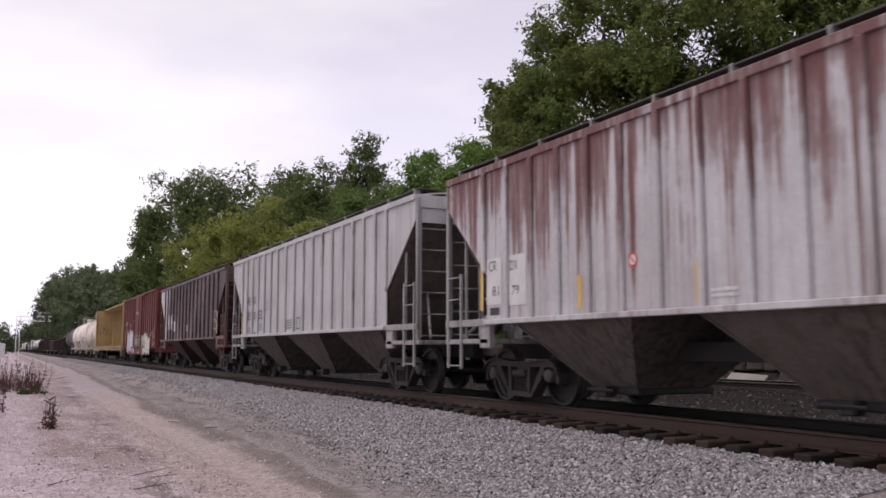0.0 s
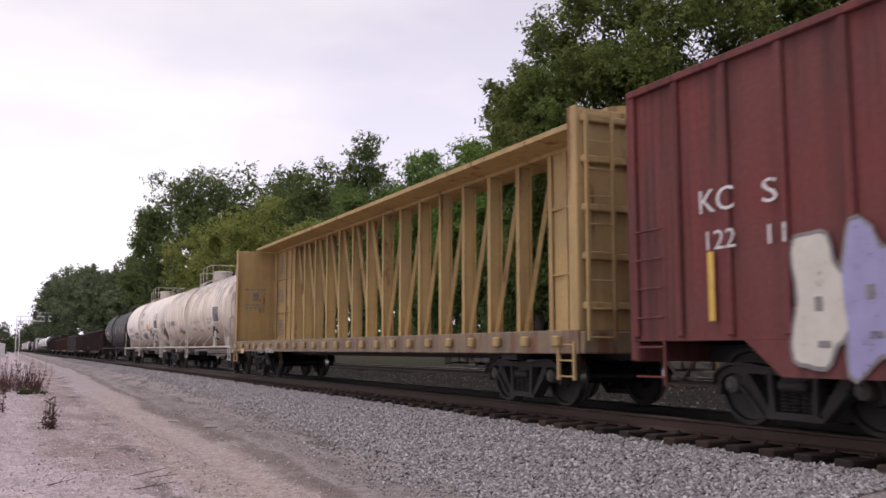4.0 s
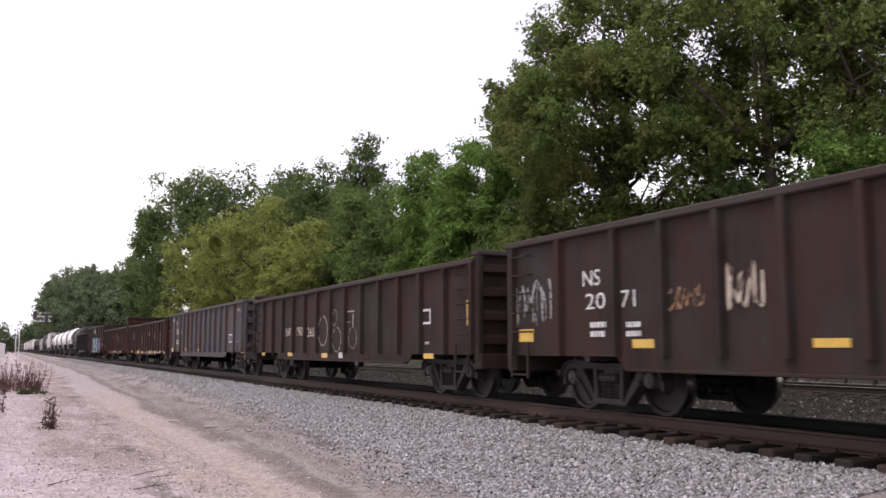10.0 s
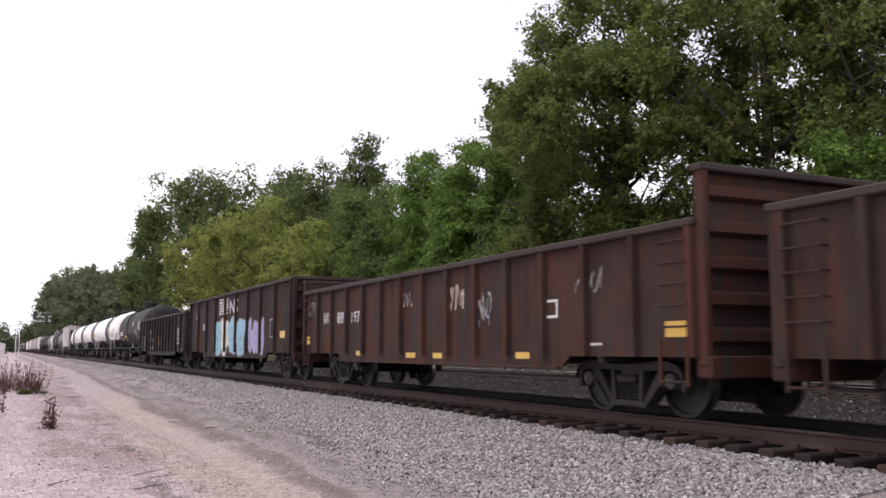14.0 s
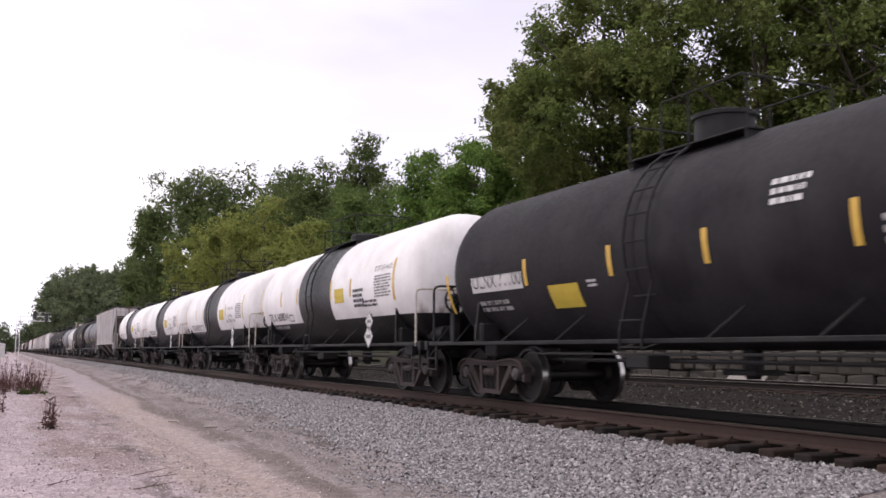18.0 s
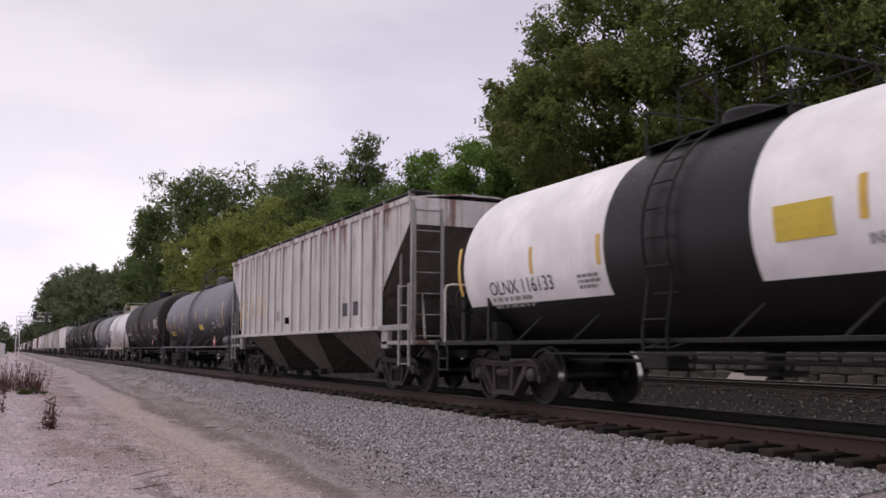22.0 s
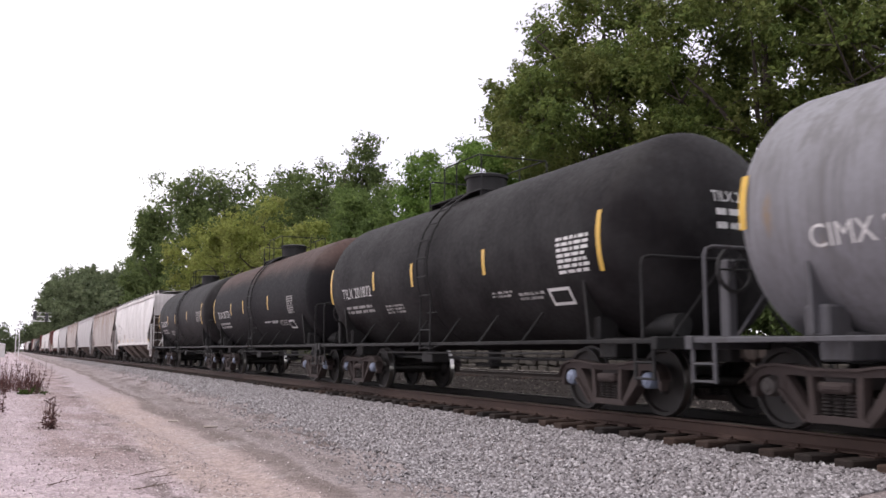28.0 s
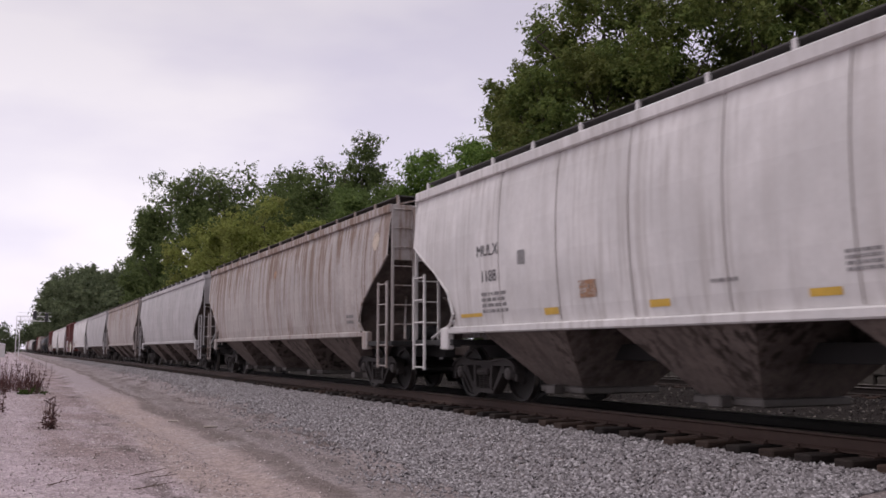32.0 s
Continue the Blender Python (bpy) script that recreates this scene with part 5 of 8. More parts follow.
    for sx in (-1, 1):
        part("side_rail", Shape().box(sx * 1.44, sx * 1.52, -e + 0.05, e - 0.05, low - 0.045, low + 0.015, 0.01), fittings, car)
        for i in range(stays):
            y = -h + 2.2 + (length - 4.0) * i / (stays - 1)
            if abs(y - ladder_y) < 0.5:
                continue
            part("rail_stay", Shape().tube([(sx * 1.48, y, low), (sx * r * 0.8, y - 0.24, zc - r * 0.63)], 0.02, 6), fittings, car)
        g = Shape()
        f = on_shell(r, zc, 0.09)
        rail_pts = [[(f((ladder_y + k * 0.23, zz))[0] * (-sx), ladder_y + k * 0.23, f((0, zz))[2]) for zz in np.linspace(zc - 0.35 * r, zc + r * 1.25, 9)] for k in (-1, 1)]
        for k in (0, 1):
            low_y = ladder_y + (2 * k - 1) * 0.23
            g.tube([(sx * 1.56, low_y, foot), (sx * 1.56, low_y, 1.1)] + rail_pts[k], 0.02, 5)
            g.tube([(sx * 1.56, low_y, foot + 0.03), (sx * 1.45, low_y - 0.42, 1.0)], 0.013, 5)
        for zz in np.arange(foot + 0.05, zc + r * 1.2 - 0.2, 0.34):
            if zz < 1.3:
                xx, zr = sx * 1.56, zz
            else:
                p0 = f((0, zz))
                xx, zr = -sx * p0[0], p0[2]
            g.tube([(xx, ladder_y - 0.23, zr), (xx, ladder_y + 0.23, zr)], 0.014, 5)
        part("side_ladder", g, fittings, car)
    top = zc + r
    # top fittings, platform and guard rail
    if dome == "manway":
        part("manway", Shape().lathe([(top - 0.12, 0.41), (top + 0.36, 0.41), (top + 0.365, 0.45), (top + 0.42, 0.45), (top + 0.45, 0.36), (top + 0.47, 0.001)], "z", (0, top_y, 0), 20), fittings, car, smooth=40)
    elif dome == "box":
        part("valve_housing", Shape().lathe([(top - 0.15, 0.40), (top + 0.2, 0.40), (top + 0.24, 0.36), (top + 0.26, 0.001)], "z", (0, top_y, 0), 20), fittings, car, smooth=40)
        part("relief_valve", Shape().lathe([(top - 0.1, 0.07), (top + 0.16, 0.07), (top + 0.18, 0.04)], "z", (0.1, top_y - 3.4, 0), 10), fittings, car)
    elif dome == "globe":
        part("manway", Shape().lathe([(top - 0.15, 0.3), (top + 0.22, 0.3), (top + 0.34, 0.25), (top + 0.41, 0.14), (top + 0.43, 0.001)], "z", (0, top_y, 0), 20), fittings, car, smooth=60)
    lo, hi = top_y - plat, top_y + plat
    for sx in (-1, 1):
        part("platform_grating", Shape().box(sx * 0.44, sx * 0.74, lo, hi, top - 0.075, top - 0.052, 0.004), fittings, car)
        for y in (lo + 0.05, hi - 0.05):
            part("platform_bracket", Shape().prism([(sx * 0.5, top - 0.12), (sx * 0.72, top - 0.22), (sx * 0.72, top - 0.075), (sx * 0.5, top - 0.075)][::sx], y - 0.012, y + 0.012, "y"), fittings, car)
        xx, hz = sx * 0.73, top + 0.62
        part("guard_rail", Shape().tube([(xx, lo, top - 0.1), (xx, lo, hz - 0.06), (xx, lo + 0.05, hz), (xx, hi - 0.75, hz), (xx, hi - 0.7, hz - 0.06), (xx, hi - 0.7, top - 0.1)], 0.014, 6), fittings, car)
        part("guard_rail", Shape().tube([(xx, hi, top - 0.2), (xx, hi, top + 0.42), (xx * 0.94, hi + 0.02, top + 0.46), (0, hi + 0.02, top + 0.46)], 0.016, 6), fittings, car)
        part("guard_post", Shape().tube([(xx, top_y - 0.1, top - 0.1), (xx, top_y - 0.1, hz)], 0.015, 6), fittings, car)
        part("guard_rail", Shape().tube([(xx, lo + 0.02, hz - 0.02), (0, lo + 0.02, hz - 0.02)], 0.015, 6), fittings, car)
    # hand brake wheel at the rear end, air reservoir beside the front truck
    bw = Shape().lathe([(e - 0.2, 0.28), (e - 0.165, 0.28), (e - 0.165, 0.245), (e - 0.2, 0.245), (e - 0.2, 0.28)], "y", (-0.95, 0, 1.82), 18)
    for a in (0, 60, 120):
        u, v = 0.26 * math.cos(radians(a)), 0.26 * math.sin(radians(a))
        bw.tube([(-0.95 - u, e - 0.18, 1.82 - v), (-0.95 + u, e - 0.18, 1.82 + v)], 0.013, 4)
    part("brake_wheel", bw, M_UNDER, car)
    part("brake_stand", Shape().box(-1.02, -0.88, e - 0.14, e + 0.02, 1.0, 1.95, 0.02), fittings, car)
    if valve_box:
        # box with two pipes that lead down to a bracket on the side rail, a placard beside it
        y, z = valve_box, 1.84
        part("valve_box", Shape().box(-r - 0.12, -r + 0.1, y - 0.18, y + 0.18, z - 0.08, z + 0.1, 0.02), fittings, car)
        for k in (-0.09, 0.09):
            part("pipe", Shape().tube([(-r - 0.03, y + k, z - 0.05), (-r - 0.03, y + k, 1.42), (-1.4, y + k, 1.25)], 0.024, 6), M_COUPLER, car)
        part("rail_bracket", Shape().prism([(y - 0.17, 0.97), (y + 0.17, 0.97), (y + 0.12, 1.4), (y - 0.12, 1.4)], -1.56, -1.5), fittings, car)
        part("placard", Shape().prism([(y - 0.22, 1.2), (y - 0.07, 1.4), (y - 0.22, 1.6), (y - 0.37, 1.4)], -1.6, -1.585), INK["w"], car, "faded white and green diamond placard")
        part("placard", Shape().prism([(y - 0.22, 1.26), (y - 0.12, 1.4), (y - 0.22, 1.54), (y - 0.32, 1.4)], -1.606, -1.6), M_PLACARDGREEN, car)
    # brake gear under the shell
    part("bottom_valve", Shape().lathe([(0.5, 0.09), (0.6, 0.13), (zc - r + 0.1, 0.13)], "z", (0, 0.2, 0), 10).box(-0.25, 0.25, -0.1, 0.5, 0.55, 0.62, 0.01), fittings, car)
    part("brake_cylinder", Shape().lathe([(-0.35, 0.001), (-0.35, 0.16), (0.3, 0.16), (0.34, 0.05), (0.6, 0.04), (0.6, 0.001)], "y", (-0.75, -e + 0.75, 1.2), 14), fittings, car, smooth=40)
    part("brake_rigging", Shape().tube([(-0.5, -ty + 1.0, 0.72), (-0.5, ty - 1.0, 0.72)], 0.03, 6).box(-0.9, -0.5, 1.2, 1.7, 0.62, 0.8, 0.02).tube([(-1.0, -ty + 1.2, 0.82), (-1.0, ty - 1.2, 0.82)], 0.018, 5), M_UNDER, car)
    if reservoir:
        part("air_reservoir", Shape().lathe([(-0.5, 0.001), (-0.48, 0.12), (-0.44, 0.17), (0.44, 0.17), (0.48, 0.12), (0.5, 0.001)], "y", (-1.22, -e + 1.25, 1.22), 16), fittings, car, smooth=40)
    if style == "framed":
        part("frame_sill", Shape().box(-0.36, 0.36, -e, e, 0.62, 0.95, 0.02), fittings, car)
    running_gear(car, h, ty, 0.97, frame_kind, cap_kind, style == "framed", e)
    return car


# ---- paints of the train ----
M_GRATING = plain("dark_steel_grating", (0.07, 0.065, 0.065), 0.7, 0.3, 0.3, 15, 0.2)
M_GATE = plain("dusty_steel_gate", (0.13, 0.118, 0.11), 0.6, 0.4, 0.3, 10, 0.2)
M_SILL = paint("dirty_yellow_sill_paint", (0.26, 0.18, 0.10), dirt=0.6, rust=RUST)
P_GREY_RUST = paint("pale_grey_paint_with_rust_runs", (0.55, 0.54, 0.55), (0.26, 0.20, 0.19), 0.4, (0.145, 0.06, 0.056), 0.53, 0.6, 0.5, shift=2, drip=(3.0, 0.07))
P_GREY = paint("light_grey_hopper_paint", (0.50, 0.50, 0.50), (0.28, 0.26, 0.25), 0.3, RUST, 0.75, 0.55, 0.3, shift=5)
P_GREY_TRIM = paint("grey_hopper_trim", (0.36, 0.35, 0.35), dirt=0.5, rust=RUST, rust_at=0.68)
# bays and end slopes: shade below the hopper body is put into this colour
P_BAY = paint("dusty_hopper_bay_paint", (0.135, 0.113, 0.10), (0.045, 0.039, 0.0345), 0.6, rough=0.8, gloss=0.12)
P_BAY_PALE = paint("pale_brown_hopper_bay_paint", (0.21, 0.17, 0.152), (0.05, 0.04, 0.035), 0.6, rough=0.8, streak=0.8, shift=4, gloss=0.12)
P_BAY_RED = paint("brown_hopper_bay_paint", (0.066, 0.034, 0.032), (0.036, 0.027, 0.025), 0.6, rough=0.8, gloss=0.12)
P_MAROON = paint("faded_maroon_hopper_paint", (0.082, 0.050, 0.053), (0.05, 0.037, 0.037), 0.45, (0.15, 0.05, 0.05), 0.72, streak=0.5, patch=(0.175, 0.13, 0.132), patch_at=0.58, shift=8, gloss=0.25)
P_MAROON_TRIM = paint("maroon_trim", (0.14, 0.055, 0.05), dirt=0.5)
P_BOXRED = paint("oxide_red_boxcar_paint", (0.185, 0.05, 0.046), (0.06, 0.032, 0.029), 0.45, None, rough=0.6, streak=0.5, shift=4, gloss=0.14)
P_YELLOW = paint("dull_yellow_flat_car_paint", (0.47, 0.335, 0.15), (0.26, 0.175, 0.09), 0.5, RUST, 0.70, 0.65, 0.4, shift=3, gloss=0.15)
# belly tint of both cream tanks: brown grime together with painted underside shade
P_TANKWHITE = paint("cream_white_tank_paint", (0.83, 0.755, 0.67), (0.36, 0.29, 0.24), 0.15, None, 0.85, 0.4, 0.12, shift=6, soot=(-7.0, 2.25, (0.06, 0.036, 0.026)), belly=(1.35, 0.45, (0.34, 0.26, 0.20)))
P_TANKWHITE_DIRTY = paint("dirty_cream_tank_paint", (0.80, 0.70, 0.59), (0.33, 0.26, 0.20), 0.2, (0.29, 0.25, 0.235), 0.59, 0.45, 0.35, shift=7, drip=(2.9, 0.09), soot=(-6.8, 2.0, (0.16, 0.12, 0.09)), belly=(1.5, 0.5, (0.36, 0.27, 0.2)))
P_CLEANWHITE = paint("greyed_white_tank_paint", (0.68, 0.665, 0.665), (0.34, 0.31, 0.30), 0.2, None, rough=0.35, streak=0.1, shift=1)
P_BANDED = paint("white_tank_paint_with_black_middle_and_belly", (0.87, 0.85, 0.84), (0.5, 0.45, 0.41), 0.08, None, rough=0.35, streak=0.1, shift=1, band=(-0.92, 1.78, 1.62, (0.0062, 0.0055, 0.0065)), soot=(-5.65, 2.0, (0.12, 0.06, 0.04)))
P_FITWHITE = paint("white_fittings_paint", (0.66, 0.61, 0.54), (0.25, 0.2, 0.17), 0.5, RUST, 0.70, 0.5, 0.4)
P_BLACK = paint("black_tank_paint", (0.0066, 0.0055, 0.0064), (0.0135, 0.011, 0.011), 0.25, None, rough=0.55, streak=0.3, shift=2, gloss=0.12)
P_BLACK_DUSTY = paint("dusty_black_tank_paint", (0.0135, 0.0122, 0.0155), (0.026, 0.022, 0.0225), 0.3, None, rough=0.55, streak=0.35, shift=9, gloss=0.14)
P_BLACK_GREYED = paint("greyed_black_tank_paint_with_wash_marks", (0.0175, 0.0165, 0.0205), (0.038, 0.034, 0.036), 0.35, None, rough=0.5, streak=0.7, shift=9, gloss=0.2)
P_BLACK_RUSTTOP = paint("black_tank_paint_under_brown_dust", (0.075, 0.045, 0.038), (0.035, 0.022, 0.019), 0.35, None, rough=0.6, streak=0.5, shift=12, gloss=0.14, belly=(3.2, 0.3, (0.008, 0.0075, 0.009)))
P_BLACK_BROWN = paint("brownish_black_tank_paint", (0.0085, 0.0062, 0.0062), (0.022, 0.0155, 0.0138), 0.35, None, rough=0.55, streak=0.5, shift=12, gloss=0.14)
P_FITBLACK = paint("black_fittings_paint", (0.0084, 0.0084, 0.009), (0.018, 0.0162, 0.015), 0.4, gloss=0.2)
# goes from grey to near black towards the bottom, over a wide soft edge
P_GREYTANK = paint("bluish_grey_tank_paint_darker_below", (0.175, 0.175, 0.205), (0.095, 0.09, 0.095), 0.35, None, rough=0.45, streak=0.35, shift=3, gloss=0.2, belly=(2.1, 0.6, (0.012, 0.0115, 0.013)))
P_GREYTANK_PALE = paint("grey_tank_paint", (0.21, 0.21, 0.228), (0.10, 0.095, 0.095), 0.35, (0.22, 0.14, 0.07), 0.80, 0.45, 0.4, shift=13)
P_FITGREY = paint("grey_fittings_paint", (0.085, 0.085, 0.095), (0.05, 0.045, 0.045), 0.4)
P_GON_BROWN = paint("dark_brown_gondola_paint", (0.023, 0.0145, 0.0138), (0.041, 0.027, 0.024), 0.55, (0.042, 0.023, 0.018), 0.56, 0.7, 0.4, shift=1, gloss=0.12)
P_GON_RUST = paint("rust_brown_gondola_paint", (0.031, 0.0155, 0.0135), (0.05, 0.031, 0.025), 0.6, (0.068, 0.029, 0.021), 0.55, 0.7, 0.45, shift=5, gloss=0.12)
P_GON_GREY = paint("blue_grey_gondola_paint", (0.075, 0.072, 0.083), (0.06, 0.046, 0.041), 0.5, (0.085, 0.047, 0.037), 0.57, 0.65, 0.6, shift=7, gloss=0.12)
P_GON_BLACK = paint("black_gondola_paint", (0.0125, 0.0092, 0.0084), (0.024, 0.0175, 0.0155), 0.45, (0.03, 0.018, 0.0145), 0.68, 0.65, 0.35, shift=9, gloss=0.12)
P_CHORD = paint("rusty_top_chord", (0.045, 0.0288, 0.0252), (0.042, 0.036, 0.033), 0.5, rough=0.75, gloss=0.2)
P_AEX = paint("weathered_grey_hopper_paint", (0.44, 0.405, 0.37), (0.24, 0.195, 0.165), 0.4, (0.22, 0.13, 0.09), 0.74, 0.6, 0.5, shift=15)
P_XWHITE = paint("white_hopper_paint", (0.70, 0.68, 0.67), (0.38, 0.35, 0.33), 0.25, None, rough=0.45, streak=0.4, shift=4)
P_XTAN = paint("dusty_tan_hopper_paint", (0.47, 0.435, 0.42), (0.20, 0.145, 0.12), 0.5, (0.20, 0.135, 0.10), 0.6, 0.65, 0.7, shift=10, drip=(2.9, 0.05))
P_XGREY = paint("pale_grey_hopper_paint", (0.48, 0.465, 0.47), (0.27, 0.25, 0.24), 0.3, None, rough=0.55, streak=0.45, shift=17)
P_RUSTWHITE = paint("dirty_white_hopper_paint_with_rust_runs", (0.60, 0.58, 0.575), (0.30, 0.25, 0.23), 0.4, (0.16, 0.07, 0.055), 0.66, 0.65, 0.5, shift=21, drip=(3.2, 0.07))
M_TAGWHITE = worn("white_spray_paint", (0.60, 0.57, 0.49), 0.9)
M_TAGBLUE = worn("pale_blue_spray_paint", (0.22, 0.42, 0.52), 0.9)
M_TAGLILAC = worn("lilac_spray_paint", (0.32, 0.30, 0.50), 0.85)
M_TAGORANGE = worn("faded_orange_spray_paint", (0.36, 0.20, 0.11), 0.6)
M_TAGOLIVE = worn("olive_spray_paint", (0.27, 0.26, 0.19), 0.75)
M_PATCH = worn("cream_repaint_patch", (0.54, 0.45, 0.36), 0.74)


M_PLATE = plain("white_number_panel", (0.60, 0.585, 0.57), 0.6, 0, 0.12, 9, 0.03)
M_OLIVEPLATE = plain("mustard_label", (0.62, 0.46, 0.05), 0.6, 0, 0.15, 12, 0.03)
INK = {"w": M_DECALWHITE, "d": M_DECALDIM, "k": M_DECALBLACK, "g": M_DECALGREY, "y": M_YELLOW, "r": M_DECALRED, "o": M_TAGORANGE, "c": M_PATCH, "v": M_OLIVEPLATE, "x": M_PLATE, "n": M_PLACARDGREEN}
TAGS = {1: ((M_TAGWHITE, M_TAGLILAC, M_TAGWHITE), M_DECALGREY), 2: ((M_TAGOLIVE,), P_MAROON), 3: ((M_TAGWHITE,), M_DECALBLACK), 4: ((M_TAGBLUE, M_TAGWHITE, M_TAGBLUE), M_DECALGREY), 5: ((M_TAGLILAC,), M_DECALGREY)}


def tag_car(car, label, category):
    return tagged(car, label, category, "freight cars of the passing train")


train = []  # (thing, y of its middle when the clip starts)


def place(car, front, rear):
    train.append((car, (front + rear) / 2))
    return car


END_BAYS = [-7.46, -6.14, -4.82] + [-4.82 + 0.964 * k for k in range(1, 10)] + [4.82, 6.14, 7.46]  # ribs that stand wider apart near the ends


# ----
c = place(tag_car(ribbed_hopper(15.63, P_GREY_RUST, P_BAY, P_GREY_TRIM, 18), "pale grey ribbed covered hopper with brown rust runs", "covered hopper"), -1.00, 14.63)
marks(c, flat_side(1.535), [
    ("W", "CR", 6.23, 2.16, 0.27, 0.17, "k"),
    ("W", "DX", 5.54, 2.13, 0.25, 0.16, "k"),
    ("W", "81", 6.12, 1.75, 0.23, 0.16, "k"),
    ("W", "79", 5.49, 1.74, 0.23, 0.15, "k"),
    ("R", 5.82, 6.31, 1.61, 2.37, "x"),
    ("R", 5.04, 5.63, 1.57, 2.37, "x"),
    ("R", 6.41, 6.55, 1.53, 2.39, "y"),
    ("R", 3.52, 3.69, 1.45, 1.91, "y"),
    ("R", 1.13, 1.28, 1.42, 1.92, "y"),
    ("C", 2.41, 2.02, 0.1, "r"),
    ("B", 0.58, 1.0, 1.45, 1.58, 2, "w"),
    ("R", 5.88, 6.2, 1.44, 1.56, "k"),])
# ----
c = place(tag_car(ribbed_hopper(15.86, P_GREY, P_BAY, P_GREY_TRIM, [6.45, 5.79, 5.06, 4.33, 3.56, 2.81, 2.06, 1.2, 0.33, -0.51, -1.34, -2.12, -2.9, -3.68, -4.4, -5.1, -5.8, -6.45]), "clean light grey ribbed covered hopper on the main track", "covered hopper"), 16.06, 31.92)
marks(c, flat_side(1.535), [
    ("W", "FU", 5.76, 2.34, 0.41, 0.26, "k"),
    ("W", "RX", 5.1, 2.34, 0.44, 0.26, "k"),
    ("W", "83", 5.73, 1.84, 0.43, 0.28, "k"),
    ("W", "10", 4.99, 1.83, 0.34, 0.27, "k"),
    ("W", "52", 4.29, 1.84, 0.43, 0.28, "k"),
    ("O", 3.2, 3.47, 2.09, 2.32, "g"),
    ("R", 6.47, 6.59, 1.34, 2.26, "y"),
    ("R", 2.88, 3.0, 1.29, 1.74, "y"),
    ("R", 4.68, 4.85, 1.3, 1.45, "k"),
    ("B", 5.27, 5.64, 1.37, 1.61, 3, "g"),
    ("B", 3.88, 4.22, 1.46, 1.7, 3, "g"),
    ("O", -0.23, 0.11, 1.44, 1.76, "k"),
    ("B", 0.52, 1.19, 1.45, 1.74, 4, "g"),
    ("R", 2.84, 3.02, 1.33, 1.75, "y"),])
# ----
c = place(tag_car(ribbed_hopper(15.40, P_MAROON, P_BAY_RED, P_MAROON_TRIM, [6.11 - 0.84 * k for k in range(16)]), "faded maroon covered hopper with one grey repainted end", "covered hopper"), 33.31, 48.71)
marks(c, flat_side(1.535), [
    ("R", 4.61, 5.31, 1.84, 2.54, "x"),
    ("R", 3.74, 4.41, 1.84, 2.53, "x"),
    ("R", 2.84, 3.53, 1.74, 2.22, "x"),
    ("W", "FU", 5.22, 2.25, 0.5, 0.28, "k"),
    ("W", "RX", 4.33, 2.26, 0.46, 0.28, "k"),
    ("W", "83", 5.14, 1.85, 0.47, 0.26, "k"),
    ("W", "00", 4.29, 1.84, 0.49, 0.26, "k"),
    ("W", "15", 3.44, 1.85, 0.45, 0.26, "k"),
    ("O", 2.2, 2.44, 1.96, 2.21, "d"),
    ("R", 0.26, 0.4, 1.45, 1.86, "y"),
    ("R", 3.63, 3.76, 1.42, 1.9, "y"),
    ("R", 2.74, 2.86, 1.42, 1.69, "y"),
    ("B", -0.2, 0.14, 1.69, 1.96, 3, "w"),
    ("O", -6.27, -5.78, 2.0, 2.36, "d"),
    ("O", -6.31, -5.82, 1.65, 1.98, "d"),
    ("R", -3.92, -3.76, 1.47, 1.86, "y"),
    ("R", -6.48, -6.33, 1.49, 2.31, "y"),])
part("repainted_end", Shape().prism([(7.68, 3.45), (6.21, 2.1), (6.21, 1.34), (5.3, 1.34), (4.9, 3.86), (7.68, 3.86)][::-1], -1.538, -1.533), P_XGREY, c, "pale grey repainted end of the side")
# ----
c = place(tag_car(boxcar(14.87, P_BOXRED, P_BOXRED, -0.1), "oxide red boxcar with ribbed sides and white graffiti", "boxcar"), 50.50, 65.37)
marks(c, door_side(1.555, 1.577, -1.6, 1.4, 1.1), [
    ("W", "KC", 6.17, 2.43, 0.57, 0.27, "w"),
    ("W", "S", 5.2, 2.42, 0.23, 0.26, "w"),
    ("W", "122", 6.11, 2.0, 0.52, 0.22, "w"),
    ("W", "11", 5.2, 1.98, 0.32, 0.21, "w"),
    ("B", -0.58, 0.51, 2.98, 3.22, 1, "w"),
    ("R", 1.67, 1.94, 2.59, 2.8, "w"),
    ("O", 3.32, 3.61, 2.3, 2.52, "w"),
    ("G", 1.21, 4.83, 0.69, 2.08, 6, 1),
    ("G", -1.5, 1.12, 0.99, 1.81, 5, 2),
    ("G", -2.6, -2.02, 0.81, 1.74, 1, 2),
    ("G", -4.61, -2.6, 0.59, 1.8, 4, 3),
    ("R", 5.91, 6.07, 1.2, 1.98, "y"),
    ("R", -0.9, -0.51, 0.66, 0.76, "y"),
    ("G", -5.46, -2.75, 0.62, 1.61, 4, 3),
    ("O", -5.82, -5.5, 1.36, 1.66, "w"),
    ("R", -6.84, -6.62, 1.08, 1.95, "y"),
    ("R", -5.72, -5.5, 1.69, 1.83, "n"),
    ("B", -6.45, -6.1, 1.62, 1.92, 4, "d"),
    ("S", -7.3, -6.98, 1.9, 2.15, 81, "d"),
    ("S", -7.28, -7.0, 1.5, 1.72, 82, "d"),
    ("S", -7.3, -7.0, 1.15, 1.36, 83, "d"),])
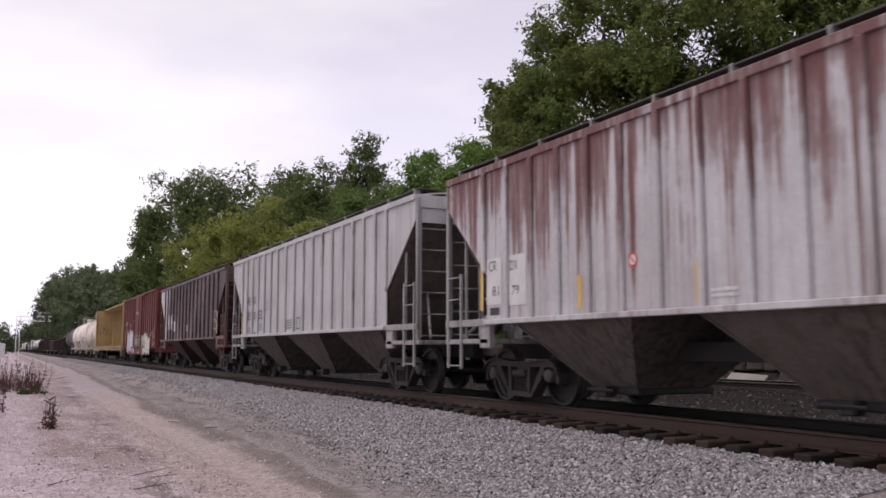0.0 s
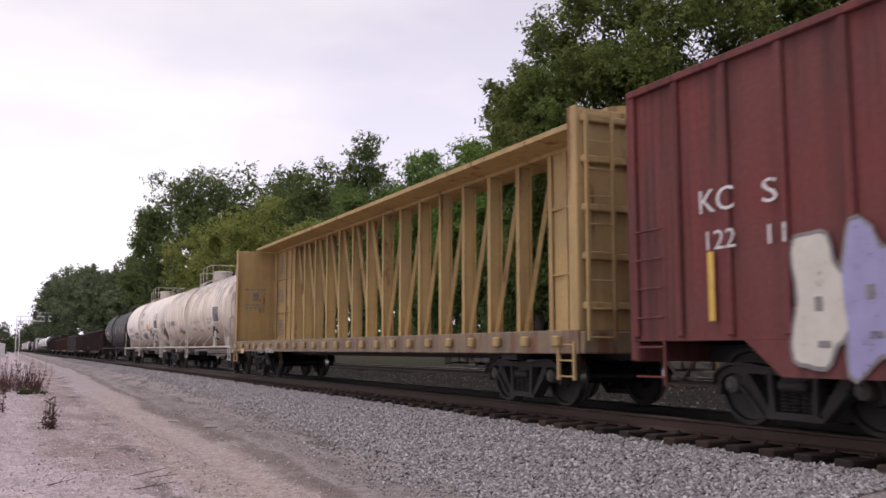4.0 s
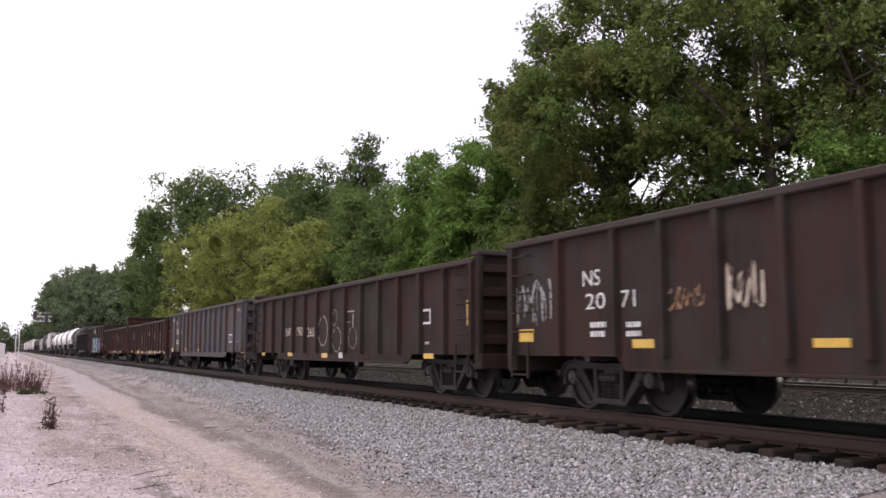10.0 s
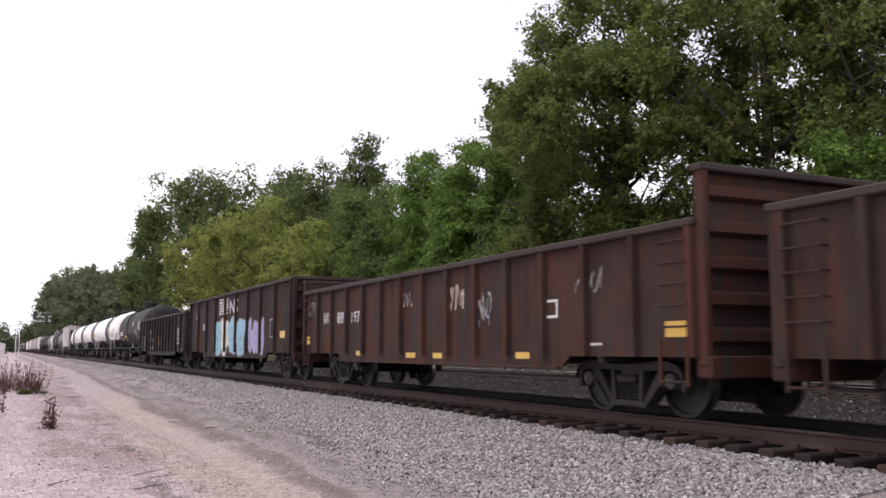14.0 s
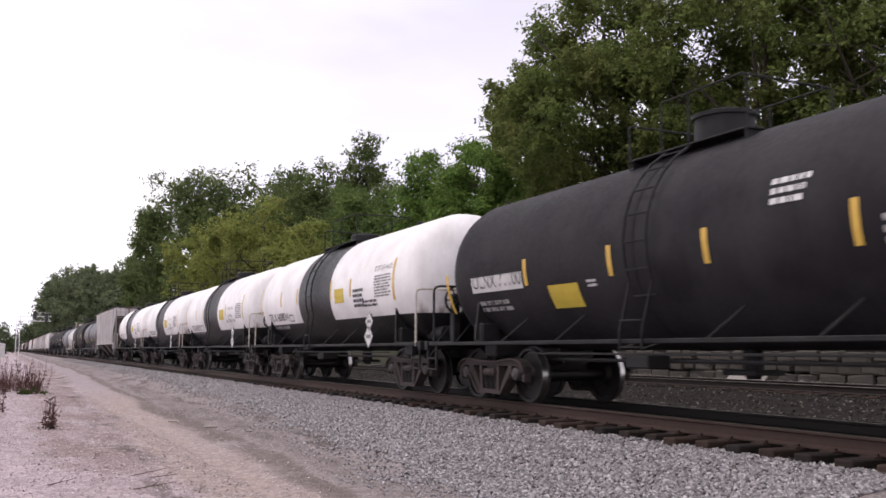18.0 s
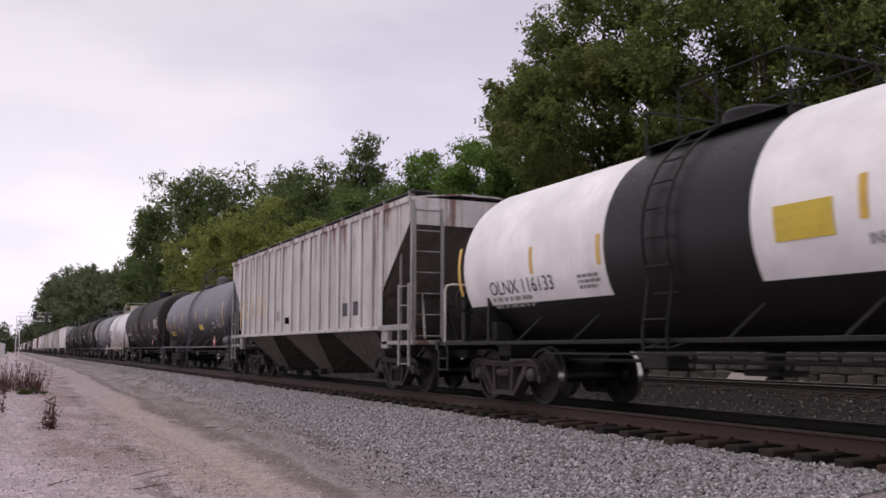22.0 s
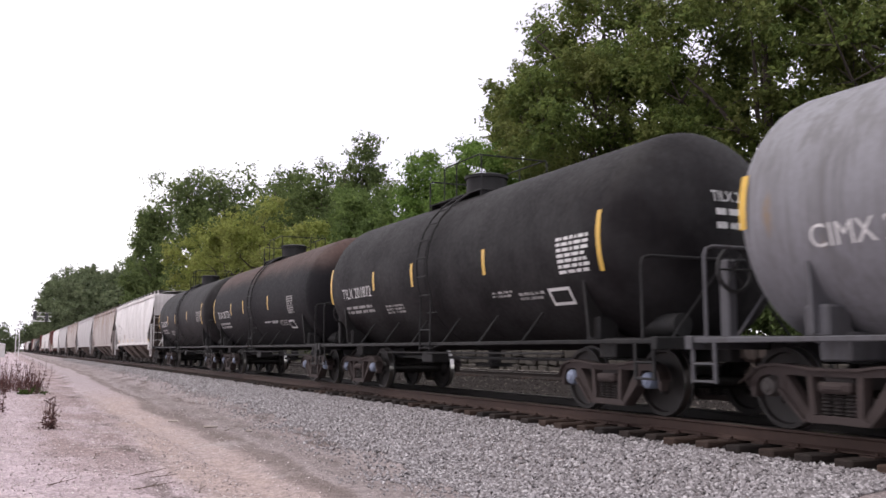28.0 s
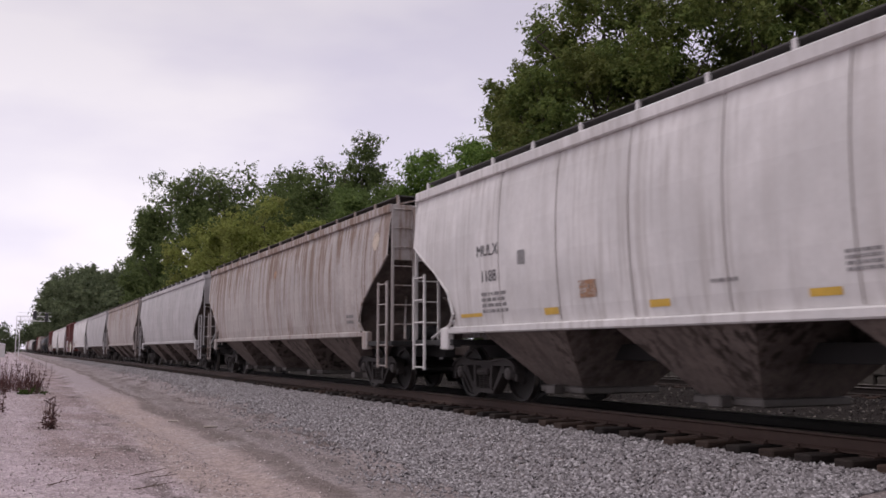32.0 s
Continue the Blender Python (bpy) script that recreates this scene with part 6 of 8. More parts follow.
# ----
c = place(tag_car(centre_beam(21.36, P_YELLOW), "dull yellow centre-beam flat car, empty, with end bulkheads", "flat car"), 66.69, 88.05)
marks(c, flat_side(1.485), [
    ("W", "TTZX", 7.33, 0.78, 0.73, 0.17, "w"),
    ("W", "87803", 6.29, 0.78, 0.91, 0.16, "w"),
    ("R", 9.12, 9.56, 0.77, 0.92, "y"),])
marks(c, lambda a, z, off=0.0: (-a, 10.572 - off, z), [("B", 0.4, 1.15, 2.95, 3.05, 1, "g"), ("R", 0.66, 0.86, 2.6, 2.88, "g"), ("B", 0.4, 1.15, 2.3, 2.5, 2, "g")])
marks(c, flat_side(0.105), [("B", 9.2, 9.9, 2.5, 3.0, 5, "g"), ("B", 9.15, 9.95, 3.5, 3.75, 3, "g"), ("R", 9.45, 9.6, 3.82, 4.1, "g"), ("B", 9.15, 9.9, 1.35, 1.95, 5, "g")])
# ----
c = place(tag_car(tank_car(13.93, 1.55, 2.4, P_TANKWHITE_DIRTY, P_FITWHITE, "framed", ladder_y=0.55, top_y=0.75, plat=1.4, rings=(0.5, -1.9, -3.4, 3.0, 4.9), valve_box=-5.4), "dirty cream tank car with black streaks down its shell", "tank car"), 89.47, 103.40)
marks(c, round_side(1.55, 2.4), [
    ("W", "TILX 400899", 6.13, 1.99, 2.04, 0.25, "k"),
    ("R", -5.81, -4.85, 1.97, 2.51, "k"),
    ("B", -5.78, -4.88, 2.0, 2.48, 7, "d"),
    ("R", -6.17, -6.0, 1.59, 2.39, "y"),
    ("R", -3.05, -2.9, 1.84, 2.25, "y"),
    ("R", -1.29, -1.13, 1.87, 2.25, "y"),
    ("R", 1.73, 1.93, 1.9, 2.26, "y"),
    ("R", 3.59, 3.73, 1.97, 2.24, "y"),
    ("W", "CARBON DIOXIDE", -3.62, 2.05, 0.97, 0.09, "g"),
    ("W", "REFRIGERATED LIQUID", -3.64, 1.9, 1.07, 0.09, "g"),
    ("W", "REGULATING VALVES VENTING NORMAL", -0.1, 2.0, 2.02, 0.08, "g"),
    ("B", -0.98, -0.19, 1.67, 1.78, 2, "g"),
    ("S", 1.88, 3.01, 1.53, 1.97, 5, "k"),
    ("R", 3.01, 3.63, 1.57, 1.75, "v"),
    ("R", -4.98, -4.57, 1.46, 1.67, "k"),
    ("B", -3.95, -3.35, 1.64, 1.75, 2, "g"),
    ("B", -2.28, -1.63, 1.58, 1.67, 1, "g"),])
head_words(c, "TILX 400899", 1.55, 2.4, 6.97, -0.25, 2.85, 0.95, 0.15, M_DECALGREY)
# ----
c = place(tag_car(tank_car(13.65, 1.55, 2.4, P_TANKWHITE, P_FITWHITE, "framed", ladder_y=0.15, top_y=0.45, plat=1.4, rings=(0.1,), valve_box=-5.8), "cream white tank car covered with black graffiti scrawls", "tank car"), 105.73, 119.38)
marks(c, round_side(1.55, 2.4), [
    ("W", "TIMX 201174", 5.66, 1.98, 1.94, 0.26, "k"),
    ("R", 3.47, 3.65, 2.19, 2.59, "y"),
    ("R", 1.3, 1.43, 2.18, 2.59, "y"),
    ("R", -1.12, -0.98, 2.17, 2.6, "y"),
    ("R", -3.76, -3.64, 2.16, 2.59, "y"),
    ("R", -3.13, -2.47, 1.93, 2.29, "v"),
    ("S", -4.65, -3.16, 1.51, 2.09, 7, "k"),
    ("S", -4.62, -3.21, 1.48, 2.12, 11, "k"),
    ("S", -1.99, -0.37, 1.38, 1.85, 8, "k"),
    ("S", -1.98, -0.45, 1.42, 1.88, 12, "k"),
    ("S", 0.93, 3.63, 1.35, 2.01, 3, "k"),
    ("S", 1.01, 3.53, 1.37, 1.98, 13, "k"),
    ("S", 0.41, 1.01, 2.1, 2.52, 4, "g"),
    ("S", -0.92, -0.03, 2.72, 3.08, 6, "k"),
    ("S", -1.02, -0.16, 2.28, 2.6, 9, "k"),
    ("W", "REGULATING VALVES VENTING NORMAL", -0.44, 1.98, 1.98, 0.06, "g"),
    ("B", 4.04, 5.82, 1.63, 1.8, 1, "g"),
    ("B", -2.79, -2.34, 1.61, 1.71, 1, "g"),
    ("W", "CARBON DIOXIDE", -5.19, 2.7, 0.89, 0.11, "k"),
    ("W", "REFRIGERATED LIQUID", -5.22, 2.54, 1.08, 0.11, "k"),
    ("R", -6.26, -5.25, 2.04, 2.45, "k"),
    ("B", -6.22, -5.31, 2.07, 2.42, 7, "d"),
    ("R", -6.53, -6.4, 1.95, 2.83, "y"),
    ("S", -6.5, -5.98, 1.61, 1.89, 14, "v"),
    ("S", -5.02, -4.66, 1.79, 1.94, 15, "r"),
    ("R", -5.34, -4.99, 1.41, 1.65, "k"),
])
head_words(c, "TIMX 201174", 1.55, 2.4, 6.82, -0.25, 2.85, 0.95, 0.15, M_DECALGREY)
# ----
c = place(tag_car(tank_car(13.28, 1.45, 2.3, P_BLACK_GREYED, P_FITBLACK, dome="globe", ladder_y=0.8, top_y=0.2, rings=(0.3,)), "dusty black tank car with yellow reflective strips", "tank car"), 121.86, 135.14)
marks(c, round_side(1.45, 2.3), [
    ("W", "GATX 210575", 5.83, 2.0, 1.98, 0.29, "w"),
    ("R", 6.64, 6.85, 1.93, 2.78, "y"),
    ("R", 3.66, 3.8, 2.13, 2.53, "y"),
    ("R", 1.49, 1.62, 2.12, 2.55, "y"),
    ("R", -1.2, -0.94, 2.1, 2.55, "y"),
    ("B", 4.19, 5.76, 1.61, 1.85, 2, "d"),
    ("R", -3.74, -3.55, 2.11, 2.54, "y"),
    ("R", -6.56, -6.37, 1.93, 2.81, "y"),
    ("B", -6.2, -5.19, 2.01, 2.47, 6, "g"),])
head_words(c, "GATX 210575", 1.45, 2.3, 6.64, -0.25, 2.75, 0.95, 0.15, M_DECALDIM)
# ----
c = place(tag_car(gondola(15.12, P_GON_BROWN, ribs=END_BAYS, chord=P_CHORD), "dark brown ribbed gondola with white lettering", "gondola"), 137.01, 152.13)
marks(c, flat_side(1.495), [
    ("W", "NS", 5.6, 1.75, 0.43, 0.22, "w"),
    ("W", "20", 5.53, 1.43, 0.47, 0.22, "w"),
    ("W", "71", 4.73, 1.43, 0.31, 0.22, "w"),
    ("B", 4.99, 5.41, 1.02, 1.27, 2, "w"),
    ("B", 4.3, 4.62, 1.02, 1.25, 2, "w"),
    ("R", 6.9, 7.32, 1.0, 1.19, "y"),
    ("R", 4.07, 4.5, 0.9, 1.01, "y"),
    ("R", 1.19, 1.63, 0.9, 0.99, "y"),
    ("S", 6.4, 7.38, 1.21, 1.94, 21, "d"),
    ("S", 3.17, 3.81, 1.34, 1.64, 22, "o"),
    ("S", 2.26, 2.8, 1.3, 1.85, 23, "c"),
    ("R", -5.63, -5.18, 0.9, 1.03, "y"),
    ("S", -7.02, -6.62, 1.01, 1.23, 24, "y"),
    ("R", -1.76, -1.37, 0.64, 1.62, "d"),
    ("S", -5.68, -5.04, 1.44, 1.87, 25, "d"),
    ("O", -5.52, -5.12, 1.06, 1.36, "w"),
    ("R", -2.77, -2.31, 0.91, 1.05, "y"),])
# ----
c = place(tag_car(gondola(15.25, P_GON_BROWN, ribs=15, chord=P_CHORD, raised=(0.12, 0.15), top=2.45), "dark brown gondola with chalked circles and raised ends", "gondola"), 153.34, 168.59)
marks(c, flat_side(1.495), [
    ("W", "NW", 4.06, 1.25, 0.51, 0.25, "c"),
    ("W", "190", 3.03, 1.25, 0.6, 0.25, "c"),
    ("W", "266", 2.0, 1.22, 0.64, 0.25, "c"),
    ("R", 7.39, 7.56, 0.99, 1.43, "y"),
    ("R", 6.33, 6.69, 0.7, 0.79, "y"),
    ("R", 3.35, 3.81, 0.7, 0.8, "y"),
    ("R", 0.3, 0.76, 0.68, 0.79, "y"),
    ("E", 0.29, 1.04, 0.97, 1.73, "d"),
    ("E", -0.39, -0.04, 1.44, 1.86, "d"),
    ("E", -0.73, -0.08, 0.82, 1.43, "d"),
    ("E", -1.8, -1.25, 0.9, 1.42, "d"),
    ("R", -1.6, -0.91, 1.75, 1.78, "d"),
    ("R", -1.33, -0.93, 1.51, 1.53, "d"),
    ("R", -1.56, -1.51, 1.42, 1.71, "d"),
    ("R", -0.82, -0.56, 0.68, 0.81, "w"),
    ("O", -5.79, -5.32, 1.36, 1.65, "w"),
    ("R", -7.42, -7.25, 1.3, 1.74, "y"),
    ("R", -5.92, -5.47, 0.71, 0.81, "y"),
    ("B", -5.75, -5.56, 0.96, 1.04, 1, "w"),])
# ----
c = place(tag_car(gondola(15.17, P_GON_GREY, ribs=END_BAYS), "blue-grey gondola with white lettering and yellow squares", "gondola"), 170.05, 185.22)
marks(c, flat_side(1.495), [
    ("W", "NS", 6.05, 1.99, 0.36, 0.25, "w"),
    ("B", 6.38, 6.98, 2.2, 2.35, 3, "w"),
    ("W", "20122", 6.02, 1.6, 0.97, 0.26, "w"),
    ("W", "8", 4.68, 1.56, 0.18, 0.23, "w"),
    ("B", 5.61, 5.96, 1.12, 1.35, 2, "w"),
    ("B", 4.96, 5.38, 1.11, 1.33, 2, "w"),
    ("R", 6.81, 7.24, 0.77, 0.96, "y"),
    ("R", 3.13, 3.57, 0.84, 0.93, "y"),
    ("B", 6.29, 6.79, 1.13, 1.17, 1, "w"),
    ("R", 3.05, 3.46, 0.83, 0.94, "y"),
    ("R", 0.16, 0.61, 0.82, 0.92, "y"),
    ("R", -7.58, -7.16, 0.76, 0.95, "y"),
    ("O", -5.7, -5.24, 1.13, 1.43, "w"),
    ("B", -7.16, -6.43, 1.13, 1.19, 1, "d"),
    ("B", -6.95, -6.4, 2.21, 2.34, 2, "d"),
    ("R", -2.93, -2.48, 0.83, 0.93, "y"),
    ("R", -0.01, 0.44, 0.83, 0.96, "y"),])
# ----
c = place(tag_car(gondola(15.05, P_GON_RUST, ribs=16, chord=P_CHORD, top=2.4), "rust brown gondola with faded graffiti and pale drips", "gondola"), 186.93, 201.98)
marks(c, flat_side(1.495), [
    ("R", 5.76, 6.19, 0.69, 0.89, "y"),
    ("R", 2.68, 3.27, 0.65, 0.85, "y"),
    ("R", 0.7, 1.17, 0.67, 0.81, "y"),
    ("R", -2.34, -1.8, 0.65, 0.81, "y"),
    ("R", -4.36, -3.81, 0.68, 0.82, "y"),
    ("R", -7.29, -6.78, 0.66, 0.86, "y"),
    ("S", -4.44, -3.6, 1.37, 1.83, 31, "c"),
    ("S", -6.39, -5.61, 1.23, 1.77, 32, "o"),
    ("S", -2.13, -1.62, 1.58, 1.91, 33, "c"),
    ("S", 0.91, 1.47, 1.17, 1.82, 34, "o"),
    ("S", 5.09, 5.61, 1.48, 2.04, 35, "c"),
    ("R", -5.59, -5.55, 0.68, 0.87, "d"),
    ("R", -5.71, -5.65, 0.67, 0.87, "d"),
    ("R", -5.82, -5.74, 0.7, 0.84, "c"),
    ("R", -5.92, -5.85, 0.71, 0.84, "d"),
    ("R", -6.03, -5.97, 0.68, 0.87, "c"),
    ("R", -6.13, -6.09, 0.7, 0.92, "d"),
    ("R", -6.22, -6.19, 0.68, 0.88, "c"),
    ("R", -6.3, -6.27, 0.68, 0.82, "d"),
    ("R", -6.41, -6.35, 0.7, 0.89, "d"),
    ("R", -6.5, -6.45, 0.71, 0.89, "d"),
    ("R", -6.57, -6.53, 0.7, 0.78, "d"),
    ("R", -6.65, -6.61, 0.71, 0.93, "d"),
    ("R", -6.73, -6.68, 0.71, 0.85, "d"),
    ("R", -2.84, -2.73, 0.7, 0.86, "c"),
    ("R", -3.02, -2.91, 0.67, 0.92, "d"),
    ("R", -3.23, -3.12, 0.72, 0.88, "d"),
    ("R", -3.42, -3.32, 0.72, 0.86, "d"),
    ("R", -0.95, -0.79, 0.7, 0.92, "d"),
    ("R", -1.1, -1.04, 0.72, 0.77, "d"),
    ("R", -1.27, -1.21, 0.67, 0.82, "d"),
    ("R", -1.4, -1.34, 0.73, 0.81, "d"),
    ("R", 2.29, 2.39, 0.74, 0.92, "c"),
    ("R", 1.92, 2.14, 0.72, 0.91, "d"),
    ("R", 1.63, 1.75, 0.71, 1.0, "c"),
    ("R", -4.75, -4.71, 0.65, 0.81, "c"),
    ("R", -4.87, -4.81, 0.66, 0.81, "d"),
    ("R", -4.99, -4.9, 0.67, 0.77, "c"),
    ("R", -5.12, -5.05, 0.69, 0.79, "d"),
    ("R", -5.28, -5.19, 0.69, 0.81, "c"),
    ("R", -5.43, -5.34, 0.69, 0.8, "d"),])
# ----
c = place(tag_car(gondola(15.33, P_GON_RUST, ribs=15, chord=P_CHORD, top=2.42, raised=(0.62, 0.3)), "rust brown gondola with a high front end wall", "gondola"), 203.18, 218.51)
marks(c, flat_side(1.495), [
    ("W", "NW", 6.1, 1.51, 0.42, 0.29, "w"),
    ("W", "88", 5.06, 1.51, 0.46, 0.27, "w"),
    ("W", "197", 4.13, 1.5, 0.63, 0.26, "w"),
    ("S", 0.57, 1.16, 1.73, 2.06, 41, "d"),
    ("S", -1.72, -0.9, 1.55, 2.05, 42, "c"),
    ("S", -2.68, -2.02, 1.21, 1.86, 43, "d"),
    ("R", 7.22, 7.63, 1.02, 1.22, "y"),
    ("R", 3.44, 3.73, 0.75, 0.85, "y"),
    ("R", 0.41, 0.86, 0.72, 0.82, "y"),
    ("R", -0.8, -0.41, 0.72, 0.82, "y"),
    ("S", 6.59, 7.39, 1.74, 2.12, 44, "d"),
    ("O", -4.68, -4.24, 1.34, 1.61, "w"),
    ("S", -5.78, -5.15, 1.65, 2.0, 45, "d"),
    ("R", -7.45, -7.05, 1.03, 1.22, "y"),
    ("R", -3.88, -3.46, 0.74, 0.84, "y"),
    ("B", -5.76, -5.49, 0.92, 0.98, 1, "w"),])
# ----
c = place(tag_car(gondola(15.60, P_GON_BROWN, ribs=10, top=2.93, chord=P_CHORD), "dark brown high-sided gondola with blue graffiti", "gondola"), 219.71, 235.31)
marks(c, flat_side(1.495), [
    ("B", 0.43, 1.98, 2.15, 2.77, 6, "w"),
    ("W", "NS", 0.29, 2.17, 1.33, 0.5, "w"),
    ("G", -2.1, 2.79, 0.7, 2.04, 4, 4),
    ("G", -4.69, -2.4, 0.75, 1.84, 3, 5),
    ("W", "6", 6.62, 2.13, 0.53, 0.24, "w"),
    ("W", "5", 5.2, 1.67, 0.49, 0.23, "w"),
    ("R", -7.02, -6.5, 1.22, 1.42, "y"),
    ("O", -5.91, -5.37, 1.23, 1.81, "d"),])
# ----
c = place(tag_car(gondola(15.02, P_GON_BLACK, ribs=END_BAYS, top=2.6, chord=P_CHORD), "black gondola with upright yellow reflective strips", "gondola"), 236.46, 251.48)
marks(c, flat_side(1.495), [
    ("W", "NS", 3.77, 1.74, 0.45, 0.23, "w"),
    ("W", "93", 3.75, 1.3, 0.39, 0.23, "w"),
    ("W", "162", 3.03, 1.29, 0.42, 0.22, "w"),
    ("B", 3.31, 3.66, 0.86, 1.08, 2, "w"),
    ("B", 2.54, 2.94, 0.86, 1.07, 2, "w"),
    ("R", 7.47, 7.59, 0.85, 1.68, "y"),
    ("R", 5.94, 6.07, 1.06, 1.48, "y"),
    ("R", 4.84, 4.93, 1.01, 1.45, "y"),
    ("R", 2.3, 2.51, 1.04, 1.49, "y"),
    ("R", 0.49, 0.68, 1.06, 1.51, "y"),
    ("S", 5.9, 6.98, 0.77, 1.75, 51, "w"),
    ("S", 5.9, 6.87, 0.73, 1.65, 54, "w"),
    ("R", 2.89, 3.02, 0.65, 0.99, "d"),
    ("S", -0.19, 0.07, 1.18, 1.4, 52, "d"),
    ("R", -4.87, -4.72, 1.04, 1.48, "y"),
    ("R", -7.58, -7.38, 0.82, 1.68, "y"),
    ("S", -5.65, -5.12, 1.44, 1.92, 53, "w"),
    ("O", -5.61, -5.13, 1.14, 1.4, "w"),
    ("B", -6.38, -6.16, 0.76, 0.94, 2, "w"),
    ("B", -7.0, -6.81, 0.84, 0.94, 1, "w"),])
# ----
c = place(tag_car(tank_car(11.96, 1.38, 2.25, P_BLACK_DUSTY, P_FITBLACK, frame_kind=1, ladder_y=0.7, top_y=0.55, rings=(0.9,)), "black tank car with a white number panel", "tank car"), 252.78, 264.74)
marks(c, round_side(1.38, 2.25), [
    ("R", 3.71, 5.43, 1.85, 2.12, "x"),
    ("W", "OLNX 71100", 5.39, 1.92, 1.65, 0.23, "k"),
    ("R", 3.53, 3.67, 1.88, 2.3, "y"),
    ("R", 1.3, 1.46, 1.87, 2.29, "y"),
    ("R", 2.22, 3.01, 1.46, 1.84, "v"),
    ("B", 4.22, 5.28, 1.47, 1.71, 2, "d"),
    ("B", 1.76, 1.98, 1.74, 1.87, 2, "w"),
    ("R", 6.22, 6.5, 1.51, 2.24, "y"),
    ("R", -0.59, -0.4, 1.88, 2.3, "y"),
    ("R", -2.69, -2.49, 1.87, 2.34, "y"),
    ("R", -5.72, -5.43, 1.47, 2.28, "y"),
    ("B", -2.06, -1.51, 2.39, 2.73, 3, "w"),
    ("B", -3.81, -2.89, 1.83, 2.16, 3, "d"),
    ("O", -3.72, -3.22, 1.62, 1.89, "w"),
    ("R", -5.35, -4.36, 2.11, 2.62, "g"),
    ("B", -5.31, -4.39, 2.13, 2.6, 7, "d"),
    ("D", -3.53, 1.14, 0.16, "w"),])
# ----
c = place(tag_car(tank_car(11.20, 1.45, 2.3, P_BANDED, P_FITBLACK, frame_kind=1, dome="box", ladder_y=0.6, top_y=0.4, plat=1.3, rail_mat=P_FITWHITE), "white tank car with a black belly and a black middle band", "tank car"), 267.03, 278.23)
marks(c, round_side(1.45, 2.3), [
    ("W", "TILX 600814", 5.02, 1.71, 2.0, 0.24, "k"),
    ("R", 5.76, 5.95, 1.94, 2.8, "y"),
    ("R", 3.51, 3.63, 2.12, 2.56, "y"),
    ("R", 1.88, 2.0, 2.12, 2.57, "y"),
    ("B", 3.19, 4.75, 1.41, 1.57, 1, "d"),
    ("O", 2.52, 2.92, 1.66, 1.87, "g"),
    ("R", -1.03, -0.91, 2.12, 2.58, "y"),
    ("R", -1.92, -1.27, 2.01, 2.35, "v"),
    ("R", -2.46, -2.35, 2.12, 2.55, "y"),
    ("B", -3.27, -2.59, 1.83, 2.29, 4, "k"),
    ("B", -4.05, -3.16, 1.82, 2.0, 2, "k"),
    ("W", "DOT-SP-14632", -3.92, 2.6, 1.01, 0.12, "g"),
    ("B", -4.95, -3.96, 2.01, 2.51, 8, "g"),
    ("R", -5.12, -4.97, 1.91, 2.82, "y"),
    ("D", -3.86, 1.5, 0.19, "w"),
    ("D", -3.83, 1.17, 0.22, "w"),
    ("C", -4.8, 1.4, 0.12, "g"),])
head_words(c, "TILX 600814", 1.45, 2.3, 5.60, -0.25, 2.75, 0.95, 0.15, M_DECALGREY)
# ----
c = place(tag_car(tank_car(11.14, 1.45, 2.3, P_BANDED, P_FITBLACK, frame_kind=1, dome="box", ladder_y=0.6, top_y=0.4, plat=1.3, rail_mat=P_FITWHITE), "white tank car with a black belly and a black middle band", "tank car"), 280.57, 291.71)
marks(c, round_side(1.45, 2.3), [
    ("W", "TILX 600592", 4.58, 1.67, 1.97, 0.24, "k"),
    ("R", 5.68, 5.83, 1.92, 2.8, "y"),
    ("R", 3.36, 3.48, 2.1, 2.54, "y"),
    ("R", 1.81, 1.94, 2.1, 2.54, "y"),
    ("B", 3.49, 4.44, 1.47, 1.61, 1, "d"),
    ("B", 1.89, 3.1, 1.47, 1.59, 1, "d"),
    ("O", 2.15, 2.46, 1.66, 1.88, "g"),
    ("R", -2.02, -1.25, 2.0, 2.38, "v"),
    ("R", -2.44, -2.3, 2.11, 2.55, "y"),
    ("W", "DOT-SP-14632", -2.71, 2.32, 0.92, 0.09, "g"),
    ("W", "CHLORINE", -2.74, 2.04, 0.68, 0.12, "k"),
    ("W", "INHALATION HAZARD", -2.38, 1.86, 1.46, 0.12, "k"),
    ("B", -4.91, -3.95, 1.97, 2.51, 8, "g"),
    ("R", -5.12, -4.97, 1.9, 2.78, "y"),
    ("D", -3.96, 1.48, 0.18, "w"),
    ("D", -3.95, 1.17, 0.21, "w"),
    ("C", -4.91, 1.43, 0.11, "g"),])
head_words(c, "TILX 600592", 1.45, 2.3, 5.57, -0.25, 2.75, 0.95, 0.15, M_DECALGREY)
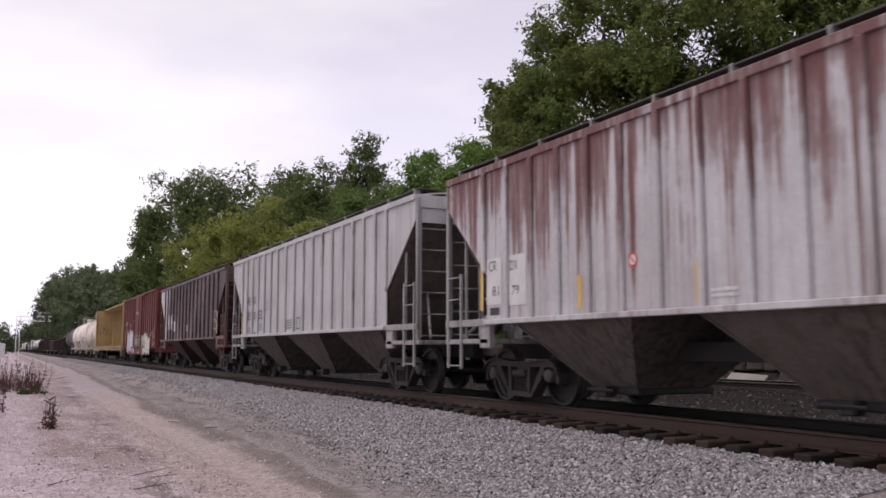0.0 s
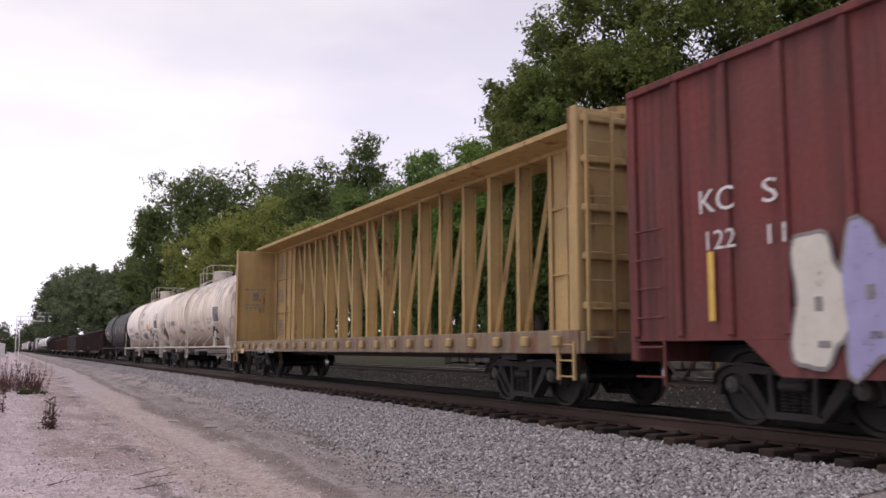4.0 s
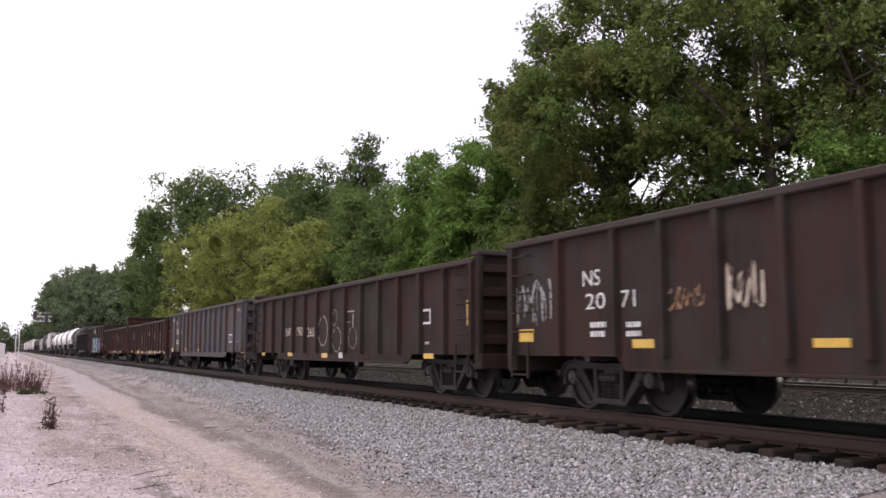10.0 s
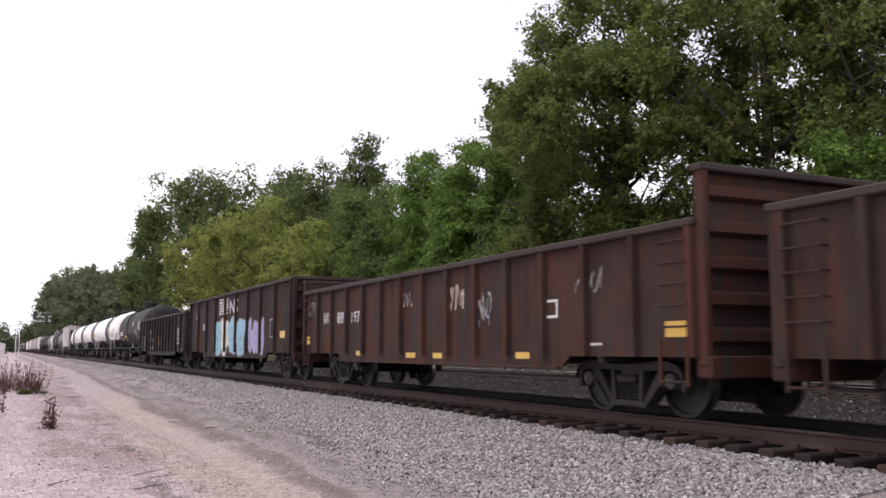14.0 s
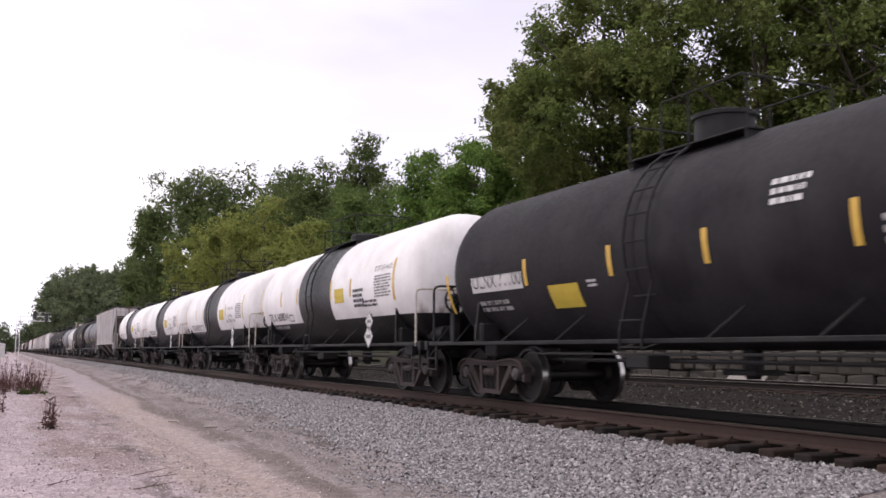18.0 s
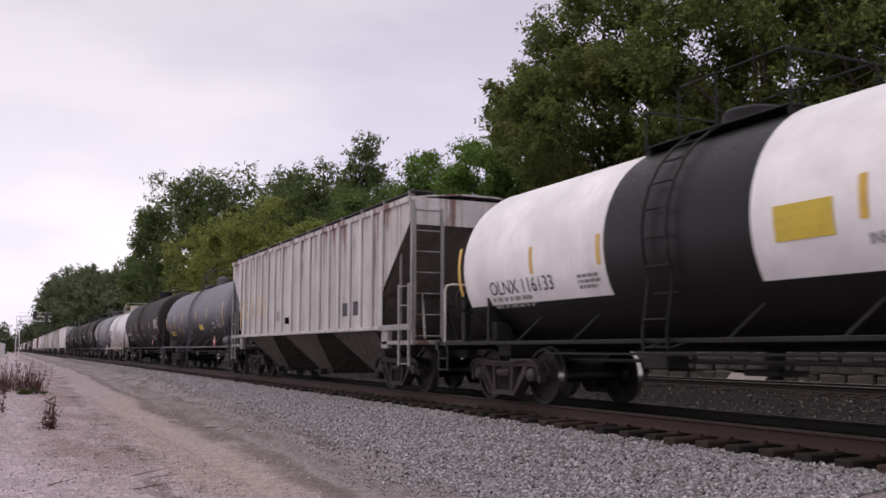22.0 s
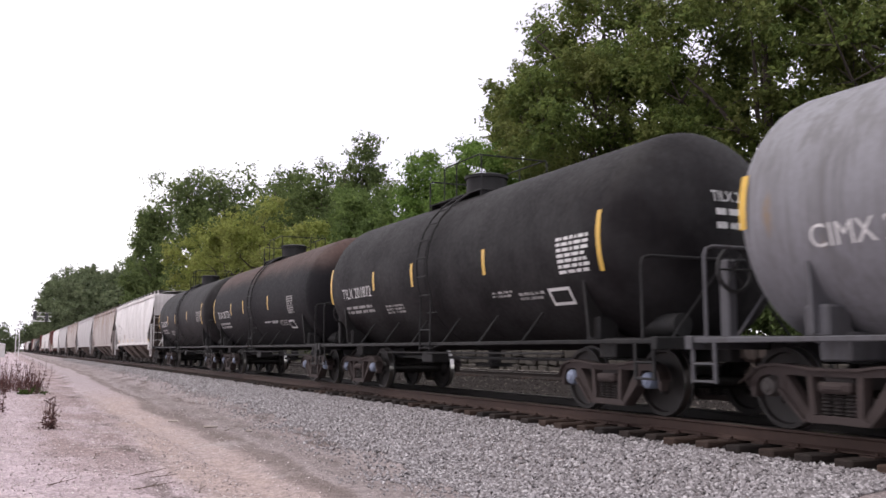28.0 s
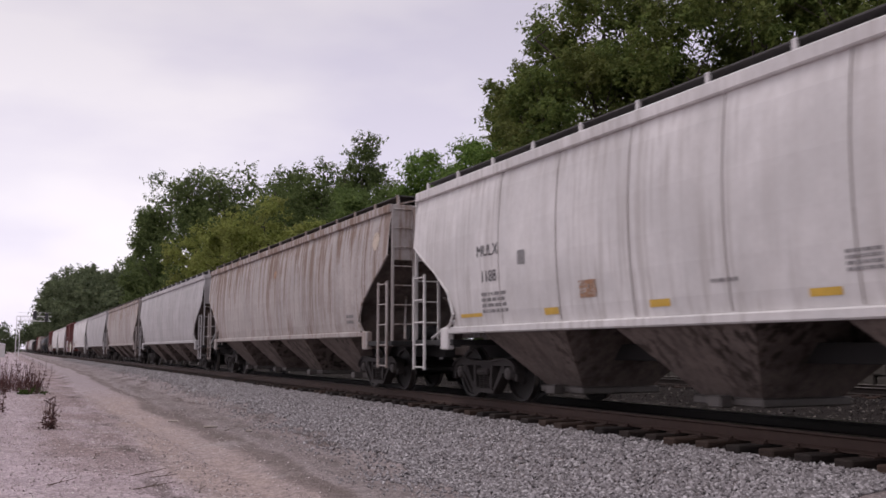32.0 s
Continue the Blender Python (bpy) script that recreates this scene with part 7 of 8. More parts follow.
# ----
c = place(tag_car(tank_car(11.02, 1.45, 2.3, P_BANDED, P_FITBLACK, frame_kind=1, dome="box", ladder_y=0.6, top_y=0.4, plat=1.3, rail_mat=P_FITWHITE), "white tank car with a black belly and a black middle band", "tank car"), 293.99, 305.01)
marks(c, round_side(1.45, 2.3), [
    ("W", "TILX 600803", 4.58, 1.67, 1.97, 0.24, "k"),
    ("R", 5.68, 5.83, 1.92, 2.8, "y"),
    ("R", 3.36, 3.48, 2.1, 2.54, "y"),
    ("R", 1.81, 1.94, 2.1, 2.54, "y"),
    ("B", 3.49, 4.44, 1.47, 1.61, 1, "d"),
    ("B", 1.89, 3.1, 1.47, 1.59, 1, "d"),
    ("O", 2.15, 2.46, 1.66, 1.88, "g"),
    ("R", -2.02, -1.25, 2.0, 2.38, "v"),
    ("R", -2.44, -2.3, 2.11, 2.55, "y"),
    ("W", "DOT-SP-14632", -2.71, 2.32, 0.92, 0.09, "g"),
    ("W", "CHLORINE", -2.74, 2.04, 0.68, 0.12, "k"),
    ("W", "INHALATION HAZARD", -2.38, 1.86, 1.46, 0.12, "k"),
    ("B", -4.91, -3.95, 1.97, 2.51, 8, "g"),
    ("R", -5.12, -4.97, 1.9, 2.78, "y"),
    ("D", -3.96, 1.48, 0.18, "w"),
    ("D", -3.95, 1.17, 0.21, "w"),
    ("C", -4.91, 1.43, 0.11, "g"),])
head_words(c, "TILX 600803", 1.45, 2.3, 5.51, -0.25, 2.75, 0.95, 0.15, M_DECALGREY)
# ----
c = place(tag_car(tank_car(11.70, 1.45, 2.3, P_BANDED, P_FITBLACK, frame_kind=1, dome="box", ladder_y=0.6, top_y=0.4, plat=1.3, rail_mat=P_FITWHITE), "white tank car with a black belly and a black middle band", "tank car"), 307.29, 318.99)
marks(c, round_side(1.45, 2.3), [
    ("W", "OLNX 116133", 5.08, 1.77, 1.95, 0.23, "k"),
    ("R", 6.05, 6.16, 1.82, 2.68, "y"),
    ("R", 3.63, 3.72, 2.04, 2.46, "y"),
    ("R", 1.86, 1.95, 2.04, 2.46, "y"),
    ("B", 3.72, 5.07, 1.5, 1.74, 2, "d"),
    ("B", 1.94, 2.48, 1.71, 1.95, 3, "g"),
    ("R", -2.02, -1.25, 2.0, 2.38, "v"),
    ("R", -2.44, -2.3, 2.11, 2.55, "y"),
    ("W", "DOT-SP-14632", -2.71, 2.32, 0.92, 0.09, "g"),
    ("W", "CHLORINE", -2.74, 2.04, 0.68, 0.12, "k"),
    ("W", "INHALATION HAZARD", -2.38, 1.86, 1.46, 0.12, "k"),
    ("B", -4.91, -3.95, 1.97, 2.51, 8, "g"),
    ("R", -5.12, -4.97, 1.9, 2.78, "y"),
    ("D", -3.96, 1.48, 0.18, "w"),
    ("D", -3.95, 1.17, 0.21, "w"),
    ("C", -4.91, 1.43, 0.11, "g"),])
head_words(c, "OLNX 116133", 1.45, 2.3, 5.85, -0.25, 2.75, 0.95, 0.15, M_DECALGREY)
# ----
c = place(tag_car(ribbed_hopper(15.74, P_RUSTWHITE, P_BAY, P_GREY_TRIM, [6.45, 5.9, 5.2, 4.45, 3.69, 2.93, 2.18, 1.34, 0.38, -0.43, -1.3, -2.14, -2.9, -3.63, -4.43, -5.15, -5.85, -6.45], rib_mat=P_XWHITE), "dirty white ribbed covered hopper with rust runs and cream panel", "covered hopper"), 321.27, 337.01)
marks(c, flat_side(1.535), [
    ("R", 3.04, 6.41, 1.91, 2.56, "c"),
    ("W", "AEX", 5.68, 2.39, 0.34, 0.21, "g"),
    ("W", "168", 5.64, 2.06, 0.38, 0.21, "g"),
    ("W", "95", 4.99, 2.04, 0.38, 0.2, "g"),
    ("R", 6.45, 6.62, 1.55, 2.37, "y"),
    ("R", 3.61, 3.72, 1.48, 1.94, "y"),
    ("R", 2.08, 2.21, 1.48, 1.93, "y"),
    ("R", 0.61, 1.07, 1.61, 1.79, "k"),
    ("B", 1.41, 1.97, 1.71, 1.98, 5, "g"),
    ("R", -4.24, -3.89, 1.66, 1.97, "k"),
    ("R", -4.95, -4.61, 1.66, 1.98, "k"),
    ("R", -3.69, -3.57, 1.49, 1.93, "y"),
    ("R", 0.54, 1.07, 1.62, 1.78, "k"),
    ("R", -0.45, -0.33, 1.45, 1.93, "y"),])
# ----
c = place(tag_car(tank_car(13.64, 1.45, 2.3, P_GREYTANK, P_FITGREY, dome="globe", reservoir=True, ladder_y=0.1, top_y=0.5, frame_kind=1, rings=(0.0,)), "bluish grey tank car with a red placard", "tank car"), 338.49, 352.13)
marks(c, round_side(1.45, 2.3), [
    ("R", 2.4, 2.58, 2.11, 2.55, "y"),
    ("R", 0.66, 0.79, 2.16, 2.54, "y"),
    ("R", -0.93, -0.81, 2.2, 2.59, "y"),
    ("R", -3.28, -3.16, 2.18, 2.59, "y"),
    ("R", -6.28, -6.15, 1.8, 2.66, "y"),
    ("R", -2.22, -1.42, 1.69, 1.91, "v"),
    ("O", -4.58, -4.18, 1.7, 1.94, "w"),
    ("B", -6.01, -4.94, 1.71, 2.13, 8, "d"),
    ("D", -5.29, 1.19, 0.19, "r"),
    ("R", -3.82, -3.4, 1.55, 1.64, "o"),
    ("B", 5.44, 6.15, 1.84, 2.09, 1, "o"),
    ("B", 4.38, 5.02, 1.84, 2.09, 1, "o"),
    ("B", 4.7, 6.07, 1.5, 1.76, 2, "v"),
    ("R", 6.92, 7.03, 1.86, 2.74, "y"),
    ("R", 4.6, 4.72, 2.08, 2.51, "y"),
    ("B", 3.27, 3.53, 1.72, 1.93, 2, "v"),
    ("S", 2.18, 2.7, 1.46, 1.88, 84, "d"),
    ("S", 0.65, 1.01, 1.6, 1.78, 85, "d"),])
# ----
c = place(tag_car(tank_car(14.31, 1.56, 2.42, P_BLACK_BROWN, P_FITBLACK, frame_kind=1, ladder_y=-0.1, top_y=0.6, cap_kind=1, rings=(-0.2,)), "large black tank car with white lettering and placard", "tank car"), 354.79, 369.10)
marks(c, round_side(1.56, 2.42), [
    ("W", "SHPX 210855", 6.61, 1.73, 2.4, 0.22, "w"),
    ("B", 4.59, 6.58, 1.31, 1.55, 2, "d"),
    ("R", 4.47, 4.6, 2.11, 2.47, "y"),
    ("R", 1.55, 1.69, 2.06, 2.47, "y"),
    ("R", -1.37, -1.24, 2.01, 2.45, "y"),
    ("R", -4.16, -4.04, 2.03, 2.45, "y"),
    ("R", -7.15, -7.0, 1.82, 2.66, "y"),
    ("R", 1.18, 1.95, 1.49, 1.8, "o"),
    ("B", -6.9, -5.84, 2.0, 2.51, 8, "w"),
    ("O", -5.03, -4.43, 1.35, 1.6, "w"),
    ("D", -5.46, 1.28, 0.17, "r"),
    ("B", -1.68, -0.74, 1.62, 1.75, 2, "d"),
    ("B", -3.83, -3.05, 1.56, 1.65, 1, "d"),
    ("B", -6.21, -5.79, 1.58, 1.68, 2, "d"),])
head_words(c, "SHPX 210855", 1.56, 2.42, 7.16, -0.25, 2.87, 0.95, 0.15, M_DECALWHITE)
# ----
c = place(tag_car(tank_car(9.66, 1.42, 2.3, P_CLEANWHITE, P_FITWHITE, ladder_y=0.2), "short white tank car with white railings", "tank car"), 371.36, 381.02)
marks(c, round_side(1.42, 2.3), [
    ("B", 2.66, 4.84, 1.94, 2.33, 2, "g"),
    ("S", -0.26, 0.74, 1.55, 2.27, 71, "g"),
    ("S", -2.46, -1.3, 1.68, 2.26, 72, "g"),
    ("R", 4.19, 4.62, 1.96, 2.16, "g"),
    ("S", -3.54, -2.87, 1.07, 1.7, 73, "g"),])
# ----
c = place(tag_car(tank_car(10.43, 1.48, 2.33, P_GREYTANK_PALE, P_FITGREY, ladder_y=0.95, top_y=0.9, frame_kind=1, rings=(0.4,)), "grey tank car with a rust stain and white lettering", "tank car"), 383.28, 393.71)
marks(c, round_side(1.48, 2.33), [
    ("W", "CIMX 2052", 4.51, 1.89, 1.49, 0.24, "w"),
    ("R", 5.28, 5.46, 2.18, 2.79, "y"),
    ("R", 2.64, 2.8, 2.2, 2.59, "y"),
    ("R", 0.11, 0.24, 2.14, 2.57, "y"),
    ("R", -2.1, -1.99, 2.17, 2.59, "y"),
    ("B", 1.72, 2.17, 2.62, 2.92, 5, "w"),
    ("B", -0.69, -0.2, 1.7, 1.9, 3, "w"),
    ("O", -2.8, -2.33, 1.56, 1.8, "w"),
    ("B", -3.17, -2.95, 1.95, 2.49, 8, "d"),
    ("B", 1.44, 2.1, 1.57, 1.77, 2, "d"),])
# ----
c = place(tag_car(tank_car(11.10, 1.55, 2.42, P_BLACK, P_FITBLACK, frame_kind=1, ladder_y=0.1, cap_kind=1, rings=(0.2,)), "black tank car with yellow strips and white lettering", "tank car"), 396.41, 407.51)
marks(c, round_side(1.55, 2.42), [
    ("W", "TILX 201872", 4.87, 2.05, 1.84, 0.24, "w"),
    ("R", 5.55, 5.77, 1.97, 2.83, "y"),
    ("R", 2.75, 2.92, 2.16, 2.56, "y"),
    ("R", 0.69, 0.85, 2.11, 2.57, "y"),
    ("R", -2.3, -2.14, 2.12, 2.55, "y"),
    ("B", 3.05, 4.8, 1.66, 1.88, 2, "d"),
    ("B", -5.29, -4.46, 1.94, 2.5, 7, "w"),
    ("R", -5.59, -5.41, 1.93, 2.77, "y"),
    ("O", -4.59, -4.01, 1.48, 1.77, "w"),
    ("B", -2.99, -2.31, 1.69, 1.82, 2, "d"),
    ("B", 1.44, 2.4, 1.59, 1.81, 3, "d"),
    ("B", -3.91, -3.15, 1.6, 1.76, 2, "d"),])
head_words(c, "TILX 201872", 1.55, 2.42, 5.55, -0.25, 2.87, 0.95, 0.15, M_DECALWHITE)
# ----
c = place(tag_car(tank_car(11.82, 1.55, 2.42, P_BLACK_RUSTTOP, P_FITBLACK, frame_kind=1, ladder_y=0.0, cap_kind=1, rings=(0.2,)), "black tank car with brown dust on its top", "tank car"), 409.82, 421.64)
marks(c, round_side(1.55, 2.42), [
    ("W", "TILX 201731", 5.19, 2.02, 1.89, 0.25, "w"),
    ("B", 3.46, 5.1, 1.6, 1.87, 2, "d"),
    ("R", 5.85, 6.08, 1.9, 2.78, "y"),
    ("R", 2.95, 3.11, 2.1, 2.52, "y"),
    ("R", 1.13, 1.29, 2.09, 2.52, "y"),
    ("R", -2.06, -1.94, 2.09, 2.52, "y"),
    ("B", -4.73, -4.11, 1.89, 2.41, 8, "d"),
    ("O", -4.34, -3.81, 1.43, 1.7, "w"),
    ("B", -1.97, -1.22, 1.67, 1.74, 1, "w"),
    ("B", -2.76, -2.06, 1.64, 1.74, 2, "w"),
    ("B", -3.73, -2.9, 1.54, 1.73, 3, "d"),])
head_words(c, "TILX 201731", 1.55, 2.42, 5.91, -0.25, 2.87, 0.95, 0.15, M_DECALWHITE)
# ----
c = place(tag_car(tank_car(11.76, 1.55, 2.42, P_BLACK, P_FITBLACK, frame_kind=1, ladder_y=0.0, cap_kind=1, rings=(0.2,)), "black tank car with yellow strips and white lettering", "tank car"), 423.94, 435.70)
marks(c, round_side(1.55, 2.42), [
    ("W", "TILX 201870", 5.08, 2.01, 1.83, 0.28, "w"),
    ("B", 3.44, 4.97, 1.62, 1.88, 2, "d"),
    ("R", 5.76, 5.95, 1.92, 2.77, "y"),
    ("R", 3.0, 3.13, 2.11, 2.54, "y"),
    ("R", 0.86, 1.0, 2.12, 2.55, "y"),
    ("B", 1.68, 2.58, 1.53, 1.79, 3, "d"),
    ("B", -5.52, -4.46, 2.03, 2.48, 6, "d"),
    ("R", -5.66, -5.37, 1.94, 2.8, "y"),
    ("R", -2.3, -2.07, 2.17, 2.56, "y"),])
head_words(c, "TILX 201870", 1.55, 2.42, 5.88, -0.25, 2.87, 0.95, 0.15, M_DECALWHITE)
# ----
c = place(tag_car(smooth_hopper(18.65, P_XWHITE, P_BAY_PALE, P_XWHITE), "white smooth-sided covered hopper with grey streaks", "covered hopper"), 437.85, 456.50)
marks(c, bowed_side, [
    ("W", "MULX", 6.68, 2.42, 0.74, 0.19, "k"),
    ("W", "1188", 6.56, 1.99, 0.54, 0.19, "k"),
    ("B", 5.69, 6.56, 1.46, 1.83, 4, "g"),
    ("R", 5.11, 5.33, 2.19, 2.41, "g"),
    ("R", 3.31, 3.71, 1.59, 1.83, "o"),
    ("R", 6.6, 7.38, 1.43, 1.49, "y"),
    ("R", 4.28, 4.66, 1.39, 1.49, "y"),
    ("R", 1.85, 2.23, 1.4, 1.49, "y"),
    ("R", -0.63, -0.24, 1.4, 1.48, "y"),
    ("B", 0.69, 1.12, 1.61, 1.68, 1, "g"),
    ("B", -1.13, -0.72, 1.6, 1.83, 4, "g"),
    ("R", -7.65, -7.34, 1.62, 1.85, "g"),
    ("R", -7.84, -7.03, 1.39, 1.47, "y"),
    ("B", -4.89, -4.33, 1.56, 1.62, 1, "g"),])
# ----
c = place(tag_car(smooth_hopper(18.60, P_XTAN, P_BAY_PALE, P_XTAN), "dusty tan smooth-sided covered hopper with rust stains", "covered hopper"), 457.85, 476.45)
marks(c, bowed_side, [
    ("C", -0.48, 3.09, 0.14, "o"),
    ("C", -8.58, 3.21, 0.2, "c"),
    ("B", -7.21, -6.71, 1.44, 1.7, 2, "g"),])

# ---- the rest of the train, far down the line: repeats of the same kinds ----
x_white, x_tan = train[-2][0], train[-1][0]
c = place(tag_car(smooth_hopper(19.0, P_XGREY, P_BAY_PALE, P_XGREY), "pale grey smooth-sided covered hopper", "covered hopper"), 477.85, 496.85)
x_grey = c
followers = [(x_tan, 498.25, 517.0), (x_grey, 518.5, 537.5), (x_white, 539.0, 557.6)]
red_box, black_tank, brown_gondola, grey_tank = train[3][0], train[25][0], train[8][0], train[21][0]
y = 559.2
for kind, length in ((red_box, 15.2), (x_white, 18.9), (x_white, 18.9), (red_box, 15.2), (black_tank, 13.4), (black_tank, 13.4), (grey_tank, 15.6), (x_tan, 18.9), (red_box, 15.2), (brown_gondola, 15.6),
                     (brown_gondola, 15.6), (black_tank, 13.4), (x_white, 18.9), (x_grey, 19.2), (x_tan, 18.9), (red_box, 15.2), (brown_gondola, 15.6), (x_white, 18.9)):
    followers.append((kind, y, y + length))
    y += length + 1.4
for kind, a, b in followers:
    place(copy_thing(kind, pose(0, 0, 0)), a, b)


# ---- trees and undergrowth ----
M_BARK = plain("grey_brown_bark", (0.075, 0.06, 0.05), 0.9, 0, 0.4, 8, 0.6)
LEAF = {
    "oak": foliage("dark_oak_leaves", (0.070, 0.108, 0.031), (0.185, 0.235, 0.062), (0.165, 0.168, 0.055)),
    "deep": foliage("deep_green_leaves", (0.085, 0.123, 0.044), (0.19, 0.24, 0.085), (0.075, 0.108, 0.04)),
    "mid": foliage("mid_green_leaves", (0.085, 0.13, 0.04), (0.195, 0.265, 0.08), (0.075, 0.115, 0.036)),
    "fresh": foliage("fresh_green_leaves", (0.075, 0.14, 0.03), (0.235, 0.345, 0.08), (0.065, 0.115, 0.028)),
    "yellow": foliage("yellowish_green_leaves", (0.185, 0.225, 0.055), (0.34, 0.38, 0.105), (0.23, 0.235, 0.075)),
    # haze of the distance is put into this paler, greyer leaf colour
    "far": foliage("far_leaves_with_painted_haze", (0.10, 0.128, 0.07), (0.19, 0.225, 0.12), (0.085, 0.112, 0.062)),
}


def leaf_mesh(name, centres, radii, count, size, mat, seed, flat=0.72, slim=0.55, sprig=6, gaps=0.0):
    """Leaves of a crown: folded blades on short sprigs that are strewn through clumps, mostly near the clumps' outsides.
    gaps: share of the sprigs left out in patches, so that light shows through."""
    rng = np.random.default_rng(seed)
    centres, radii = np.asarray(centres, float), np.asarray(radii, float)
    wgt = radii ** 2
    n = max(1, count // sprig)
    pick = rng.choice(len(centres), n, p=wgt / wgt.sum())
    d = rng.normal(size=(n, 3))
    d /= np.linalg.norm(d, axis=1)[:, None]
    rad = radii[pick] * np.minimum(np.abs(rng.normal(0.74, 0.26, n)), 1.15)
    d[:, 2] *= flat
    p = centres[pick] + d * rad[:, None]
    if gaps:
        w = rng.normal(size=(7, 3)) * 2.2
        field = np.sin(p @ w.T + rng.uniform(0, 6.28, 7)).sum(1) + rng.normal(size=n) * 0.5
        keep = field > np.quantile(field, gaps)
        p, d, n = p[keep], d[keep], int(keep.sum())
    twig = d * 0.9 + rng.normal(size=(n, 3)) * 0.55 + np.array([0, 0, -0.45 if slim < 0.4 else 0.1])
    twig /= np.linalg.norm(twig, axis=1)[:, None]
    count = n * sprig
    p, d, twig = np.repeat(p, sprig, 0), np.repeat(d, sprig, 0), np.repeat(twig, sprig, 0)
    p = p + twig * (rng.uniform(-1, 1, (count, 1)) * size * sprig * 0.36) + rng.normal(size=(count, 3)) * size * 0.55
    a = twig * 0.7 + rng.normal(size=(count, 3)) * 0.55
    nrm = d * 0.6 + rng.normal(size=(count, 3)) * 0.45 + np.array([0, 0, 0.55])
    b = np.cross(nrm, a)
    b /= np.linalg.norm(b, axis=1)[:, None] + 1e-9
    a = np.cross(b, nrm)
    a /= np.linalg.norm(a, axis=1)[:, None] + 1e-9
    n3 = np.cross(a, b)
    s = size * rng.uniform(0.6, 1.35, count)[:, None]
    q = np.stack([p - a * s, p + b * s * slim - n3 * s * 0.25, p + a * s, p - b * s * slim - n3 * s * 0.25], 1).reshape(-1, 3)
    k = np.arange(count)[:, None] * 4
    return mesh_np(name, q, (k + np.array([0, 1, 2, 0, 2, 3])).reshape(-1), 3, [mat])


def tree(x, y, top, spread, leaf, count, size, seed, label, name="tree", low=0.25, clumps=70, ragged=0.25, stems=1, bare=0.0, fine=0.2, slim=0.55, gaps=0.0):
    """A broad-leaved tree, top metres above the rails: tapered trunk, limbs that reach into the crown, leaves in clumps.
    low: where the crown begins; ragged: how uneven its outline is; bare: share of clumps left out, so that sky shows."""
    r = random.Random(seed)
    base = float(lie(x, y)) - 0.1
    height = top - base
    t = new(name)
    t.matrix_basis = pose(x, y, base)
    half = (height * (1 - low) - spread * fine * 0.6) / 2
    mid = height * low + half
    ph = [r.uniform(0, 6.28) for _ in range(6)]
    cents, rads = [], []
    for i in range(clumps):
        if r.random() < bare:
            continue
        u, a = r.uniform(-1, 1), r.uniform(0, 2 * math.pi)
        q = math.sqrt(1 - u * u)
        lump = 1 + ragged * (math.sin(2 * a + ph[0] + 2 * u) * 0.5 + math.sin(3 * a + ph[1]) * 0.4 + math.sin(5 * u + ph[2] + a) * 0.5)
        rad = (0.35 + 0.65 * r.random() ** 0.6) * lump
        w = 0.9 if u > 0 else 1.0
        cents.append(Vector((math.cos(a) * q * rad * spread * 0.86 * w, math.sin(a) * q * rad * spread * 0.86 * w, mid + u * min(rad, 1.05) * half * 0.92)))
        rads.append(spread * fine * r.uniform(0.5, 1.5))
    wood = Shape()
    tr = height * 0.012 + 0.07
    for k in range(stems):
        lean = Vector((r.uniform(-1, 1), r.uniform(-1, 1), 0)) * spread * (0.12 + 0.25 * (stems > 1))
        spine = [lean * (f / 6) ** 1.3 + Vector((r.uniform(-1, 1) * 0.1, r.uniform(-1, 1) * 0.1, height * 0.72 * f / 6)) for f in range(7)]
        wood.tube(spine, tr, 8, tr * 0.2)
        # a few main limbs leave the stem; every clump hangs on a crooked branch of the limb or stem that is nearest
        knots = list(spine[2:])
        for q in range(7):
            st = spine[r.choice((2, 3, 3, 4, 4, 5))]
            a = 6.283 * (q + r.random() * 0.7) / 7
            reach = spread * r.uniform(0.35, 0.65)
            end = st + Vector((math.cos(a) * reach, math.sin(a) * reach, height * r.uniform(0.06, 0.2)))
            bend = st.lerp(end, 0.45) + Vector((r.uniform(-0.4, 0.4), r.uniform(-0.4, 0.4), -0.03 * height))
            far_bend = bend.lerp(end, 0.55) + Vector((r.uniform(-0.3, 0.3), r.uniform(-0.3, 0.3), r.uniform(-0.3, 0.5)))
            wood.tube([st, bend, far_bend, end], tr * 0.42, 5, tr * 0.12)
            knots += [bend, far_bend, end]
        for c in cents[k::stems * 2]:
            st = min(knots, key=lambda p: (p - c).length + 0.8 * max(0.0, p.z - c.z))
            m = st.lerp(c, 0.5) + Vector((r.uniform(-0.2, 0.2), r.uniform(-0.2, 0.2), -0.1 * r.random()))
            wood.tube([st, m, c], tr * 0.13, 4, tr * 0.03)
    part("trunk", wood, M_BARK, t, smooth=60)
    part("crown", leaf_mesh("crown", cents, rads, count, size, LEAF[leaf], seed, slim=slim, gaps=gaps), None, t)
    return tagged(t, label, "tree", "trees beside the railway")


def hedge(x0, x1, y0, y1, z0, z1, leaf, count, size, seed, label, name="undergrowth", n=60):
    """A belt of bushes, one tangle nobody could count."""
    r = random.Random(seed)
    cents, rads = [], []
    for _ in range(n):
        x, y = r.uniform(x0, x1), y0 + (y1 - y0) * r.random() ** 1.3
        top = z0 + (z1 - z0) * r.uniform(0.4, 1.0)
        z = r.uniform(z0, top)
        cents.append((x, y, z))
        rads.append((z1 - z0) * r.uniform(0.14, 0.3))
    return tagged(new(name, leaf_mesh(name, cents, rads, count, size, LEAF[leaf], seed)), label, "bushes", kind="stuff")


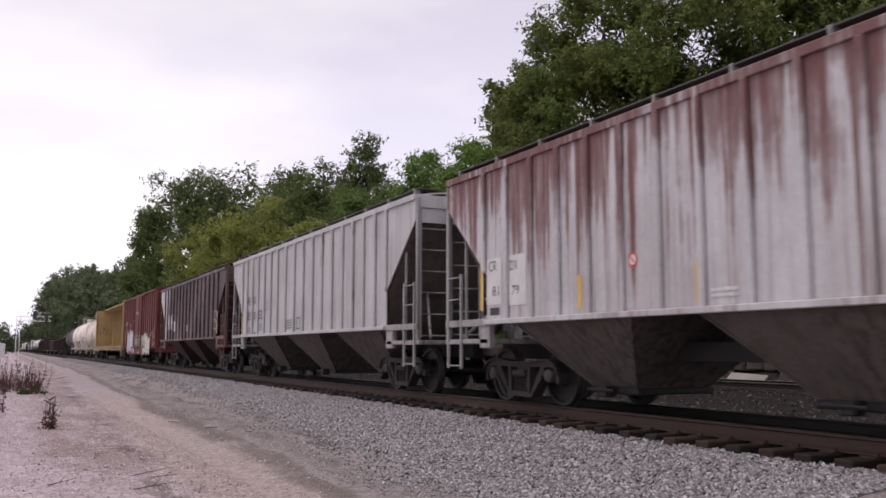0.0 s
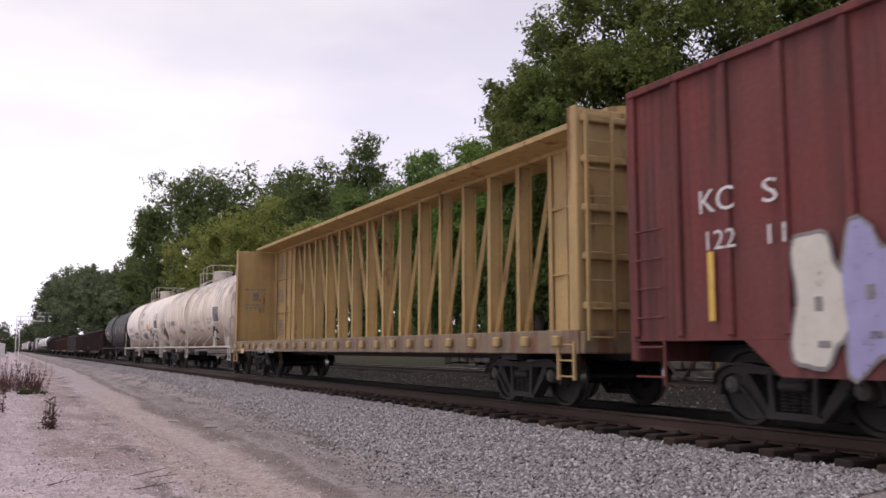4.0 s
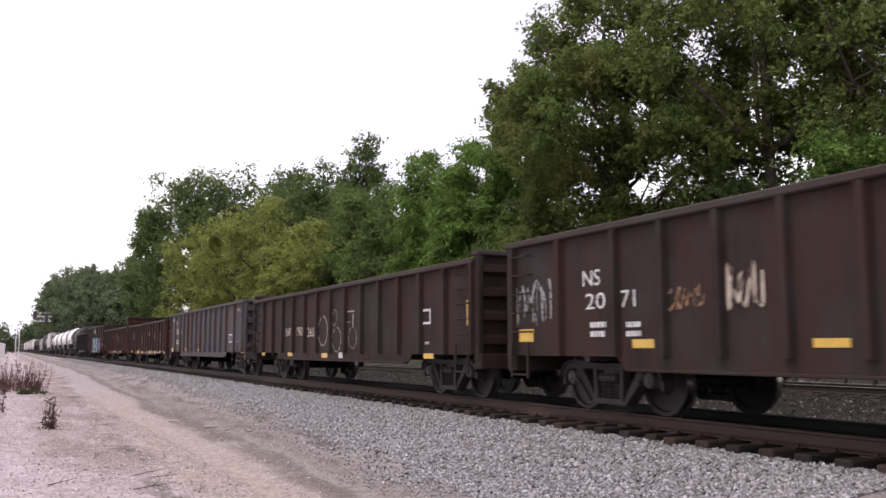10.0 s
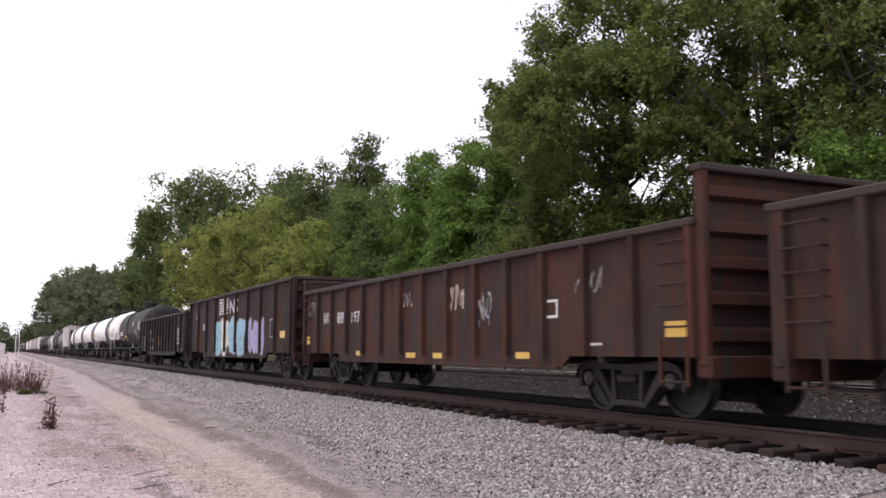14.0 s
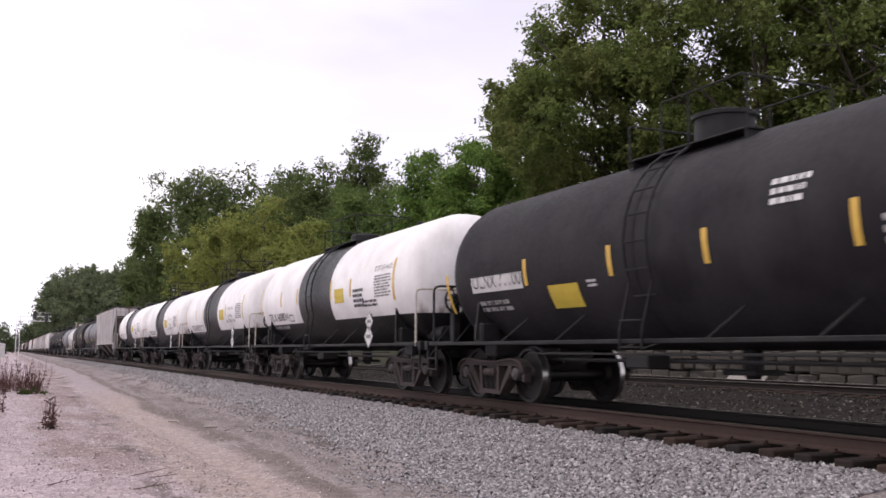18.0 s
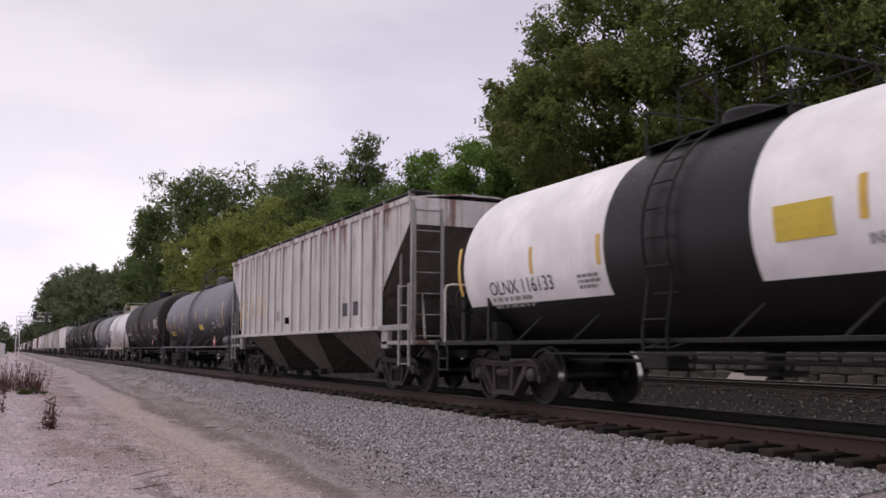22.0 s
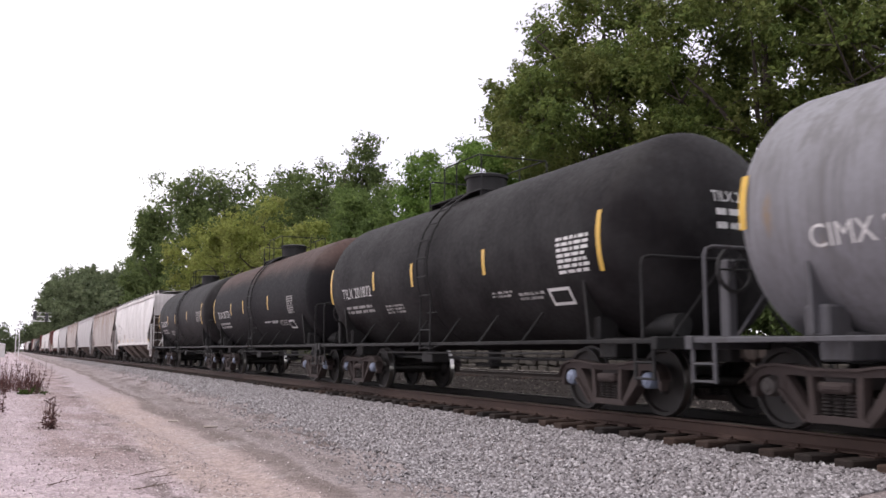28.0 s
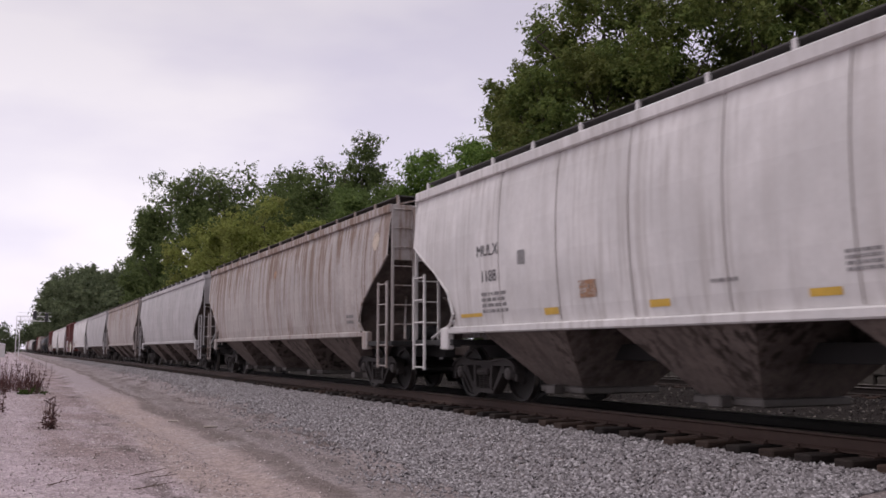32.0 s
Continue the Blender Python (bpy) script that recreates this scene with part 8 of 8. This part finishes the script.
# the wood behind the siding, from near to far
OAK = "tall dark green oak with sky showing through its crown"
tree(27.3, 35.7, 22.6, 6.6, "oak", 118000, 0.105, 11, OAK, low=0.17, clumps=310, stems=3, bare=0.1, fine=0.15, ragged=0.2, gaps=0.3)
tree(29.6, 28.5, 23.5, 7.0, "oak", 112000, 0.105, 12, OAK, low=0.17, clumps=290, stems=2, bare=0.1, fine=0.135, ragged=0.3, gaps=0.26)
tree(31.2, 22.4, 21.5, 7.0, "oak", 90000, 0.105, 13, OAK, low=0.2, clumps=260, stems=2, bare=0.05, fine=0.14, ragged=0.3, gaps=0.18)
tree(25.4, 40.9, 18.9, 3.1, "oak", 26000, 0.105, 65, "slender oak at the edge of the wood", low=0.5, clumps=90, fine=0.2, ragged=0.25, gaps=0.2)
LOW = "young leafy tree below the oaks"
tree(25.9, 40.2, 10.6, 3.4, "oak", 26000, 0.1, 61, LOW, low=0.08, clumps=90, fine=0.2, ragged=0.25)
tree(26.3, 33.8, 8.6, 3.0, "oak", 20000, 0.1, 62, LOW, low=0.08, clumps=80, fine=0.2, ragged=0.25)
tree(27.5, 28.2, 9.4, 3.2, "deep", 20000, 0.1, 63, LOW, low=0.08, clumps=80, fine=0.2, ragged=0.25)
BACK = "green tree behind the oaks"
tree(40.0, 46.0, 10.5, 5.5, "deep", 15000, 0.16, 24, BACK, clumps=100, fine=0.22)
tree(44.5, 38.5, 11.5, 6.0, "deep", 15000, 0.16, 25, BACK, clumps=100, fine=0.22)
tree(41.0, 28.0, 13.0, 6.5, "deep", 18000, 0.16, 26, BACK, clumps=110, fine=0.22)
tree(32.5, 41.5, 11.2, 4.2, "deep", 18000, 0.13, 66, BACK, low=0.1, clumps=100, fine=0.22)
tree(34.5, 36.5, 11.0, 4.6, "deep", 18000, 0.13, 67, BACK, low=0.1, clumps=100, fine=0.22)
tree(25.6, 20.6, 9.6, 2.3, "fresh", 15000, 0.085, 14, "young bright green tree below the oaks", low=0.25, clumps=60, fine=0.22)
AIL = "fresh green tree with drooping feathery leaves"
for k, (x, y, z, sp, kind, n) in enumerate(((27.4, 50.2, 17.4, 3.8, "fresh", 21000), (27.0, 56.4, 16.5, 3.8, "fresh", 21000), (27.4, 46.0, 16.0, 3.6, "fresh", 17000), (24.8, 49.5, 11.0, 3.2, "fresh", 17000),
                                            (25.2, 55.5, 10.6, 3.4, "fresh", 15000), (25.4, 44.5, 9.5, 2.8, "mid", 12000))):
    tree(x, y, z, sp, kind, n, 0.17, 81 + k, AIL, low=0.08, clumps=80, ragged=0.35, fine=0.2, slim=0.3)
MID = "green tree on the bank beside the siding"
for k, (x, y, z, sp, kind, n) in enumerate(((28.5, 63.0, 15.6, 4.2, "mid", 15000), (27.2, 67.5, 14.0, 4.0, "mid", 14000), (28.5, 74.0, 16.0, 4.8, "mid", 15000), (29.5, 83.0, 18.0, 5.4, "mid", 15000), (30.5, 95.0, 19.5, 5.6, "deep", 14000))):
    tree(x, y, z, sp, kind, n, 0.13 + 0.0005 * y, 91 + k, MID, low=0.04, clumps=90, fine=0.22, ragged=0.25)
tree(33.4, 88.8, 25.4, 3.9, "deep", 18900, 0.16, 17, "tall green tree with a narrow top", low=0.2, clumps=110, ragged=0.3, fine=0.27)
tree(32.6, 99.8, 25.0, 6.0, "deep", 21600, 0.17, 18, "tall green tree on the bank", low=0.15, clumps=120, ragged=0.12, fine=0.27)
tree(31.3, 108.0, 25.8, 5.0, "deep", 18900, 0.18, 32, "tall green tree on the bank", low=0.15, clumps=120, ragged=0.12, fine=0.27)
tree(32.5, 119.0, 25.2, 6.0, "deep", 18900, 0.19, 36, "tall green tree on the bank", low=0.15, clumps=120, ragged=0.12, fine=0.27)
YEL = "round yellowish green tree beside the siding"
tree(23.8, 76.5, 13.4, 5.2, "yellow", 22000, 0.13, 19, YEL, low=0.06, clumps=120, ragged=0.15, fine=0.18)
tree(23.6, 90.0, 18.2, 5.6, "yellow", 20000, 0.14, 20, YEL, low=0.06, clumps=110, ragged=0.2, fine=0.19)
tree(23.0, 104.0, 18.6, 5.6, "yellow", 18000, 0.16, 33, YEL, low=0.05, clumps=100, ragged=0.2, fine=0.2)
tree(23.2, 128.0, 19.4, 5.6, "yellow", 15000, 0.18, 64, YEL, low=0.05, clumps=100, ragged=0.2, fine=0.2)
DARK = "tall dark green tree of the wood"
tree(29.2, 131.6, 29.2, 7.0, "deep", 21600, 0.22, 21, DARK, low=0.1, clumps=120, ragged=0.12, fine=0.27)
tree(26.0, 140.0, 30.6, 7.0, "deep", 21600, 0.22, 22, DARK, low=0.1, clumps=120, ragged=0.12, fine=0.27)
tree(24.3, 163.0, 33.8, 6.4, "deep", 20250, 0.24, 23, "tall dark tree with a gap in its crown", low=0.08, clumps=120, ragged=0.12, bare=0.1, fine=0.27, gaps=0.15)
tree(23.8, 180.0, 29.0, 5.5, "deep", 14850, 0.26, 34, DARK, low=0.06, clumps=120, ragged=0.12, fine=0.27)
tree(37.0, 114.0, 25.5, 7.0, "deep", 13000, 0.2, 37, DARK, low=0.1, clumps=110, ragged=0.1, fine=0.26)
tree(36.0, 140.0, 28.0, 8.0, "deep", 13000, 0.22, 38, DARK, low=0.1, clumps=110, ragged=0.1, fine=0.26)
hedge(23.4, 27, 12, 62, 0.6, 6.5, "deep", 40000, 0.1, 31, "dark green bushes along the siding", n=190)
hedge(24, 30, 60, 200, 0.6, 9, "deep", 28000, 0.2, 35, "dark green undergrowth below the trees", n=170)
hedge(27.5, 34, 2, 48, 0.8, 9, "deep", 26000, 0.17, 39, "dense dark green bushes below the oaks", n=170)
hedge(34, 41, -4, 60, 0.8, 8, "deep", 16000, 0.32, 40, "dense dark green bushes at the back of the wood", n=230)
hedge(23.5, 26, 10, 36, 0.6, 3.6, "deep", 17000, 0.09, 49, "low dark green bushes above the retaining wall", n=140)
hedge(25.5, 30, 33, 64, 0.6, 5.5, "mid", 15000, 0.13, 59, "green bushes between the trees on the bank", n=110)
FAR = "dark green tree of the far wood"
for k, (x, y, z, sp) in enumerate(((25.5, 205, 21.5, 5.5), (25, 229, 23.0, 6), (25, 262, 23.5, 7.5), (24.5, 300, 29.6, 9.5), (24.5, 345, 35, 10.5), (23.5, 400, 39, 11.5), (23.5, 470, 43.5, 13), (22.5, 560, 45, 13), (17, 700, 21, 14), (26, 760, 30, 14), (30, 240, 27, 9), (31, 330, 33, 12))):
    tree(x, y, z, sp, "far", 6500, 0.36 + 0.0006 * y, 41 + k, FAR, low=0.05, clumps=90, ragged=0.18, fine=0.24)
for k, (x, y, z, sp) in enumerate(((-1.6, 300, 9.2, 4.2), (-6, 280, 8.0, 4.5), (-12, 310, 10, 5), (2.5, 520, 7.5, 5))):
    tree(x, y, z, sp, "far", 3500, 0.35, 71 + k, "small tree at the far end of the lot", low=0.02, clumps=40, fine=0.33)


# ---- retaining wall of rough stacked blocks behind the siding ----
M_BLOCK = plain("weathered_mossy_block", (0.064, 0.056, 0.046), 0.9, 0, 0.45, 5, 0.6)
wall = structure("wall_retaining", Shape().box(22.42, 22.6, 8, 46, -0.4, 0.9), M_TIE, "low retaining wall of rough stacked weathered blocks", category="retaining wall")
rb = random.Random(5)
block_meshes = []
for k in range(7):
    w, hh = rb.uniform(0.45, 1.25), rb.uniform(0.13, 0.175)
    lump = Shape().box(-0.2, 0.2, -w / 2, w / 2, -hh, hh, 0.05)
    lump.v = [(x + rb.uniform(-0.03, 0.03), y + rb.uniform(-0.04, 0.04), z + rb.uniform(-0.03, 0.025)) for x, y, z in lump.v]
    block_meshes.append((w, lump.mesh("block", M_BLOCK)))
for row, z in enumerate((-0.02, 0.33, 0.67)):
    y = 8.2 + 0.4 * row
    while y < 45:
        w, me = rb.choice(block_meshes)
        if rb.random() > 0.06 * row:
            part("block", me, None, wall, at=pose(22.2 + rb.uniform(-0.1, 0.05), y + w / 2, z + rb.uniform(-0.04, 0.03), rb.uniform(-4, 4), rb.uniform(-5, 5), rb.uniform(-5, 5)))
        y += w + rb.uniform(0.02, 0.14)
slab = new("concrete_slab", Shape().box(-0.35, 0.35, -0.6, 0.6, -0.05, 0.05, 0.012).mesh("concrete_slab", plain("pale_concrete", (0.30, 0.27, 0.25), 0.85, 0, 0.2, 9, 0.3)))
slab.matrix_basis = pose(21.4, 22.0, -0.08, 4, -24, 25)
tagged(slab, "broken pale concrete slab lying on the bank", "rubble")
M_RUBBLE = stone_material("rubble", (0.05, 0.042, 0.037), (0.115, 0.098, 0.087), (0.27, 0.245, 0.22))
scatter_stones("rubble_stones", "broken stones and dirt on the bank below the wall", 3200, near_rows(20.5, 22.1, 9, 46, 1.0), (0.025, 0.12), M_RUBBLE, 8)


# ---- signal bridge far down the line ----
M_GALV = plain("galvanised_steel", (0.8, 0.8, 0.81), 0.5, 0.0, 0.15, 5, 0.05)
M_SIGNAL = plain("weathered_black_signal_paint", (0.07, 0.07, 0.075), 0.6)
gantry = tagged(new("signal_bridge"), "galvanised cantilever signal bridge over the main track", "railway signal")
gantry.matrix_basis = pose(1.7, 210, -0.5)
post = part("mast", Shape().box(-0.28, -0.16, -0.2, 0.2, 0, 8.4).box(0.4, 0.52, -0.2, 0.2, 0, 8.4), M_GALV, gantry)
for k in range(7):
    part("mast_brace", Shape().tube([(-0.2, 0, 0.4 + k), (0.45, 0, 1.2 + k)], 0.04, 4), M_GALV, gantry)
for z in (7.4, 8.4):
    for y in (-0.4, 0.4):
        part("boom_chord", Shape().box(-0.3, 6.4, y - 0.06, y + 0.06, z - 0.06, z + 0.06), M_GALV, gantry)
for k in range(6):
    part("boom_brace", Shape().tube([(0.5 + k * 0.95, -0.4, 7.4), (0.5 + k * 0.95 + 0.47, -0.4, 8.4), (0.5 + k * 0.95 + 0.95, -0.4, 7.4)], 0.045, 4), M_GALV, gantry)
part("walkway_rail", Shape().tube([(0, 0.5, 9.2), (6.4, 0.5, 9.2)], 0.03, 4), M_GALV, gantry)
for x, z in ((3.2, 8.3), (5.5, 7.9)):
    head = part("signal_head", Shape().box(x - 0.35, x + 0.35, -0.75, -0.5, z - 0.6, z + 1.2, 0.1), M_SIGNAL, gantry)
    for k in (-0.35, 0.35, 1.05):
        part("hood", Shape().lathe([(-0.75, 0.16), (-1.05, 0.16), (-1.05, 0.14), (-0.75, 0.14)], "y", (x, 0, z + k), 10), M_SIGNAL, head)

# ---- far end of the lot ----
M_SHED = plain("white_painted_siding", (0.7, 0.69, 0.68), 0.6, 0, 0.1, 4, 0.1)
shed = tagged(new("shed"), "small white metal shed at the end of the lot", "shed")
shed.matrix_basis = pose(-2.6, 190, -0.5)
part("wall", Shape().box(-2.2, 2.2, -1.5, 1.5, 0, 2.4, 0.03), M_SHED, shed)
part("roof", Shape().prism([(-2.4, 2.4), (2.4, 2.4), (0, 3.0)], -1.7, 1.7, "y"), M_GALV, shed)
part("door", Shape().box(-0.5, 0.5, -1.54, -1.5, 0.05, 2.05), M_GALV, shed)


# ---- dead weeds, sticks and litter on the lot ----
M_WEED = plain("dead_reddish_weed", (0.075, 0.036, 0.032), 0.9, 0, 0.4, 20, 0.1)
M_WEEDHEAD = foliage("dry_seed_heads", (0.075, 0.034, 0.03), (0.19, 0.10, 0.088))
M_GRASS = foliage("green_weed_leaves", (0.05, 0.08, 0.02), (0.12, 0.16, 0.05))


def weed(x, y, h, n, seed, label, green=0, wide=0.25):
    """A clump of dead stalks with seed heads."""
    r = random.Random(seed)
    t = new("dead_weed")
    t.matrix_basis = pose(x, y, float(ground_height(np.array(x), np.array(y))) - 0.03)
    s = Shape()
    cents, rads = [], []
    for _ in range(n):
        a, l = r.uniform(0, 6.28), r.uniform(0.05, wide)
        hh = h * r.uniform(0.3, 1.0) ** 1.3
        b = Vector((math.cos(a) * l, math.sin(a) * l, 0))
        tip = b * r.uniform(1.1, 1.8) + Vector((0, 0, hh))
        s.tube([b, b.lerp(tip, 0.5) + Vector((r.uniform(-0.03, 0.03), r.uniform(-0.03, 0.03), 0)), tip], 0.006, 4, 0.002)
        for f in (0.25, 0.45, 0.65, 0.82, 1.0):
            cents.append(b.lerp(tip, f))
            rads.append(0.035 + 0.09 * (1.05 - f) * (0.5 + r.random()))
            if r.random() < 0.6:
                tw = b.lerp(tip, f * 0.9) + Vector((r.uniform(-0.1, 0.1), r.uniform(-0.1, 0.1), 0.1))
                s.tube([b.lerp(tip, f * 0.8), tw], 0.004, 3, 0.002)
                cents.append(tw)
                rads.append(0.04)
    tagged(part("dry_stem", s, M_WEED, t), kind="stuff")
    tagged(part("seed_head", leaf_mesh("seed_head", cents, rads, n * 45, 0.018, M_WEEDHEAD, seed), None, t), kind="stuff")
    if green:
        part("foliage", leaf_mesh("foliage", [(r.uniform(-wide, wide), r.uniform(-wide, wide), 0.1) for _ in range(8)], [0.14] * 8, green, 0.05, M_GRASS, seed + 1), None, t)
    return tagged(t, label, "weeds", "dead weeds on the lot")


WEED = "clump of dead reddish brown weeds on the gravel"
weed(0.74, 18.1, 0.66, 15, 1, WEED, wide=0.1)
for k, (x, y, h, n, g, w) in enumerate(((0.95, 33.5, 1.15, 22, 0, 0.3), (0.62, 34.5, 1.2, 26, 0, 0.4), (0.3, 33.8, 1.1, 24, 0, 0.4), (0.75, 32.5, 0.7, 14, 260, 0.35), (0.0, 35.5, 1.0, 22, 0, 0.4), (0.1, 38, 1.2, 20, 0, 0.4),
                                        (0.5, 40, 1.1, 20, 0, 0.5), (-0.25, 32, 0.9, 18, 0, 0.3), (0.98, 36.5, 1.0, 14, 0, 0.25), (-0.45, 42, 1.2, 20, 0, 0.5))):
    weed(x, y, h, n, 10 + k, WEED if not g else "dead weeds with some green leaves at their foot", g, w)
weed(-0.08, 22.9, 1.15, 9, 30, "tall dead weed stalk on the gravel", wide=0.06)
M_STICK = plain("weathered_stick", (0.12, 0.085, 0.065), 0.9, 0, 0.4, 20, 0.2)
for k, (x, y, a, l) in enumerate(((1.6, 11.6, 20, 0.5), (1.75, 11.3, -35, 0.35), (1.5, 10.4, 5, 0.45), (2.0, 10.2, 60, 0.22), (3.9, 17.4, 30, 0.35), (1.2, 13.5, 70, 0.4), (0.6, 11.0, 15, 0.3))):
    s = Shape().tube([(-l / 2, 0, 0), (0, 0.03, 0.02), (l / 2, 0, 0.05)], 0.007, 5, 0.003).tube([(0, 0.03, 0.02), (l * 0.2, l * 0.16, 0.07)], 0.005, 4, 0.002)
    st = new("stick", s.mesh("stick", M_STICK))
    st.matrix_basis = pose(x, y, float(ground_height(np.array(x), np.array(y))) + 0.008, 0, 0, a)
    tagged(st, "dry broken stick lying on the gravel", "stick", "sticks on the lot")
M_BOARD = plain("bleached_board", (0.38, 0.33, 0.29), 0.85, 0, 0.25, 14, 0.2)
for k, (x, y, a, l) in enumerate(((3.7, 18.3, 15, 0.28), (3.3, 20.2, -30, 0.2), (4.2, 17.2, 70, 0.18))):
    b = new("wood_scrap", Shape().box(-l / 2, l / 2, -0.05, 0.05, 0, 0.03, 0.006).mesh("wood_scrap", M_BOARD))
    b.matrix_basis = pose(x, y, float(ground_height(np.array(x), np.array(y))) + 0.004, 3, 2, a)
    tagged(b, "bleached scrap of wood on the dirt track", "scrap", "wood scraps on the lot")


# ---- motion: every car rolls along the track, and every wheelset turns ----
def motions():
    for car, y in train:
        walk(car, [(t, pose(TRACK_X, y - travelled(t), 0)) for t in (0, 4, 8, 12, 16, 20, 24, 28, 32)])
    # one turn for all leading wheelsets and one for all trailing ones; the copies roll by the same keys
    first = {}
    ticks = int(CLIP * FPS)
    for ob in [o for o in scene.objects if o.name.split(".")[0] == "wheelset"]:
        k = ob.location.y > 0
        if k not in first:
            rows = [(i / FPS, pose(0, AXLE_Y if k else -AXLE_Y, WHEEL_R) @ Matrix.Rotation(travelled(i / FPS) / WHEEL_R, 4, "X")) for i in range(ticks + 1)]
            walk(ob, rows)
            first[k] = ob
        else:
            ob.rotation_mode = "QUATERNION"
            a = ob.animation_data_create()
            a.action = first[k].animation_data.action
            a.action_slot = first[k].animation_data.action_slot


motions()
